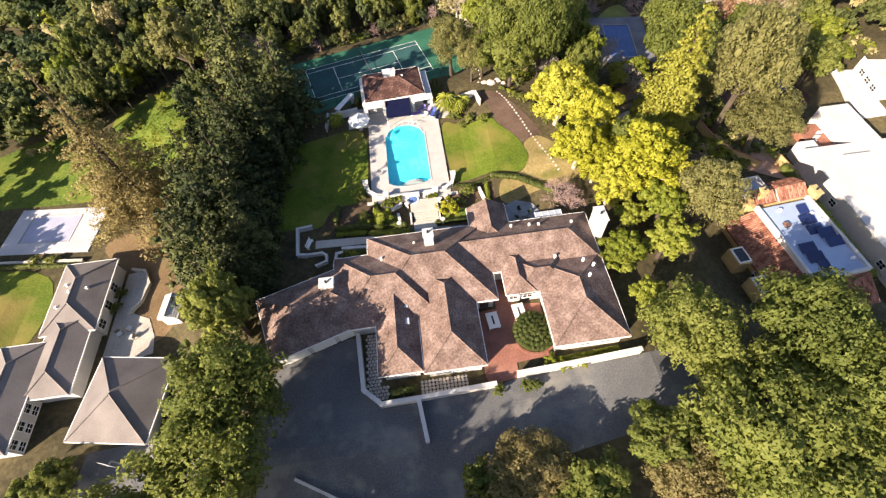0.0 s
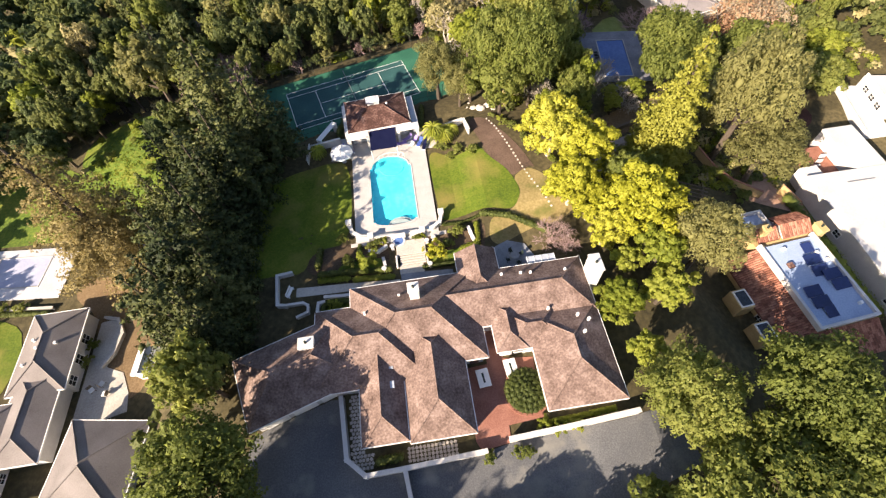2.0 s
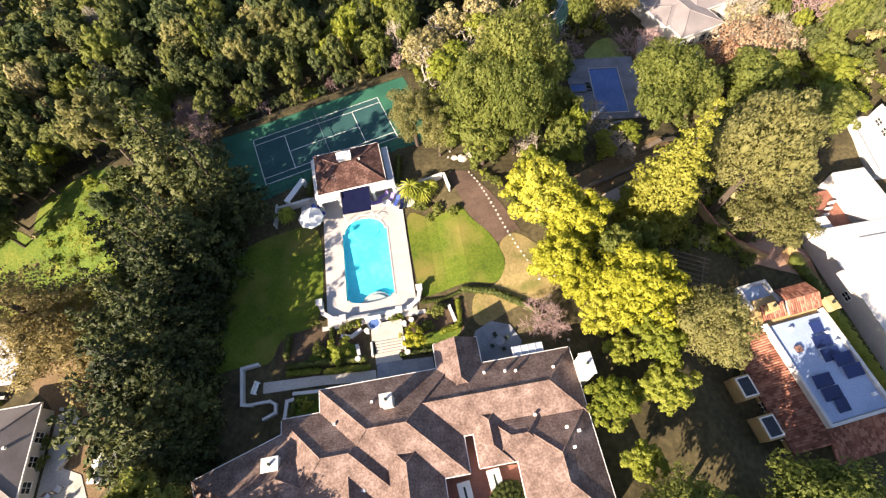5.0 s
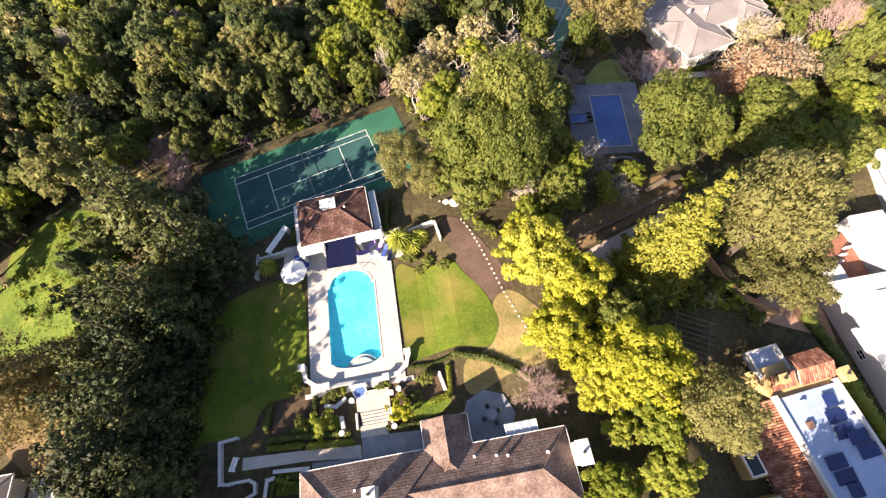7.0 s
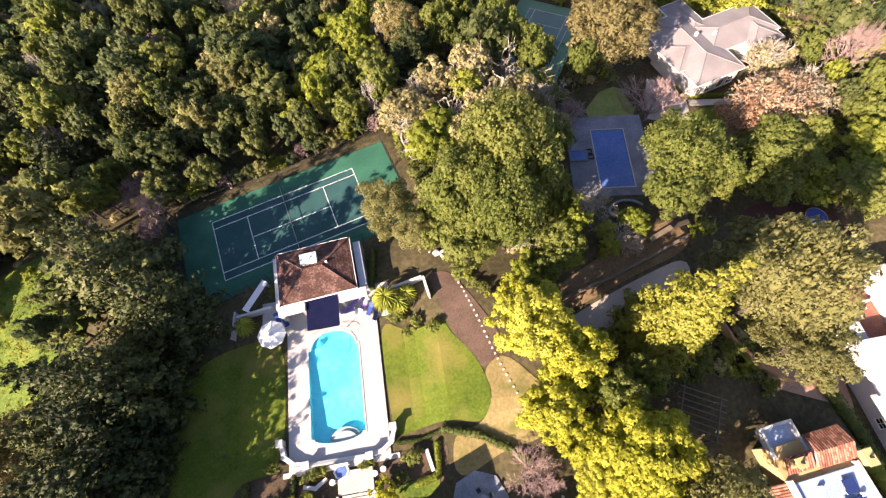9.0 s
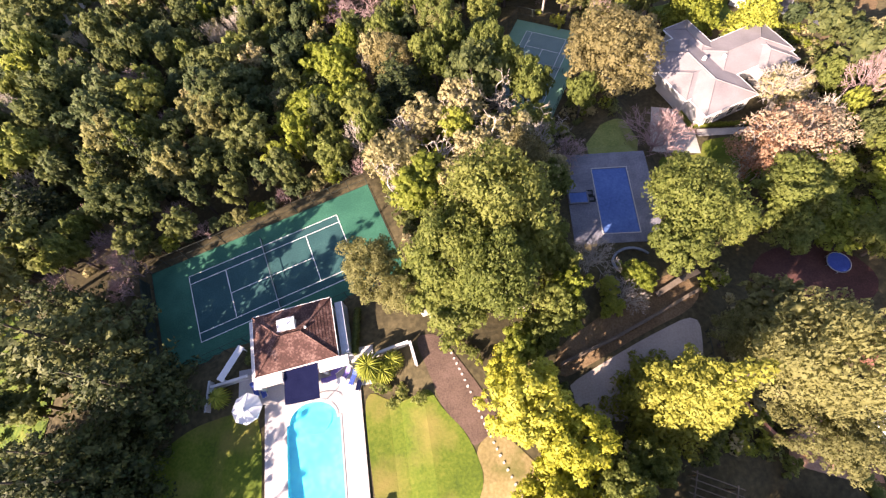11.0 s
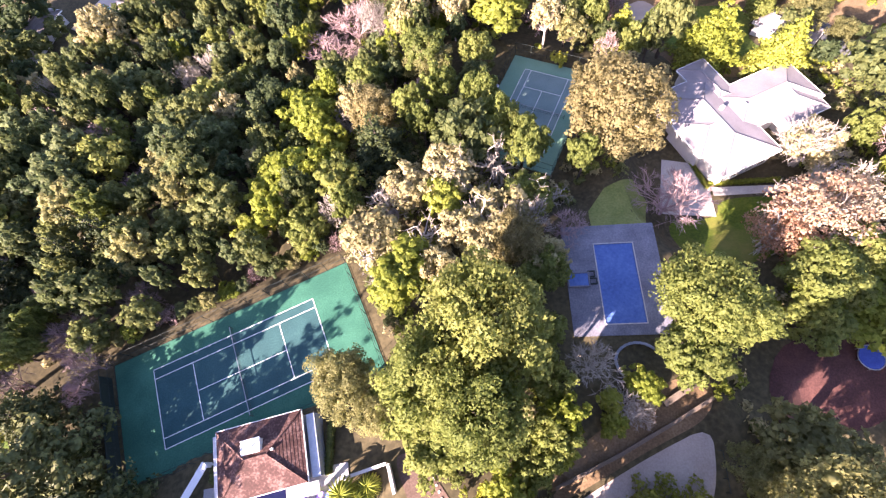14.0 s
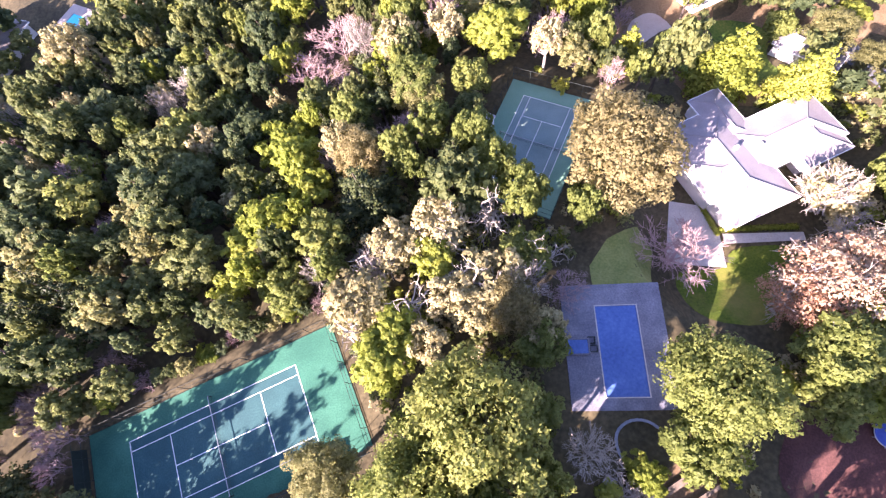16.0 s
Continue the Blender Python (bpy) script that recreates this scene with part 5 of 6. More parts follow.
for k in (0, 1):
    lad = thing("pool_box", "black-framed equipment frame beside the spa", "frame", 35.3, 70.6 + k * 1.1, -1.75, -9.5)
    part("frame", boxes((-0.5, 0.5, -0.45, -0.35, 0, 0.3), (-0.5, 0.5, 0.35, 0.45, 0, 0.3), (-0.5, -0.4, -0.35, 0.35, 0, 0.3), (0.4, 0.5, -0.35, 0.35, 0, 0.3)), "darkmetal", lad)
wall_run("ring_wall", "curved pale edging round a planting bed", [(37.4 + 3.1 * math.cos(radians(190 - 12 * k)), 58.4 + 3.0 * math.sin(radians(190 - 12 * k))) for k in range(14)], 0.3, 0.2, "slate")
wall_run("retaining_wall", "brown stone retaining wall", [(23.4, 47.0), (31.2, 49.0), (37.6, 51.0), (44.2, 53.2)], 0.8, 0.30, "timber", "timber")
wall_run("retaining_wall", "brown stone retaining wall", [(38.6, 53.6), (41.8, 54.8), (45.6, 56.0)], 0.7, 0.6, "timber", "timber")
yard_fence = thing("yard_fence", "low dark wire fence at the end of the sandy yard", "fence", 42.6, 47.6, at(42.6, 47.6))
for k in range(4):
    u = k / 3
    part("post", tube(bmesh.new(), (-0.9 * u, -4.2 * u, -0.4), (-0.9 * u, -4.2 * u, 1.1), 0.05, 0.05, 6), "darkmetal", yard_fence)
part("rail", tube(bmesh.new(), (0, 0, 1.05), (-0.9, -4.2, 1.05), 0.035, 0.035, 6), "darkmetal", yard_fence)
tramp = thing("trampoline", "round blue trampoline in the shade", "trampoline", 67.4, 54.4, at(67.4, 54.4))
part("mat", tube(bmesh.new(), (0, 0, 0.80), (0, 0, 0.84), 1.5, 1.5, 20), "bluecloth", tramp)
bm = bmesh.new()
for k in range(20):
    a0, a1 = k * math.pi / 10, (k + 1) * math.pi / 10
    tube(bm, (1.6 * math.cos(a0), 1.6 * math.sin(a0), 0.82), (1.6 * math.cos(a1), 1.6 * math.sin(a1), 0.82), 0.06, 0.06, 6)
part("ring", bm, "metal", tramp)
for k in range(6):
    a0 = k * math.pi / 3
    part("leg", tube(bmesh.new(), (1.6 * math.cos(a0), 1.6 * math.sin(a0), -0.3), (1.6 * math.cos(a0), 1.6 * math.sin(a0), 0.8), 0.04, 0.04, 6), "metal", tramp)

# far house
fh = thing("far_house", "large pale house with weathered shingle roofs", "house", 64.5, 93.0, -8.5, 14)
hip_roof(fh, -6.2, 4.6, -8.0, 10.5, 3.8, 0.27, "paleshingle", pitch=0.35, proud=0.007)
hip_roof(fh, -7.0, 3.0, -3.5, 4.5, 3.9, 0.28, "paleshingle", pitch=0.35, proud=0.007)
hip_roof(fh, 1.0, 17.2, -2.6, 6.4, 3.85, 0.28, "paleshingle", gable="", pitch=0.35, proud=0.007)
hip_roof(fh, 8.8, 16.4, -4.8, 4.0, 3.75, 0.28, "paleshingle", pitch=0.35, proud=0.007)
hip_roof(fh, 0.6, 6.0, 3.0, 13.4, 3.83, 0.3, "paleshingle", pitch=0.35, proud=0.007)
for x in (-4.4, -2.4, 0.4, 2.6):
    window(fh, x, -7.52, 0.6, 1.2, 1.6, "s")
for y in (-6.5, -4.2):
    window(fh, 4.12, y, 0.6, 1.2, 1.6, "e")
vent(fh, 0.8, 2.4, 5.1, 0.5)
vent(fh, 4.2, 1.2, 4.95, 0.5)
tennis_court(36.3, 105.9, -7.0, 55.5, (0.76, 0.88), (-12.0, 11.8, -7.6, 7.9), "green tennis court among trees", fence="nsew", hazed=True)
far_pool = covered_pool("distant_pool", "distant blue swimming pool on a tan terrace", -57.5, 164.5, at(-57.5, 164.5) + 0.4, -35, 3.6, 7.0, (-4.0, 5.0, -6.0, 6.0), "plaster", "sand")
# distant roofs at the top of the hill
for x, y, z, turn, a, b, roof_m, lab in ((-59.3, 147.8, -8.5, -48, 1.2, 3.6, "greyshingle", "distant long shed with a grey roof"), (-71, 159, -11, -25, 3.5, 8, "greyshingle", "distant house with a grey roof"), (87.0, 113.5, -12, 38, 2.6, 5.5, "paleshingle", "distant house with a white roof"), (78, 138, -13, 10, 6, 8, "paleshingle", "distant house with a pale roof")):
    far = thing("distant_house", lab, "house", x, y, at(x, y), turn)
    hip_roof(far, -a, a, -b, b, 3.0, 0.4, roof_m, pitch=0.5)

hut = thing("garden_shed", "white greenhouse beside the far tennis court", "shed", 28.6, 111.0, at(28.6, 111.0), 47.8)
hip_roof(hut, -2.2, 2.2, -1.6, 1.6, 2.2, 0.5, "whiteroof", over=0.15, pitch=0.3, walls="trim")


# ---------------------------------------------------------------- plants
rng = np.random.default_rng(7)


def tufts(lobes, share=0.40, per=7):
    """Breaks each lobe up into smaller tufts over its outside."""
    out = []
    for x, y, z, r, flat in lobes:
        for k in range(max(3, int(per * min(1.6, 0.6 + r * 0.35)))):
            way = rng.normal(size=3) + np.array([0, 0, 0.45])
            way /= np.linalg.norm(way)
            q = r * (0.55 + 0.32 * rng.random())
            out.append((x + way[0] * q, y + way[1] * q, z + way[2] * q * flat, r * share * (0.65 + 0.7 * rng.random()), 0.8))
    return out


def sprays(lobes, count, size, rise=0.35, droop=0.0, ragged=0.17, gather=0.5):
    """Leaf sprays on a set of lobes (x, y, z, radius, flatness): verts and faces of small folded blades."""
    lobes = np.array(lobes, float)
    weight = lobes[:, 3] ** 2
    pick = rng.choice(len(lobes), count, p=weight / weight.sum())
    way = rng.normal(size=(count, 3))
    way[:, 2] += rise
    way /= np.linalg.norm(way, axis=1, keepdims=True)
    out = 1 - ragged + ragged * 1.5 * rng.random(count)
    out = np.where(rng.random(count) < 0.10, out * 0.75, out)
    r = lobes[pick, 3] * out
    place = lobes[pick, :3] + way * r[:, None] * np.stack([np.ones(count), np.ones(count), lobes[pick, 4]], -1)
    normal = way * 0.75 + rng.normal(size=(count, 3)) * 0.45 + np.array([0, 0, 0.25])
    normal /= np.linalg.norm(normal, axis=1, keepdims=True)
    tang = np.cross(normal, rng.normal(size=(count, 3)))
    tang[:, 2] -= droop
    tang /= np.linalg.norm(tang, axis=1, keepdims=True)
    side = np.cross(normal, tang)
    long = size * (0.6 + 0.8 * rng.random(count))[:, None]
    wide = long * 0.85
    blade = np.stack([place - tang * long, place + tang * long * 0.7 - side * wide, place + tang * long * 0.7 + side * wide - normal * long * 0.2], 1)
    verts = blade.reshape(-1, 3)
    faces = np.arange(count * 3).reshape(-1, 3)
    mid = np.average(lobes[:, :3], axis=0, weights=weight)
    whole = place - mid
    whole /= np.linalg.norm(whole, axis=1, keepdims=True) + 1e-6
    soft = way * 0.42 + whole * gather * 0.7 + normal * 0.55
    soft /= np.linalg.norm(soft, axis=1, keepdims=True)
    return verts, faces, np.repeat(soft, 3, axis=0)


BALL = None


def masses(lobes, shrink):
    """The dense inside of a crown: a rough lump for each lobe."""
    global BALL
    if BALL is None:
        bm = bmesh.new()
        bmesh.ops.create_icosphere(bm, subdivisions=1, radius=1)
        BALL = (np.array([v.co[:] for v in bm.verts]), np.array([[v.index for v in f.verts] for f in bm.faces]))
        bm.free()
    v, f = BALL
    verts, faces, ways = [], [], []
    for k, (x, y, z, r, flat) in enumerate(lobes):
        ways.append(v)
        lump = v * (shrink * r * (0.8 + 0.4 * rng.random((len(v), 1)))) * np.array([1, 1, flat]) + np.array([x, y, z])
        verts.append(lump)
        faces.append(f + k * len(v))
    return np.concatenate(verts), np.concatenate(faces), np.concatenate(ways)


def mesh_of(name, pieces, material):
    verts, faces, ways, start = [], [], [], 0
    for v, f, w in pieces:
        verts.append(v)
        ways.append(w)
        faces += (f + start).tolist()
        start += len(v)
    me = bpy.data.meshes.new(name)
    me.from_pydata(np.concatenate(verts).tolist(), [], faces)
    me.materials.append(M[material])
    me.shade_smooth()
    me.normals_split_custom_set_from_vertices(np.concatenate(ways).tolist())
    return me


def round_lobes(R, H, count, low=0.32, squash=0.72):
    """Lobes of a broad crown, uneven, over a dome."""
    zc, half = H * (1 + low) / 2, H * (1 - low) / 2
    out = [(0, 0, zc, R * 0.55, 0.9 * min(1.2, half / R + 0.25))]
    for k in range(count):
        ang = k * 2.39996 + rng.random() * 0.5
        up = -0.55 + 1.5 * (k + 0.5) / count + 0.15 * (rng.random() - 0.5)
        ring = math.sqrt(max(0.05, 1 - min(0.98, up * up)))
        reach = 0.70 * (0.7 + 0.55 * rng.random())
        r = R * (0.20 + 0.20 * rng.random())
        out.append((R * ring * reach * math.cos(ang), R * ring * reach * math.sin(ang), zc + half * up * 0.74, r, squash + 0.2 * rng.random()))
    return out


def tier_lobes(R, H, tiers, arms, low=0.08, lean=0.25, taper=0.85):
    """Lobes of a conifer: whorls of boughs that shorten upwards."""
    out = []
    for t in range(tiers):
        k = t / (tiers - 1)
        z = H * (low + (0.97 - low) * k)
        reach = R * ((1 - k) ** taper * 0.92 + 0.06) * (0.85 + 0.3 * rng.random())
        n = max(3, round(arms * (1 - 0.6 * k)))
        for a in range(n):
            ang = 2 * math.pi * (a + rng.random() * 0.6) / n + t * 1.1
            far = reach * (0.75 + 0.4 * rng.random())
            for part_of, size in ((0.38, 0.30), (0.68, 0.26), (0.95, 0.17)):
                out.append((far * part_of * math.cos(ang), far * part_of * math.sin(ang), z - lean * far * part_of, max(reach * size, 0.22), 0.55))
    out.append((0, 0, H * 0.985, R * 0.07, 2.2))
    return out


def trunk_mesh(H, R, lobes, material, width=None, limbs=7, straight=False):
    bm = bmesh.new()
    w = width or 0.045 * H
    if straight:
        tube(bm, (0, 0, -0.8), (0, 0, H * 0.95), w, w * 0.12, 7)
    else:
        fork = (0.15 * R * (rng.random() - 0.5), 0.15 * R * (rng.random() - 0.5), H * 0.38)
        tube(bm, (0, 0, -0.8), fork, w, w * 0.72, 7)
        for k in range(min(limbs, len(lobes) - 1)):
            x, y, z, r, f = lobes[1 + (k * 5) % (len(lobes) - 1)]
            mid = (x * 0.45, y * 0.45, (fork[2] + z) / 2 - 0.1)
            tube(bm, fork, mid, w * 0.5, w * 0.34, 5)
            tube(bm, mid, (x, y, z), w * 0.34, w * 0.1, 5)
    me = bpy.data.meshes.new("trunk")
    bm.to_mesh(me)
    bm.free()
    me.materials.append(M[material])
    return me


def twig_mesh(H, R, material, levels=5, thick=0.16, spread=0.55, starts=3, twist=0.0):
    """A leafless tree: limbs that fork again and again, each a tapered three-sided bar."""
    verts, faces = [], []

    def bar(a, b, ra, rb):
        way = (b - a).normalized()
        u = way.orthogonal().normalized()
        v = way.cross(u)
        base = len(verts)
        for p, r in ((a, ra), (b, rb)):
            for k in range(3):
                verts.append(p + (u * math.cos(k * 2.0944) + v * math.sin(k * 2.0944)) * r)
        for k in range(3):
            j = (k + 1) % 3
            faces.append((base + k, base + j, base + 3 + j, base + 3 + k))

    def grow(p, way, length, r, level):
        bend = Vector(rng.normal(size=3)) * 0.16
        mid = p + (way + bend).normalized() * length * 0.5
        end = mid + (way - bend + Vector((0, 0, 0.1))).normalized() * length * 0.5
        r = max(r, 0.026)
        if twist and level:
            q, heading = p, way.copy()
            for k in range(5):
                heading = (heading + Vector(rng.normal(size=3)) * twist).normalized()
                nxt_q = q + heading * length / 4.2
                bar(q, nxt_q, r * (1 - 0.09 * k), r * (0.91 - 0.09 * k))
                q = nxt_q
                if k > 1:
                    grow(q, (heading + Vector(rng.normal(size=3)) * spread).normalized(), length * (0.5 + 0.25 * rng.random()), r * 0.55, level - 1)
            return
        if level > 1:
            bar(p, mid, r, r * 0.8)
            bar(mid, end, r * 0.8, r * 0.58)
        else:
            bar(p, end, r, r * 0.55)
        if level == 0:
            return
        for k in range(3 if level > 1 else 5):
            turn = Vector(rng.normal(size=3)) * spread
            nxt = (way + turn + Vector((0, 0, 0.14))).normalized()
            start = mid.lerp(end, 0.2 + 0.8 * (k + 1) / 4)
            grow(start, nxt, length * (0.62 + 0.22 * rng.random()), r * 0.55, level - 1)

    bar(Vector((0, 0, -0.8)), Vector((0, 0, H * 0.18)), thick * 1.25, thick)
    for k in range(starts):
        ang = 2 * math.pi * k / starts + rng.random()
        grow(Vector((0, 0, H * 0.16)), Vector((math.cos(ang) * R / H * 1.1, math.sin(ang) * R / H * 1.1, 1)).normalized(), H * 0.33, thick * 0.75, levels)
    me = bpy.data.meshes.new("branches")
    co = np.array([v[:] for v in verts])
    wide = np.percentile(np.hypot(co[:, 0], co[:, 1]), 97)
    co[:, :2] *= R / wide
    co[:, 2] *= H / co[:, 2].max()
    me.from_pydata(co.tolist(), [], faces)
    me.materials.append(M[material])
    return me


SORTS = {
    # name: leaves, bark, title, label, category, radius, height, lobes, sprays, size
    "oak": ("oak", "bark", "oak_tree", "spreading green oak tree with a lumpy crown", 5.0, 9.0, 26, 7000, 0.24),
    "bigoak": ("oak", "bark", "oak_tree", "large old green oak with a broad crown", 8.0, 12.0, 46, 17000, 0.22),
    "grey": ("grey", "bark", "evergreen_tree", "dense grey-olive evergreen tree", 6.0, 13.0, 36, 15000, 0.155),
    "dun": ("dun", "palebark", "oak_tree", "broad dun-coloured oak with pale limbs", 7.0, 12.0, 40, 14000, 0.2),
    "forest": ("forest", "bark", "woodland_tree", "green woodland tree on the slope", 3.6, 8.0, 16, 2300, 0.27),
    "copse": ("oak", "bark", "oak_tree", "green oak standing among the woods", 4.0, 8.5, 18, 3000, 0.26),
    "deep": ("deep", "bark", "woodland_tree", "dark green narrow woodland tree", 3.2, 9.0, 16, 2300, 0.26),
    "ash": ("grey", "bark", "woodland_tree", "grey-olive woodland tree on the slope", 3.4, 8.5, 16, 2400, 0.25),
    "lime": ("lime", "bark", "lime_tree", "bright yellow-green leafy tree", 3.6, 8.5, 18, 2900, 0.26),
    "yellow": ("yellow", "palebark", "yellow_tree", "tree with bright yellow autumn leaves", 4.6, 10.0, 26, 11000, 0.18),
    "rosy": ("rosy", "palebark", "autumn_tree", "spreading tree with rosy brown autumn leaves", 6.0, 10.0, 24, 4600, 0.18),
    "pale": ("pale", "palebark", "lichen_tree", "pale beige-leaved tree with bare limbs showing", 4.5, 9.0, 22, 3400, 0.24),
    "pine": ("pine", "bark", "pine_tree", "dark green pine tree on the slope", 5.0, 16.0, 0, 6500, 0.20),
    "redwood": ("redwood", "bark", "conifer_tree", "tall olive-yellow conifer with drooping boughs", 4.2, 17.0, 0, 34000, 0.14),
    "cedar": ("cedar", "bark", "cedar_tree", "tall sparse cedar with brownish needles", 5.5, 20.0, 0, 24000, 0.115),
    "fir": ("fir", "bark", "conifer_tree", "bright green broad conifer with layered boughs", 5.5, 12.0, 0, 12000, 0.2),
    "shrub": ("oak", "bark", "garden_shrub", "rounded green garden shrub", 1.2, 1.6, 8, 600, 0.13),
    "limeshrub": ("lime", "bark", "garden_shrub", "rounded yellow-green garden shrub", 1.2, 1.6, 8, 600, 0.13),
    "yellowshrub": ("yellow", "bark", "garden_shrub", "bright yellow garden shrub", 1.5, 2.2, 10, 1000, 0.14),
    "bare": (None, "palebark", "bare_tree", "leafless tree with pale grey branches", 3.5, 7.0, 0, 0, 0),
    "gnarled": (None, "palebark", "bare_tree", "leafless tree with twisted pale limbs", 3.5, 7.0, 0, 0, 0),
    "pink": (None, "pinkbark", "bare_tree", "leafless tree with pinkish twigs", 4.0, 7.5, 0, 0, 0),
}
VARIANTS = {"oak": 3, "forest": 4, "copse": 3, "ash": 2, "deep": 3, "lime": 2, "yellow": 2, "pine": 2, "pale": 2, "shrub": 2, "bare": 2, "gnarled": 3, "pink": 2, "bigoak": 2}
made_trees, planted = {}, []


def make_tree(sort, variant):
    leaves, bark, title, label, R, H, lobes_n, count, size = SORTS[sort]
    ob = new(title)
    ob.empty_display_size = 0.3
    tagged(ob, label, "shrub" if "shrub" in sort else "tree", "garden shrubs" if "shrub" in sort else label.split(" with ")[0] + "s")
    if leaves is None:
        pieces = [("twig_crown", twig_mesh(H, R, bark, 3, thick=0.20, spread=0.8, starts=5, twist=0.42) if sort == "gnarled" else twig_mesh(H, R, bark, 4, starts=7))]
    else:
        if sort in ("pine", "redwood", "cedar", "fir"):
            tiers, arms, lean, taper = {"pine": (11, 7, 0.12, 0.6), "redwood": (19, 10, 0.30, 0.85), "cedar": (16, 7, 0.22, 0.9), "fir": (11, 10, 0.25, 0.7)}[sort]
            lobes = tier_lobes(R, H, tiers, arms, 0.05 if sort == "redwood" else 0.12, lean, taper)
            crown = [sprays(lobes, count, size, 0.3, 0.35, 0.3), masses([q for q in lobes if q[3] > 0.5][::2], 0.62 if sort == "pine" else 0.36)]
            stem = trunk_mesh(H, R, lobes, bark, 0.022 * H, straight=True)
        else:
            lobes = round_lobes(R, H, lobes_n, 0.05 if "shrub" in sort else 0.10 if sort == "yellow" else 0.30, 0.62 if sort in ("pale", "rosy") else 0.72)
            crown = [sprays(tufts(lobes), count, size, 0.45)]
            if sort not in ("pale", "rosy", "dun"):
                crown.append(masses(lobes[::2], 0.34))
            stem = trunk_mesh(H, R, lobes, bark, limbs=14 if sort in ("pale", "rosy", "bigoak") else 6)
        pieces = [("crown", mesh_of("crown", crown, leaves)), ("trunk", stem)]
    for part_name, me in pieces:
        o = new(part_name, me)
        o.parent = ob
    return ob


def tree(sort, x, y, R, H, turn=None, sink=0.0):
    """Plants a tree of a sort, with its crown's radius and its height."""
    variant = int(rng.integers(VARIANTS.get(sort, 1)))
    R0, H0 = SORTS[sort][4], SORTS[sort][5]
    m = pose(x, y, at(x, y) - sink, 0, 0, rng.random() * 360 if turn is None else turn) @ Matrix.Diagonal((R / R0, R / R0, H / H0, 1))
    planted.append((x, y, R))
    if (sort, variant) not in made_trees:
        ob = make_tree(sort, variant)
        made_trees[sort, variant] = ob
        ob.matrix_world = m
        return ob
    first = made_trees[sort, variant]
    keep = first.scale.copy()
    first.scale = (1, 1, 1)
    ob = copy_thing(first, m)
    first.scale = keep
    return ob


def hedge(points, wide, high, label, material="hedge", density=60):
    """A clipped hedge along points."""
    x0, y0 = points[0]
    ob = thing("clipped_hedge", label, "hedge", x0, y0, at(x0, y0), group="clipped hedges")
    lobes = []
    for p, q in zip(points, points[1:]):
        p, q = Vector(p), Vector(q)
        k = max(2, round((q - p).length / (wide * 0.45)))
        for i in range(k + 1):
            c = p.lerp(q, i / k)
            for z in np.arange(wide * 0.4, high - wide * 0.2, wide * 0.45):
                lobes.append((c.x - x0, c.y - y0, z + at(c.x, c.y) - at(x0, y0), wide * 0.52, 0.85))
    crown = [sprays(lobes, int(len(lobes) * density), 0.10, 0.3, 0, 0.12, 0.0), masses(lobes, 0.85)]
    o = new("foliage", mesh_of("foliage", crown, material))
    o.parent = ob
    return ob


# trees and shrubs that stand by themselves
tree("bigoak", 20.2, 2.5, 5.2, 11)
tree("bigoak", 32.4, 1.0, 6.2, 13)
tree("bigoak", 23.8, -8.3, 8.1, 12)
tree("bigoak", 34.2, -6.4, 7.3, 12)
tree("oak", 28.5, -12.2, 5.3, 10)
tree("oak", 14.4, -7.6, 4.0, 8)
tree("dun", 0.6, -8.5, 4.6, 6.5)
tree("dun", 15.8, -10.4, 4.7, 8)
tree("oak", 6.6, -11.0, 3.8, 7)
tree("oak", -4.1, -9.1, 2.8, 6)
tree("bigoak", -29.1, 2.0, 6.1, 12)
tree("bigoak", -30.3, -4.2, 6.0, 12)
tree("oak", -31.2, 12.2, 3.9, 13)
tree("pine", -32.7, 21.0, 4.5, 13)
tree("pine", -31.8, 27.0, 4.2, 12)
tree("pine", -34.4, 58.6, 7.5, 20)
tree("pine", -35.9, 44.7, 6.7, 15)
tree("pine", -27.1, 52.3, 5.8, 18)
tree("pine", -54.3, 88.4, 6.3, 14)
tree("pine", -39.9, 33.8, 5.0, 14)
tree("pine", -30.2, 43.2, 5.2, 21)
tree("yellow", 16.9, 42.6, 4.9, 11)
tree("yellow", 20.2, 37.6, 4.7, 10)
tree("yellow", 17.2, 32.7, 4.0, 9)
tree("yellow", 19.2, 29.8, 3.0, 8)
tree("yellow", 24.1, 27.0, 5.7, 12)
tree("yellow", 28.9, 24.9, 2.9, 8)
tree("yellow", 19.9, 25.3, 2.7, 7)
tree("oak", 24.3, 33.0, 3.1, 8)
tree("lime", 25.2, 20.7, 3.1, 8)
tree("lime", 25.0, 16.2, 2.7, 7)
tree("lime", 21.4, 20.9, 2.2, 5)
tree("lime", 18.6, 15.6, 2.6, 5.5)
tree("grey", 45.2, 40.8, 6.2, 22)
tree("lime", 74.7, 58.0, 5.6, 8)
tree("lime", 67.9, 58.9, 5.2, 7)
tree("oak", 59.9, 59.7, 4.2, 7)
tree("lime", 23.8, 51.5, 2.8, 7)
tree("grey", 47.2, 34.5, 5.3, 12)
tree("ash", 47.6, 47.6, 4.4, 10)
tree("ash", 52.6, 45.6, 4.2, 9)
tree("grey", 43.6, 45.6, 3.2, 8)
tree("grey", 31.2, 20.8, 4.7, 12)
tree("oak", 28.6, 34.6, 2.6, 8)
tree("bare", 35.2, 53.0, 2.2, 2.8)
tree("limeshrub", 35.2, 57.3, 1.7, 2.0)
tree("limeshrub", 37.8, 55.8, 1.4, 1.6)
tree("limeshrub", 31.9, 53.9, 1.5, 2.6)
tree("limeshrub", 45.6, 53.8, 1.6, 2.2)
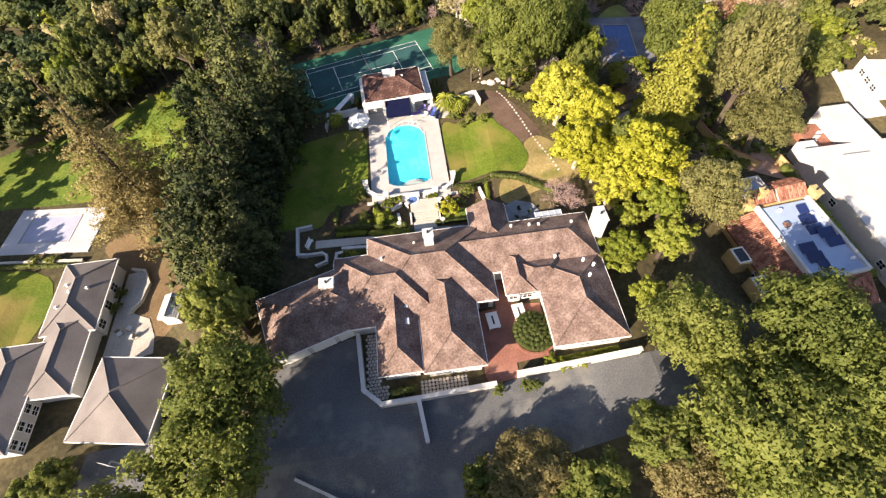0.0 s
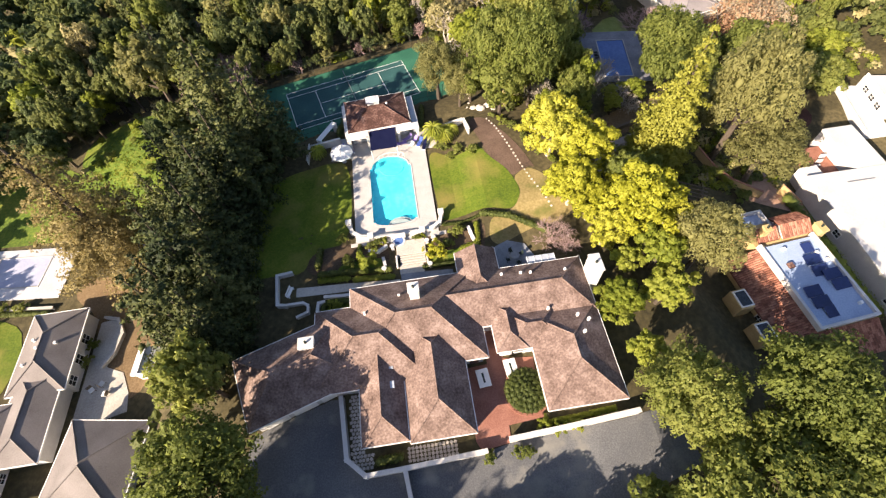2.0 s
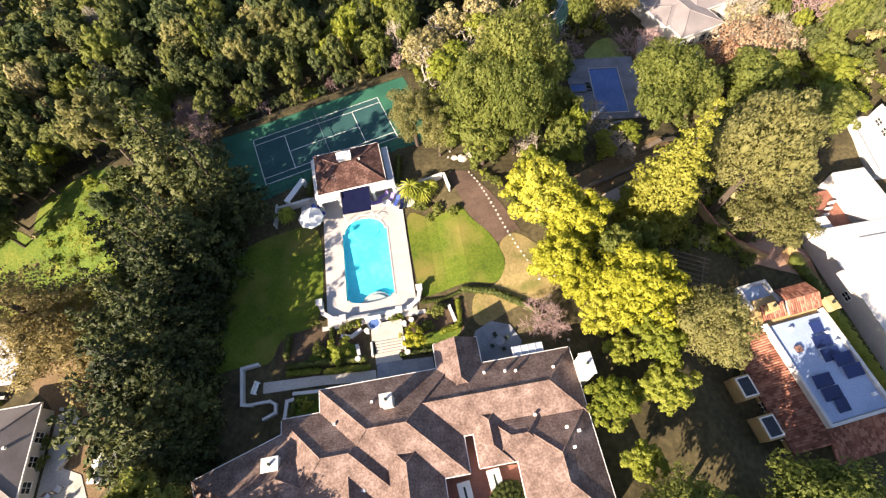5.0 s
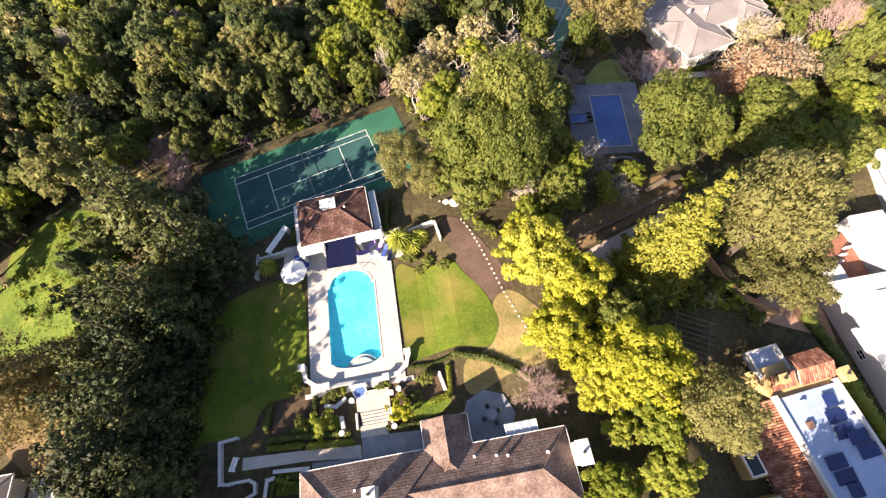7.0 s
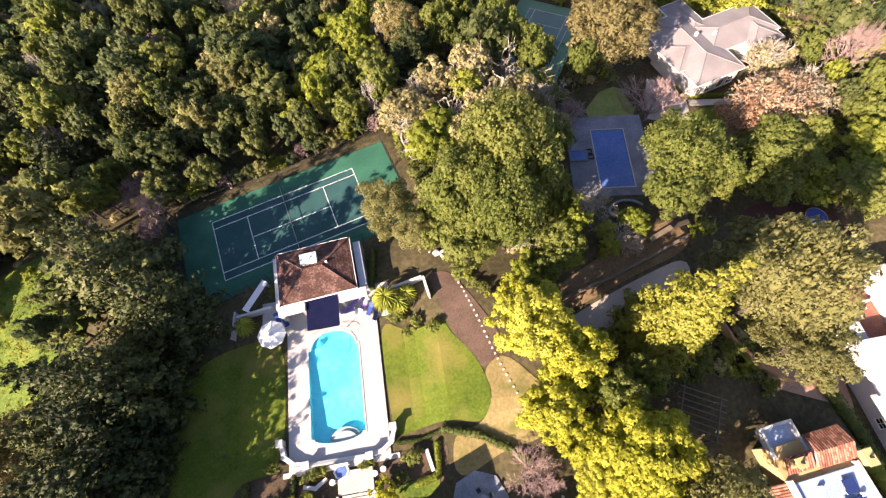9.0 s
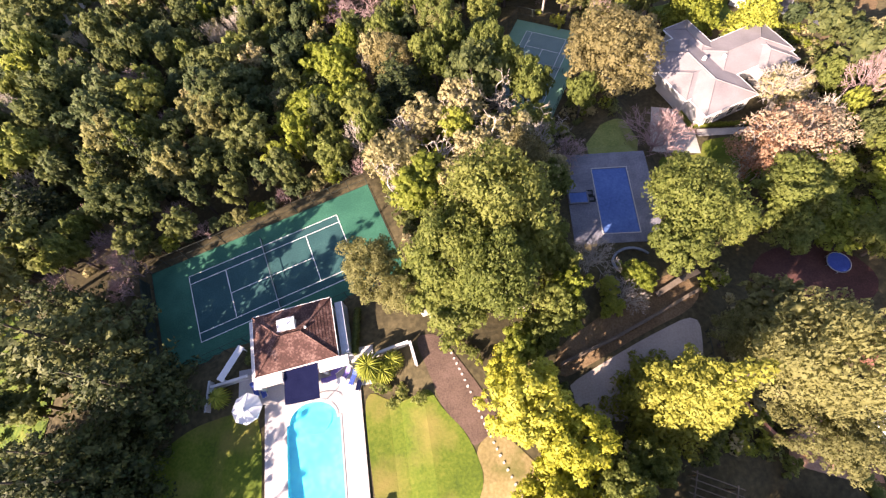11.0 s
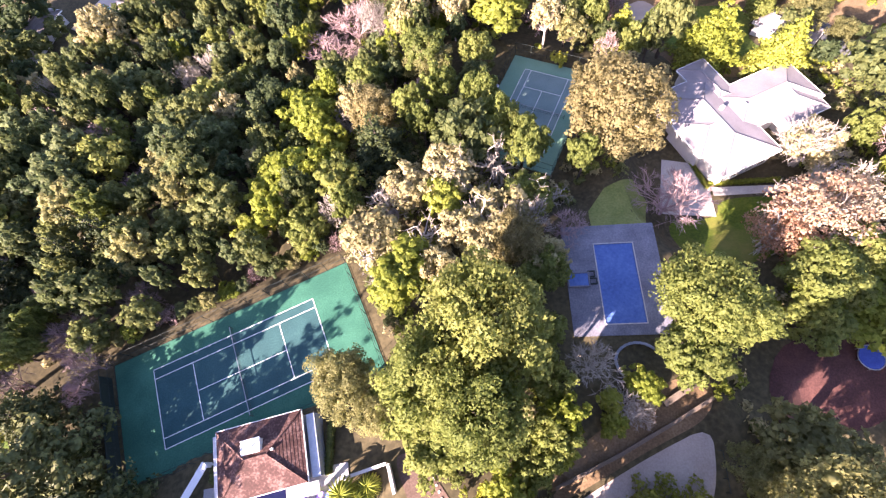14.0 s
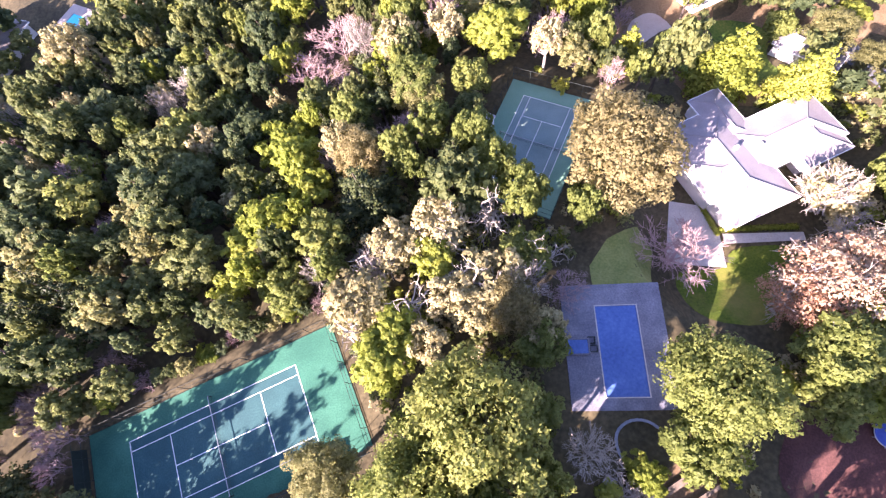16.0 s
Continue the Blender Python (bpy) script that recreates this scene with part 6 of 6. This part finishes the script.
tree("shrub", 36.0, 34.0, 1.4, 1.6)
tree("shrub", 38.2, 36.2, 1.5, 1.8)
tree("bigoak", 18.8, 64.3, 7.1, 17)
tree("bigoak", 12.6, 59.8, 5.8, 15)
tree("bigoak", 16.9, 55.5, 4.9, 16)
tree("oak", 7.3, 58.9, 3.7, 8)
tree("grey", 1.9, 61.9, 4.3, 11)
tree("grey", 5.2, 57.9, 3.0, 8)
tree("oak", 11.4, 53.8, 4.4, 9)
tree("lime", 17.8, 48.5, 2.6, 7)
tree("oak", 23.3, 52.4, 3.2, 9)
tree("oak", 20.7, 49.8, 2.5, 7)
tree("yellow", 16.1, 46.5, 2.7, 7)
tree("bigoak", 45.3, 63.3, 6.5, 11)
tree("oak", 42.0, 58.2, 4.1, 9)
tree("dun", 46.7, 95.7, 8.4, 13)
tree("pale", 24.7, 79.7, 5.7, 9)
tree("pale", 18.9, 79.6, 3.7, 9)
tree("gnarled", 17.8, 89.6, 4.7, 11)
tree("gnarled", 26.1, 91.1, 4.9, 11)
tree("gnarled", 9.0, 86.3, 4.7, 10)
tree("gnarled", 5.6, 77.0, 4.3, 9)
tree("gnarled", 22.6, 81.3, 4.9, 11)
tree("gnarled", 30.3, 84.4, 4.3, 9)
tree("pale", 20.9, 77.4, 3.2, 8)
tree("lime", 17.4, 85.1, 3.1, 9)
tree("pale", 14.8, 74.4, 3.1, 8)
tree("gnarled", 13.2, 79.5, 4.8, 10)
tree("lime", 11.1, 76.5, 3.6, 8)
tree("pale", 6.6, 80.8, 4.9, 9)
tree("oak", 29.3, 84.0, 3.9, 8)
tree("pale", 12.6, 88.0, 4.3, 9)
tree("lime", 9.1, 72.9, 3.8, 8)
tree("oak", 27.6, 71.7, 3.5, 8)
tree("pine", 9.2, 97.0, 5.7, 13)
tree("pine", 23.0, 101.7, 5.0, 13)
tree("lime", -4.6, 112.4, 5.2, 10)
tree("lime", -6.1, 96.5, 4.7, 10)
tree("oak", -2.8, 85.6, 3.9, 9)
tree("bare", 30.7, 59.0, 3.4, 6.5)
tree("bare", 18.4, 55.0, 2.6, 5)
tree("pink", 50.7, 81.3, 5.9, 9)
tree("pink", 33.3, 78.2, 3.2, 5)
tree("rosy", 66.1, 72.9, 6.9, 11)
tree("rosy", 60.7, 71.5, 4.4, 9)
tree("rosy", 72.7, 74.3, 5.0, 10)
tree("gnarled", 64.5, 73.5, 5.3, 12)
tree("bare", 73.2, 76.4, 4.7, 11)
tree("gnarled", 60.9, 72.2, 4.0, 10)
tree("lime", 70.9, 66.6, 3.6, 7)
tree("lime", 62.1, 65.7, 3.2, 6)
tree("oak", 66.4, 63.0, 3.9, 7)
tree("lime", 54.8, 62.0, 2.7, 5)
tree("bare", 33.4, 54.0, 2.4, 4)
tree("lime", 36.1, 55.6, 2.1, 4)
tree("lime", 31.1, 52.4, 1.7, 4)
tree("oak", 24.5, 58.0, 2.8, 10)
tree("lime", 31.5, 55.0, 1.5, 3)
tree("lime", 25.4, 54.4, 2.2, 10)
tree("grey", 88.6, 113.5, 4.2, 9)
tree("lime", 94.0, 117.2, 3.4, 7)
tree("oak", 83.4, 118.4, 3.0, 6)
tree("grey", 92.4, 107.1, 3.2, 7)
tree("pink", 59.8, 130.4, 3.2, 6)
tree("yellowshrub", 43.6, 115.3, 2.0, 3)
tree("fir", 69.7, 110.9, 7.2, 13)
tree("fir", 79.5, 104.6, 5.5, 12)
tree("fir", 56.4, 119.3, 4.4, 10)
tree("lime", 34.7, 125.6, 5.7, 10)
tree("pink", 45.0, 127.5, 4.9, 9)
tree("pink", -38.2, 74.6, 2.4, 6)
tree("pink", -34.5, 68.3, 2.0, 6)
tree("pink", -44.1, 71.0, 2.3, 6)
tree("pink", -34.1, 71.6, 3.0, 7)
tree("pink", -37.9, 76.8, 2.7, 7)
tree("pink", -29.3, 80.9, 2.4, 6)
tree("pink", -45.7, 84.2, 2.9, 6)
tree("pink", -33.4, 103.2, 3.1, 7)
tree("pink", -60.7, 85.6, 2.8, 7)
tree("pale", 74.2, 85.2, 4.8, 8)
tree("bare", 73.6, 85.3, 5.4, 9.5)
tree("oak", 61.8, 64.4, 5.0, 10)
tree("oak", 68.7, 68.1, 4.2, 9)
tree("lime", 67.0, 61.7, 2.8, 6)
tree("pink", 66.8, 75.9, 4.5, 8)
tree("oak", 50.8, 61.8, 4.0, 9)
tree("oak", 19.5, 117.5, 4.7, 10)
tree("grey", 19.3, 116.8, 4.7, 9)
tree("oak", 28.1, 117.5, 3.8, 8)
tree("pink", 15.3, 109.5, 4.6, 6)
tree("pink", 6.0, 136.8, 6.6, 9)
tree("pink", 0.7, 130.6, 5.4, 9)
tree("pale", 19.0, 89.9, 4.6, 9)
tree("gnarled", 27.1, 91.0, 4.0, 9)
tree("bare", 9.8, 87.0, 3.8, 8)
tree("dun", 25.5, 77.2, 4.2, 9)
tree("bare", 28.2, 79.7, 3.2, 9)
tree("pale", 28.9, 73.8, 3.1, 8)
tree("lime", 10.2, 74.3, 3.8, 8)
tree("lime", 0.2, 102.2, 3.9, 9)
tree("lime", -9.5, 93.9, 3.7, 9)
tree("oak", 72.0, 55.1, 4.7, 9)
tree("lime", 78.8, 64.0, 4.5, 8)
tree("lime", 17.7, 14.9, 2.8, 4)
tree("lime", 19.5, 9.0, 2.4, 5)
tree("lime", 24.3, 15.7, 3.0, 6)
tree("lime", 0.1, 50.2, 1.7, 3)
tree("yellowshrub", -3.2, 27.7, 2.0, 2.6)
tree("limeshrub", -12.9, 27.8, 2.0, 2.5)
tree("shrub", -15.6, 28.4, 1.2, 1.6)
tree("shrub", -11.5, 31.0, 0.9, 1.1)
tree("limeshrub", -10.4, 31.2, 0.8, 0.9)
tree("shrub", -12.5, 30.7, 0.8, 1.0)
tree("shrub", -5.6, 31.0, 0.7, 0.9)
tree("limeshrub", -4.7, 31.1, 0.7, 0.8)
tree("shrub", 0.3, 30.9, 1.4, 1.5)
tree("pink", 13.2, 27.0, 3.0, 3.6)
tree("pink", 14.8, 26.0, 2.2, 2.6)
tree("shrub", -16.4, 32.5, 1.0, 1.5)
tree("shrub", -1.2, 29.0, 1.1, 1.4)
tree("limeshrub", 5.9, 3.0, 1.1, 1.2)
tree("limeshrub", 7.5, 2.5, 1.1, 1.2)
tree("limeshrub", 9.5, 2.5, 1.0, 1.2)
tree("shrub", -0.9, 0.5, 0.9, 1.6)
tree("shrub", 3.3, 0.6, 1.0, 1.2)
tree("shrub", 2.3, 0.6, 0.8, 1)
tree("shrub", 42.9, 36.5, 1.7, 1.8)
tree("limeshrub", 43.6, 33.9, 1.5, 1.6)
tree("shrub", 45.1, 31.3, 1.5, 1.6)
tree("limeshrub", 40.1, 34.2, 1.3, 1.5)
tree("shrub", 0.5, 48.2, 1.4, 1.4)
tree("shrub", 3.0, 46.8, 1.3, 1.3)
tree("shrub", 5.2, 45.8, 1.2, 1.3)
tree("shrub", 1.7, 46.0, 1.0, 1.2)
tree("limeshrub", -17.6, 21.8, 1.1, 1.3)
tree("shrub", -67.4, 32.5, 1.3, 1.2)
tree("shrub", -70.2, 32.7, 1.3, 1.2)
tree("shrub", -54.3, 24.3, 1.2, 1.3)
tree("shrub", -54.5, 21.9, 1.2, 1.3)
tree("limeshrub", -61.4, 18.9, 1.1, 1.2)
tree("oak", -52.8, -2.0, 2.9, 5)
tree("oak", -55.1, -2.5, 2.6, 5)
tree("redwood", 33.6, 40.0, 6.0, 25.0)
tree("oak", 27.5, 98.0, 4.0, 13)
tree("oak", 31.0, 93.5, 4.0, 13)
tree("oak", 26.0, 104.5, 3.8, 13)
tree("dun", 44.5, 101.0, 4.5, 11)
tree("cedar", -50.3, 37.8, 8.0, 29)

# tall trees that shade the west lawn and the forecourt
for x, y, R, H in ((-33.5, 34, 4.6, 13), (-33, 40, 4.6, 13), (-31.5, 46, 4.2, 12.5), (-35, 28, 5.0, 13), (-36, 21, 5.0, 14)):
    tree("pine", x, y, R + 1.2, H + 4.5)
for x, y, R, H in ((-32.5, 31, 4.2, 13), (-31.5, 37, 4.0, 13), (-30.5, 24, 3.8, 12), (-33, 16, 4.5, 14), (-30.5, 18, 3.6, 12), (-38, 26, 5.0, 15), (-35, 27, 4.2, 13), (-37, 36, 4.5, 14), (-34, 43, 4.5, 13), (-40, 46, 4.0, 15), (-33, 20, 4.0, 13), (-40, 66, 4.2, 13), (-41, 40, 4.0, 13)):
    tree("pine", x, y, R, H)
# Unseen oaks south of the view, added for the shade on the forecourt.
for x, y, R, H in ((-30, -17, 5.5, 18), (-38, -10, 5.0, 17), (-41, -20, 5.5, 20), (-29, -27, 5.5, 21), (-18, -22, 4.6, 17), (-8, -25, 4.2, 15), (4, -26, 4.0, 13), (-20, -31, 5.0, 20)):
    tree("bigoak", x, y, R, H)


# palms beside the pool house
def palm(x, y, H, R, fronds=64):
    ob = thing("palm_tree", "small feathery green palm by the pool house", "palm", x, y, at(x, y), group="palms")
    bm = bmesh.new()
    for k in range(5):
        tube(bm, (0, 0, -0.4 + k * (H - 0.2) / 5), (0, 0, -0.4 + (k + 1) * (H - 0.2) / 5), 0.20 - 0.012 * k, 0.17 - 0.012 * k, 8)
    part("trunk", bm, "bark", ob)
    for k in range(fronds):
        ang, rise = k * 2.39996, 0.9 - 1.1 * k / fronds
        verts, faces = [], []
        steps_n = 9
        for i in range(steps_n + 1):
            u = i / steps_n
            out_r, z = R * u * (0.75 + 0.25 * math.cos(rise)), H - 0.6 + R * (rise * u - 0.95 * u * u)
            wide = 0.085 * math.sin(math.pi * (0.12 + 0.86 * u)) + 0.03
            for sgn in (-1, 0, 1):
                verts.append((out_r * math.cos(ang) - sgn * wide * math.sin(ang), out_r * math.sin(ang) + sgn * wide * math.cos(ang), z - abs(sgn) * 0.13))
        for i in range(steps_n):
            for c in (0, 1):
                if (i + c) % 1 == 0:
                    a = i * 3 + c
                    faces.append((a, a + 1, a + 4, a + 3))
        part("frond", (verts, [], faces), "fir", ob)


palm(-0.4, 50.6, 3.6, 2.0)
palm(1.2, 49.8, 3.0, 1.6)
palm(2.4, 50.9, 2.6, 1.5)
palm(-20.0, 50.6, 2.6, 1.4)

hedge([(-1.3, 32.7), (1.4, 32.6), (3.9, 33.1)], 0.5, 0.5, "low clipped green hedge edging the lawn")
hedge([(4.5, 33.2), (8.4, 32.0), (11.3, 30.2), (13.7, 28.2)], 1.15, 1.1, "curved clipped green hedge edging the lawn")
hedge([(3.4, 31.8), (3.0, 28.5), (0.6, 28.0)], 0.9, 0.9, "low clipped green hedge in the garden", "lime")
hedge([(-5.0, 25.9), (-2.0, 25.9), (1.0, 25.7)], 0.8, 0.7, "low clipped green hedge in the garden")
hedge([(-19.6, 26.1), (-15.8, 25.8)], 0.9, 0.7, "low clipped bright hedge along the garden walk", "lime")
hedge([(-14.8, 25.5), (-9.6, 25.1)], 0.9, 0.7, "low clipped bright hedge along the garden walk", "lime")
hedge([(-19.6, 27.0), (-15.0, 26.7), (-9.9, 26.2)], 0.8, 0.9, "dark clipped hedge in the garden bed")
hedge([(-19.4, 21.0), (-18.9, 22.4), (-15.6, 22.4)], 0.8, 0.8, "clipped green hedge beside the house")
hedge([(-20.0, 28.4), (-19.6, 31.0)], 0.9, 1.1, "clipped green hedge in the garden")
hedge([(-14.2, 28.6), (-13.9, 31.0)], 0.8, 0.8, "low clipped green hedge in the garden")
hedge([(-13.0, 2.0), (-10.6, 2.1)], 1.1, 0.9, "dark clipped hedge in the front yard")
hedge([(6.8, 3.2), (9.6, 3.3), (14.2, 3.6)], 0.7, 0.7, "low hedge below the front windows", "lime")
hedge([(-2.4, 53.2), (-1.6, 58.8)], 0.9, 1.2, "green hedge beside the pool house")
hedge([(-16.4, 54.6), (-15.9, 59.6)], 1.0, 1.2, "green hedge beside the pool house")
hedge([(-77.5, 32.8), (-63.0, 31.0)], 0.9, 0.9, "green hedge below the neighbour's pool")
hedge([(53.0, 22.0), (57.5, 12.0)], 2.4, 1.6, "bright hedge between the houses", "lime", 90)
hedge([(52.6, 30.4), (56.4, 21.0)], 2.0, 1.4, "green hedge between the houses", "oak", 90)
hedge([(60.4, 84.8), (70.8, 83.0)], 1.0, 0.9, "green hedge below the far house", "lime")
hedge([(59.6, 84.4), (59.0, 90.0)], 0.9, 0.9, "green hedge below the far house", "lime")

# round clipped hedge in the courtyard
ball = thing("round_hedge", "large round clipped hedge in a brick ring", "hedge", 4.9, 7.0, at(4.9, 7.0))
lobes = [(0, 0, 1.1, 0.7, 0.9)]
for rr, n in ((0.6, 6), (1.2, 12), (1.8, 19), (2.3, 27)):
    for k in range(n):
        lobes.append((rr * math.cos(2 * math.pi * k / n), rr * math.sin(2 * math.pi * k / n), 1.25 - 0.17 * rr * rr / 2, 0.46, 0.9))
o = new("foliage", mesh_of("foliage", [sprays(lobes, 5200, 0.09, 0.5, 0, 0.1, 0.3), masses(lobes, 0.86)], "hedge"))
o.parent = ball

# low planting and boulders beside the stone path
for k in range(13):
    u = k / 12
    x, y = 9.9 + 7.6 * u + 0.9 * rng.random(), 52.6 - 13.5 * u + 0.8 * rng.random()
    tree(("shrub", "limeshrub", "shrub")[k % 3], x, y, 0.6 + 0.5 * rng.random(), 0.7 + 0.6 * rng.random())
for x, y, r in ((8.6, 56.0, 0.9), (9.9, 56.6, 0.7), (7.4, 56.6, 0.6), (10.8, 55.4, 0.5)):
    rock = thing("boulder", "pale rounded boulder beside the stone path", "boulder", x, y, at(x, y), 40 * x, group="boulders")
    bm = bmesh.new()
    bmesh.ops.create_icosphere(bm, subdivisions=2, radius=r)
    for v in bm.verts:
        v.co *= 0.82 + 0.3 * rng.random()
        v.co.z *= 0.7
    part("stone", bm, "stone", rock)

# ---------------------------------------------------------------- woods
OPEN = [
    (-33, 22, -14, 33), (-31, 19, 24, 49), (-19, 10, 46, 62), (-84, -38, -12, 33), (-84, -46, 30, 48), (23, 56, 5, 33), (56, 90, 4, 46), (62, 92, 40, 60), (50, 74, 46, 60), (24, 44, 38, 52), (28, 46, 46, 57),
    (28, 47, 57, 82), (37, 49, 78, 87), (47, 74, 66, 108), (70, 84, 88, 101), (67, 82, 110, 126), (95, 101, 92, 118), (-63, -55, 144, 152), (-63, -48, 151, 170), (58, 70, 120, 134), (8, 19, 28, 54),
]
VIEW = [(-124, 125), (-88, 152), (-78, 178), (32, 150), (106, 126), (112, 72), (72, 40), (48, -24), (-70, -24), (-90, 30)]
TURNED = [(-13.4, 69.0, 19.4, 9.6, 14), (36.3, 105.9, 12.8, 8.6, 55.5)]


def in_view(x, y):
    inside = False
    for (ax, ay), (bx, by) in zip(VIEW, VIEW[1:] + VIEW[:1]):
        if (ay > y) != (by > y) and x < (bx - ax) * (y - ay) / (by - ay) + ax:
            inside = not inside
    return inside


def is_open(x, y, margin=0.0):
    if not in_view(x, y):
        return True
    if any(a - margin < x < b + margin and c - margin < y < d + margin for a, b, c, d in OPEN):
        return True
    for cx, cy, hx, hy, turn in TURNED:
        c, s = math.cos(radians(turn)), math.sin(radians(turn))
        if abs((x - cx) * c + (y - cy) * s) < hx + margin and abs((y - cy) * c - (x - cx) * s) < hy + margin:
            return True
    if (x + 53.5) ** 2 / 110 + (y - 57) ** 2 / 190 < 1 or (x + 74) ** 2 / 190 + (y - 50) ** 2 / 70 < 1:
        return True
    return False


VALLEY = [(-9 - 5 * k / 12 + 1.5 * math.sin(k * 0.9), 146 - 3 * k) for k in range(13)]
spots = []
step = 4.5
for j in range(int(205 / step)):
    for i in range(int(235 / step)):
        x = -112 + (i + 0.5 * (j % 2)) * step + (rng.random() - 0.5) * 3.0
        y = -22 + j * step * 0.93 + (rng.random() - 0.5) * 3.0
        if is_open(x, y, 1.2) or any((x - a) ** 2 + (y - b) ** 2 < (0.75 * r + 1.6) ** 2 for a, b, r in planted):
            continue
        if (y < 40 and -64 < x < 70 and y < 6) or y < -16:
            continue
        spots.append((x, y, (x - 5) ** 2 + (y - 85) ** 2 * 0.9))
spots.sort(key=lambda p: p[2])
# a belt of yellow-green along the edge of the valley, greyer and paler trees on its far side
far_pieces = {"forest": [], "pale": [], "lime": [], "deep": []}
for k, (x, y, d) in enumerate(spots):
    u = rng.random()
    belt = abs(x + 8 - 0.16 * (y - 90)) < 7 and y > 84
    west = x < -15 - 0.1 * (y - 90)
    # Darker green trees along the valley stand in for its shade.
    if any((x - a) ** 2 + (y - b) ** 2 < 14 for a, b in VALLEY):
        sort = "deep"
    elif belt:
        sort = "lime" if u < 0.5 else "pale" if u < 0.65 else "forest"
    elif west:
        sort = "deep" if u < 0.36 else "ash" if u < 0.44 else "forest" if u < 0.78 else "copse" if u < 0.86 else "lime" if u < 0.885 else "bare" if u < 0.92 else "pale" if u < 0.95 else "pink" if u < 0.97 else "pine"
    else:
        sort = "copse" if u < 0.26 else "deep" if u < 0.34 else "dun" if u < 0.36 else "forest" if u < 0.60 else "pale" if u < 0.70 else "lime" if u < 0.82 else "ash" if u < 0.88 else "bare" if u < 0.92 else "pink" if u < 0.96 else "pine"
    if y < 52 and sort in ("bare", "pink", "pale"):
        sort = "copse"
    big = rng.random()
    R, H = 1.7 + 1.4 * rng.random() + 2.2 * big ** 3, 6.5 + 5.5 * rng.random() + 3.5 * big ** 2
    if sort == "pine":
        R, H = R * 0.85, H + 4
    if k < 380:
        tree(sort, x, y, R, H, sink=0.6)
    else:
        key = sort if sort in far_pieces else "forest"
        z = at(x, y) - 0.6
        lobes = [(lx + x, ly + y, lz + z, r, f) for lx, ly, lz, r, f in round_lobes(R, H, 11)]
        far_pieces[key] += [sprays(tufts(lobes), 340, 0.5, 0.45), masses(lobes[::3], 0.8)]
for key, pieces in far_pieces.items():
    if pieces:
        o = new("far_woods", mesh_of("far_woods", pieces, key))
        tagged(o, {"forest": "dense dark green far woods", "pale": "pale grey-brown far woods", "lime": "yellow-green far woods in sun", "deep": "deep green far woods"}[key], "woods", kind="stuff")
# trees close along the tennis court's fence
for k in range(19):
    u = -20 + k * 2.2
    v = 10.2 + 1.4 * rng.random()
    c, s = math.cos(radians(14)), math.sin(radians(14))
    x, y = -13.7 + u * c - v * s, 68.9 + u * s + v * c
    tree(("deep", "forest", "ash", "lime", "deep", "pink")[k % 6], x, y, 1.1 + 0.8 * rng.random(), 2.6 + 2.4 * rng.random(), sink=0.4)
for k in range(9):
    u, v = 19.8 + 1.2 * rng.random(), -8 + k * 2.1
    x, y = -13.7 + u * c - v * s, 68.9 + u * s + v * c
    tree(("shrub", "limeshrub", "forest")[k % 3], x, y, 0.9 + 0.6 * rng.random(), 1.2 + 1.0 * rng.random(), sink=0.2)
# undergrowth on the slopes between the trees
bush = {"forest": [], "pale": [], "lime": []}
for k in range(4200):
    x, y = (-110 + 225 * rng.random(), -10 + 180 * rng.random()) if k < 1000 else (2 + 90 * rng.random(), 12 + 98 * rng.random())
    if is_open(x, y, 0.6) or y < 20 and -32 < x < 20:
        continue
    r = 0.6 + 0.9 * rng.random()
    z = at(x, y)
    lobes = [(x + (rng.random() - 0.5) * r, y + (rng.random() - 0.5) * r, z + 0.4 * r, r * 0.7, 0.8) for i in range(3)]
    pick = rng.random()
    bush["forest" if pick < 0.45 else "lime" if pick < 0.75 and x > 0 else "pale"].append(sprays(lobes, 60, 0.26))
for key, pieces in bush.items():
    o = new("undergrowth", mesh_of("undergrowth", pieces, key))
    tagged(o, {"forest": "low green undergrowth on the slopes", "lime": "low yellow-green undergrowth in sun", "pale": "dry brown undergrowth on the slopes"}[key], "undergrowth", kind="stuff")


for k in range(16):
    x, y = -53.5 + 16 * (rng.random() - 0.5), 56.5 + 22 * (rng.random() - 0.5)
    tree(("shrub", "limeshrub")[k % 2], x, y, 0.7 + 0.8 * rng.random(), 0.8 + 0.9 * rng.random())
# rough tufts on the wild grass slope
pieces = []
for k in range(900):
    x, y = -53.5 + 10 * rng.normal() * 0.62, 57 + 11 * rng.normal() * 0.62
    if (x + 53.5) ** 2 / 80 + (y - 57) ** 2 / 140 < 1:
        r = 0.2 + 0.35 * rng.random()
        pieces.append(sprays([(x, y, at(x, y), r, 0.6)], 16, 0.1))
o = new("tall_grass", mesh_of("tall_grass", pieces, "tallgrass"))
tagged(o, "rough bright green tall grass on the slope", "grass", kind="stuff")
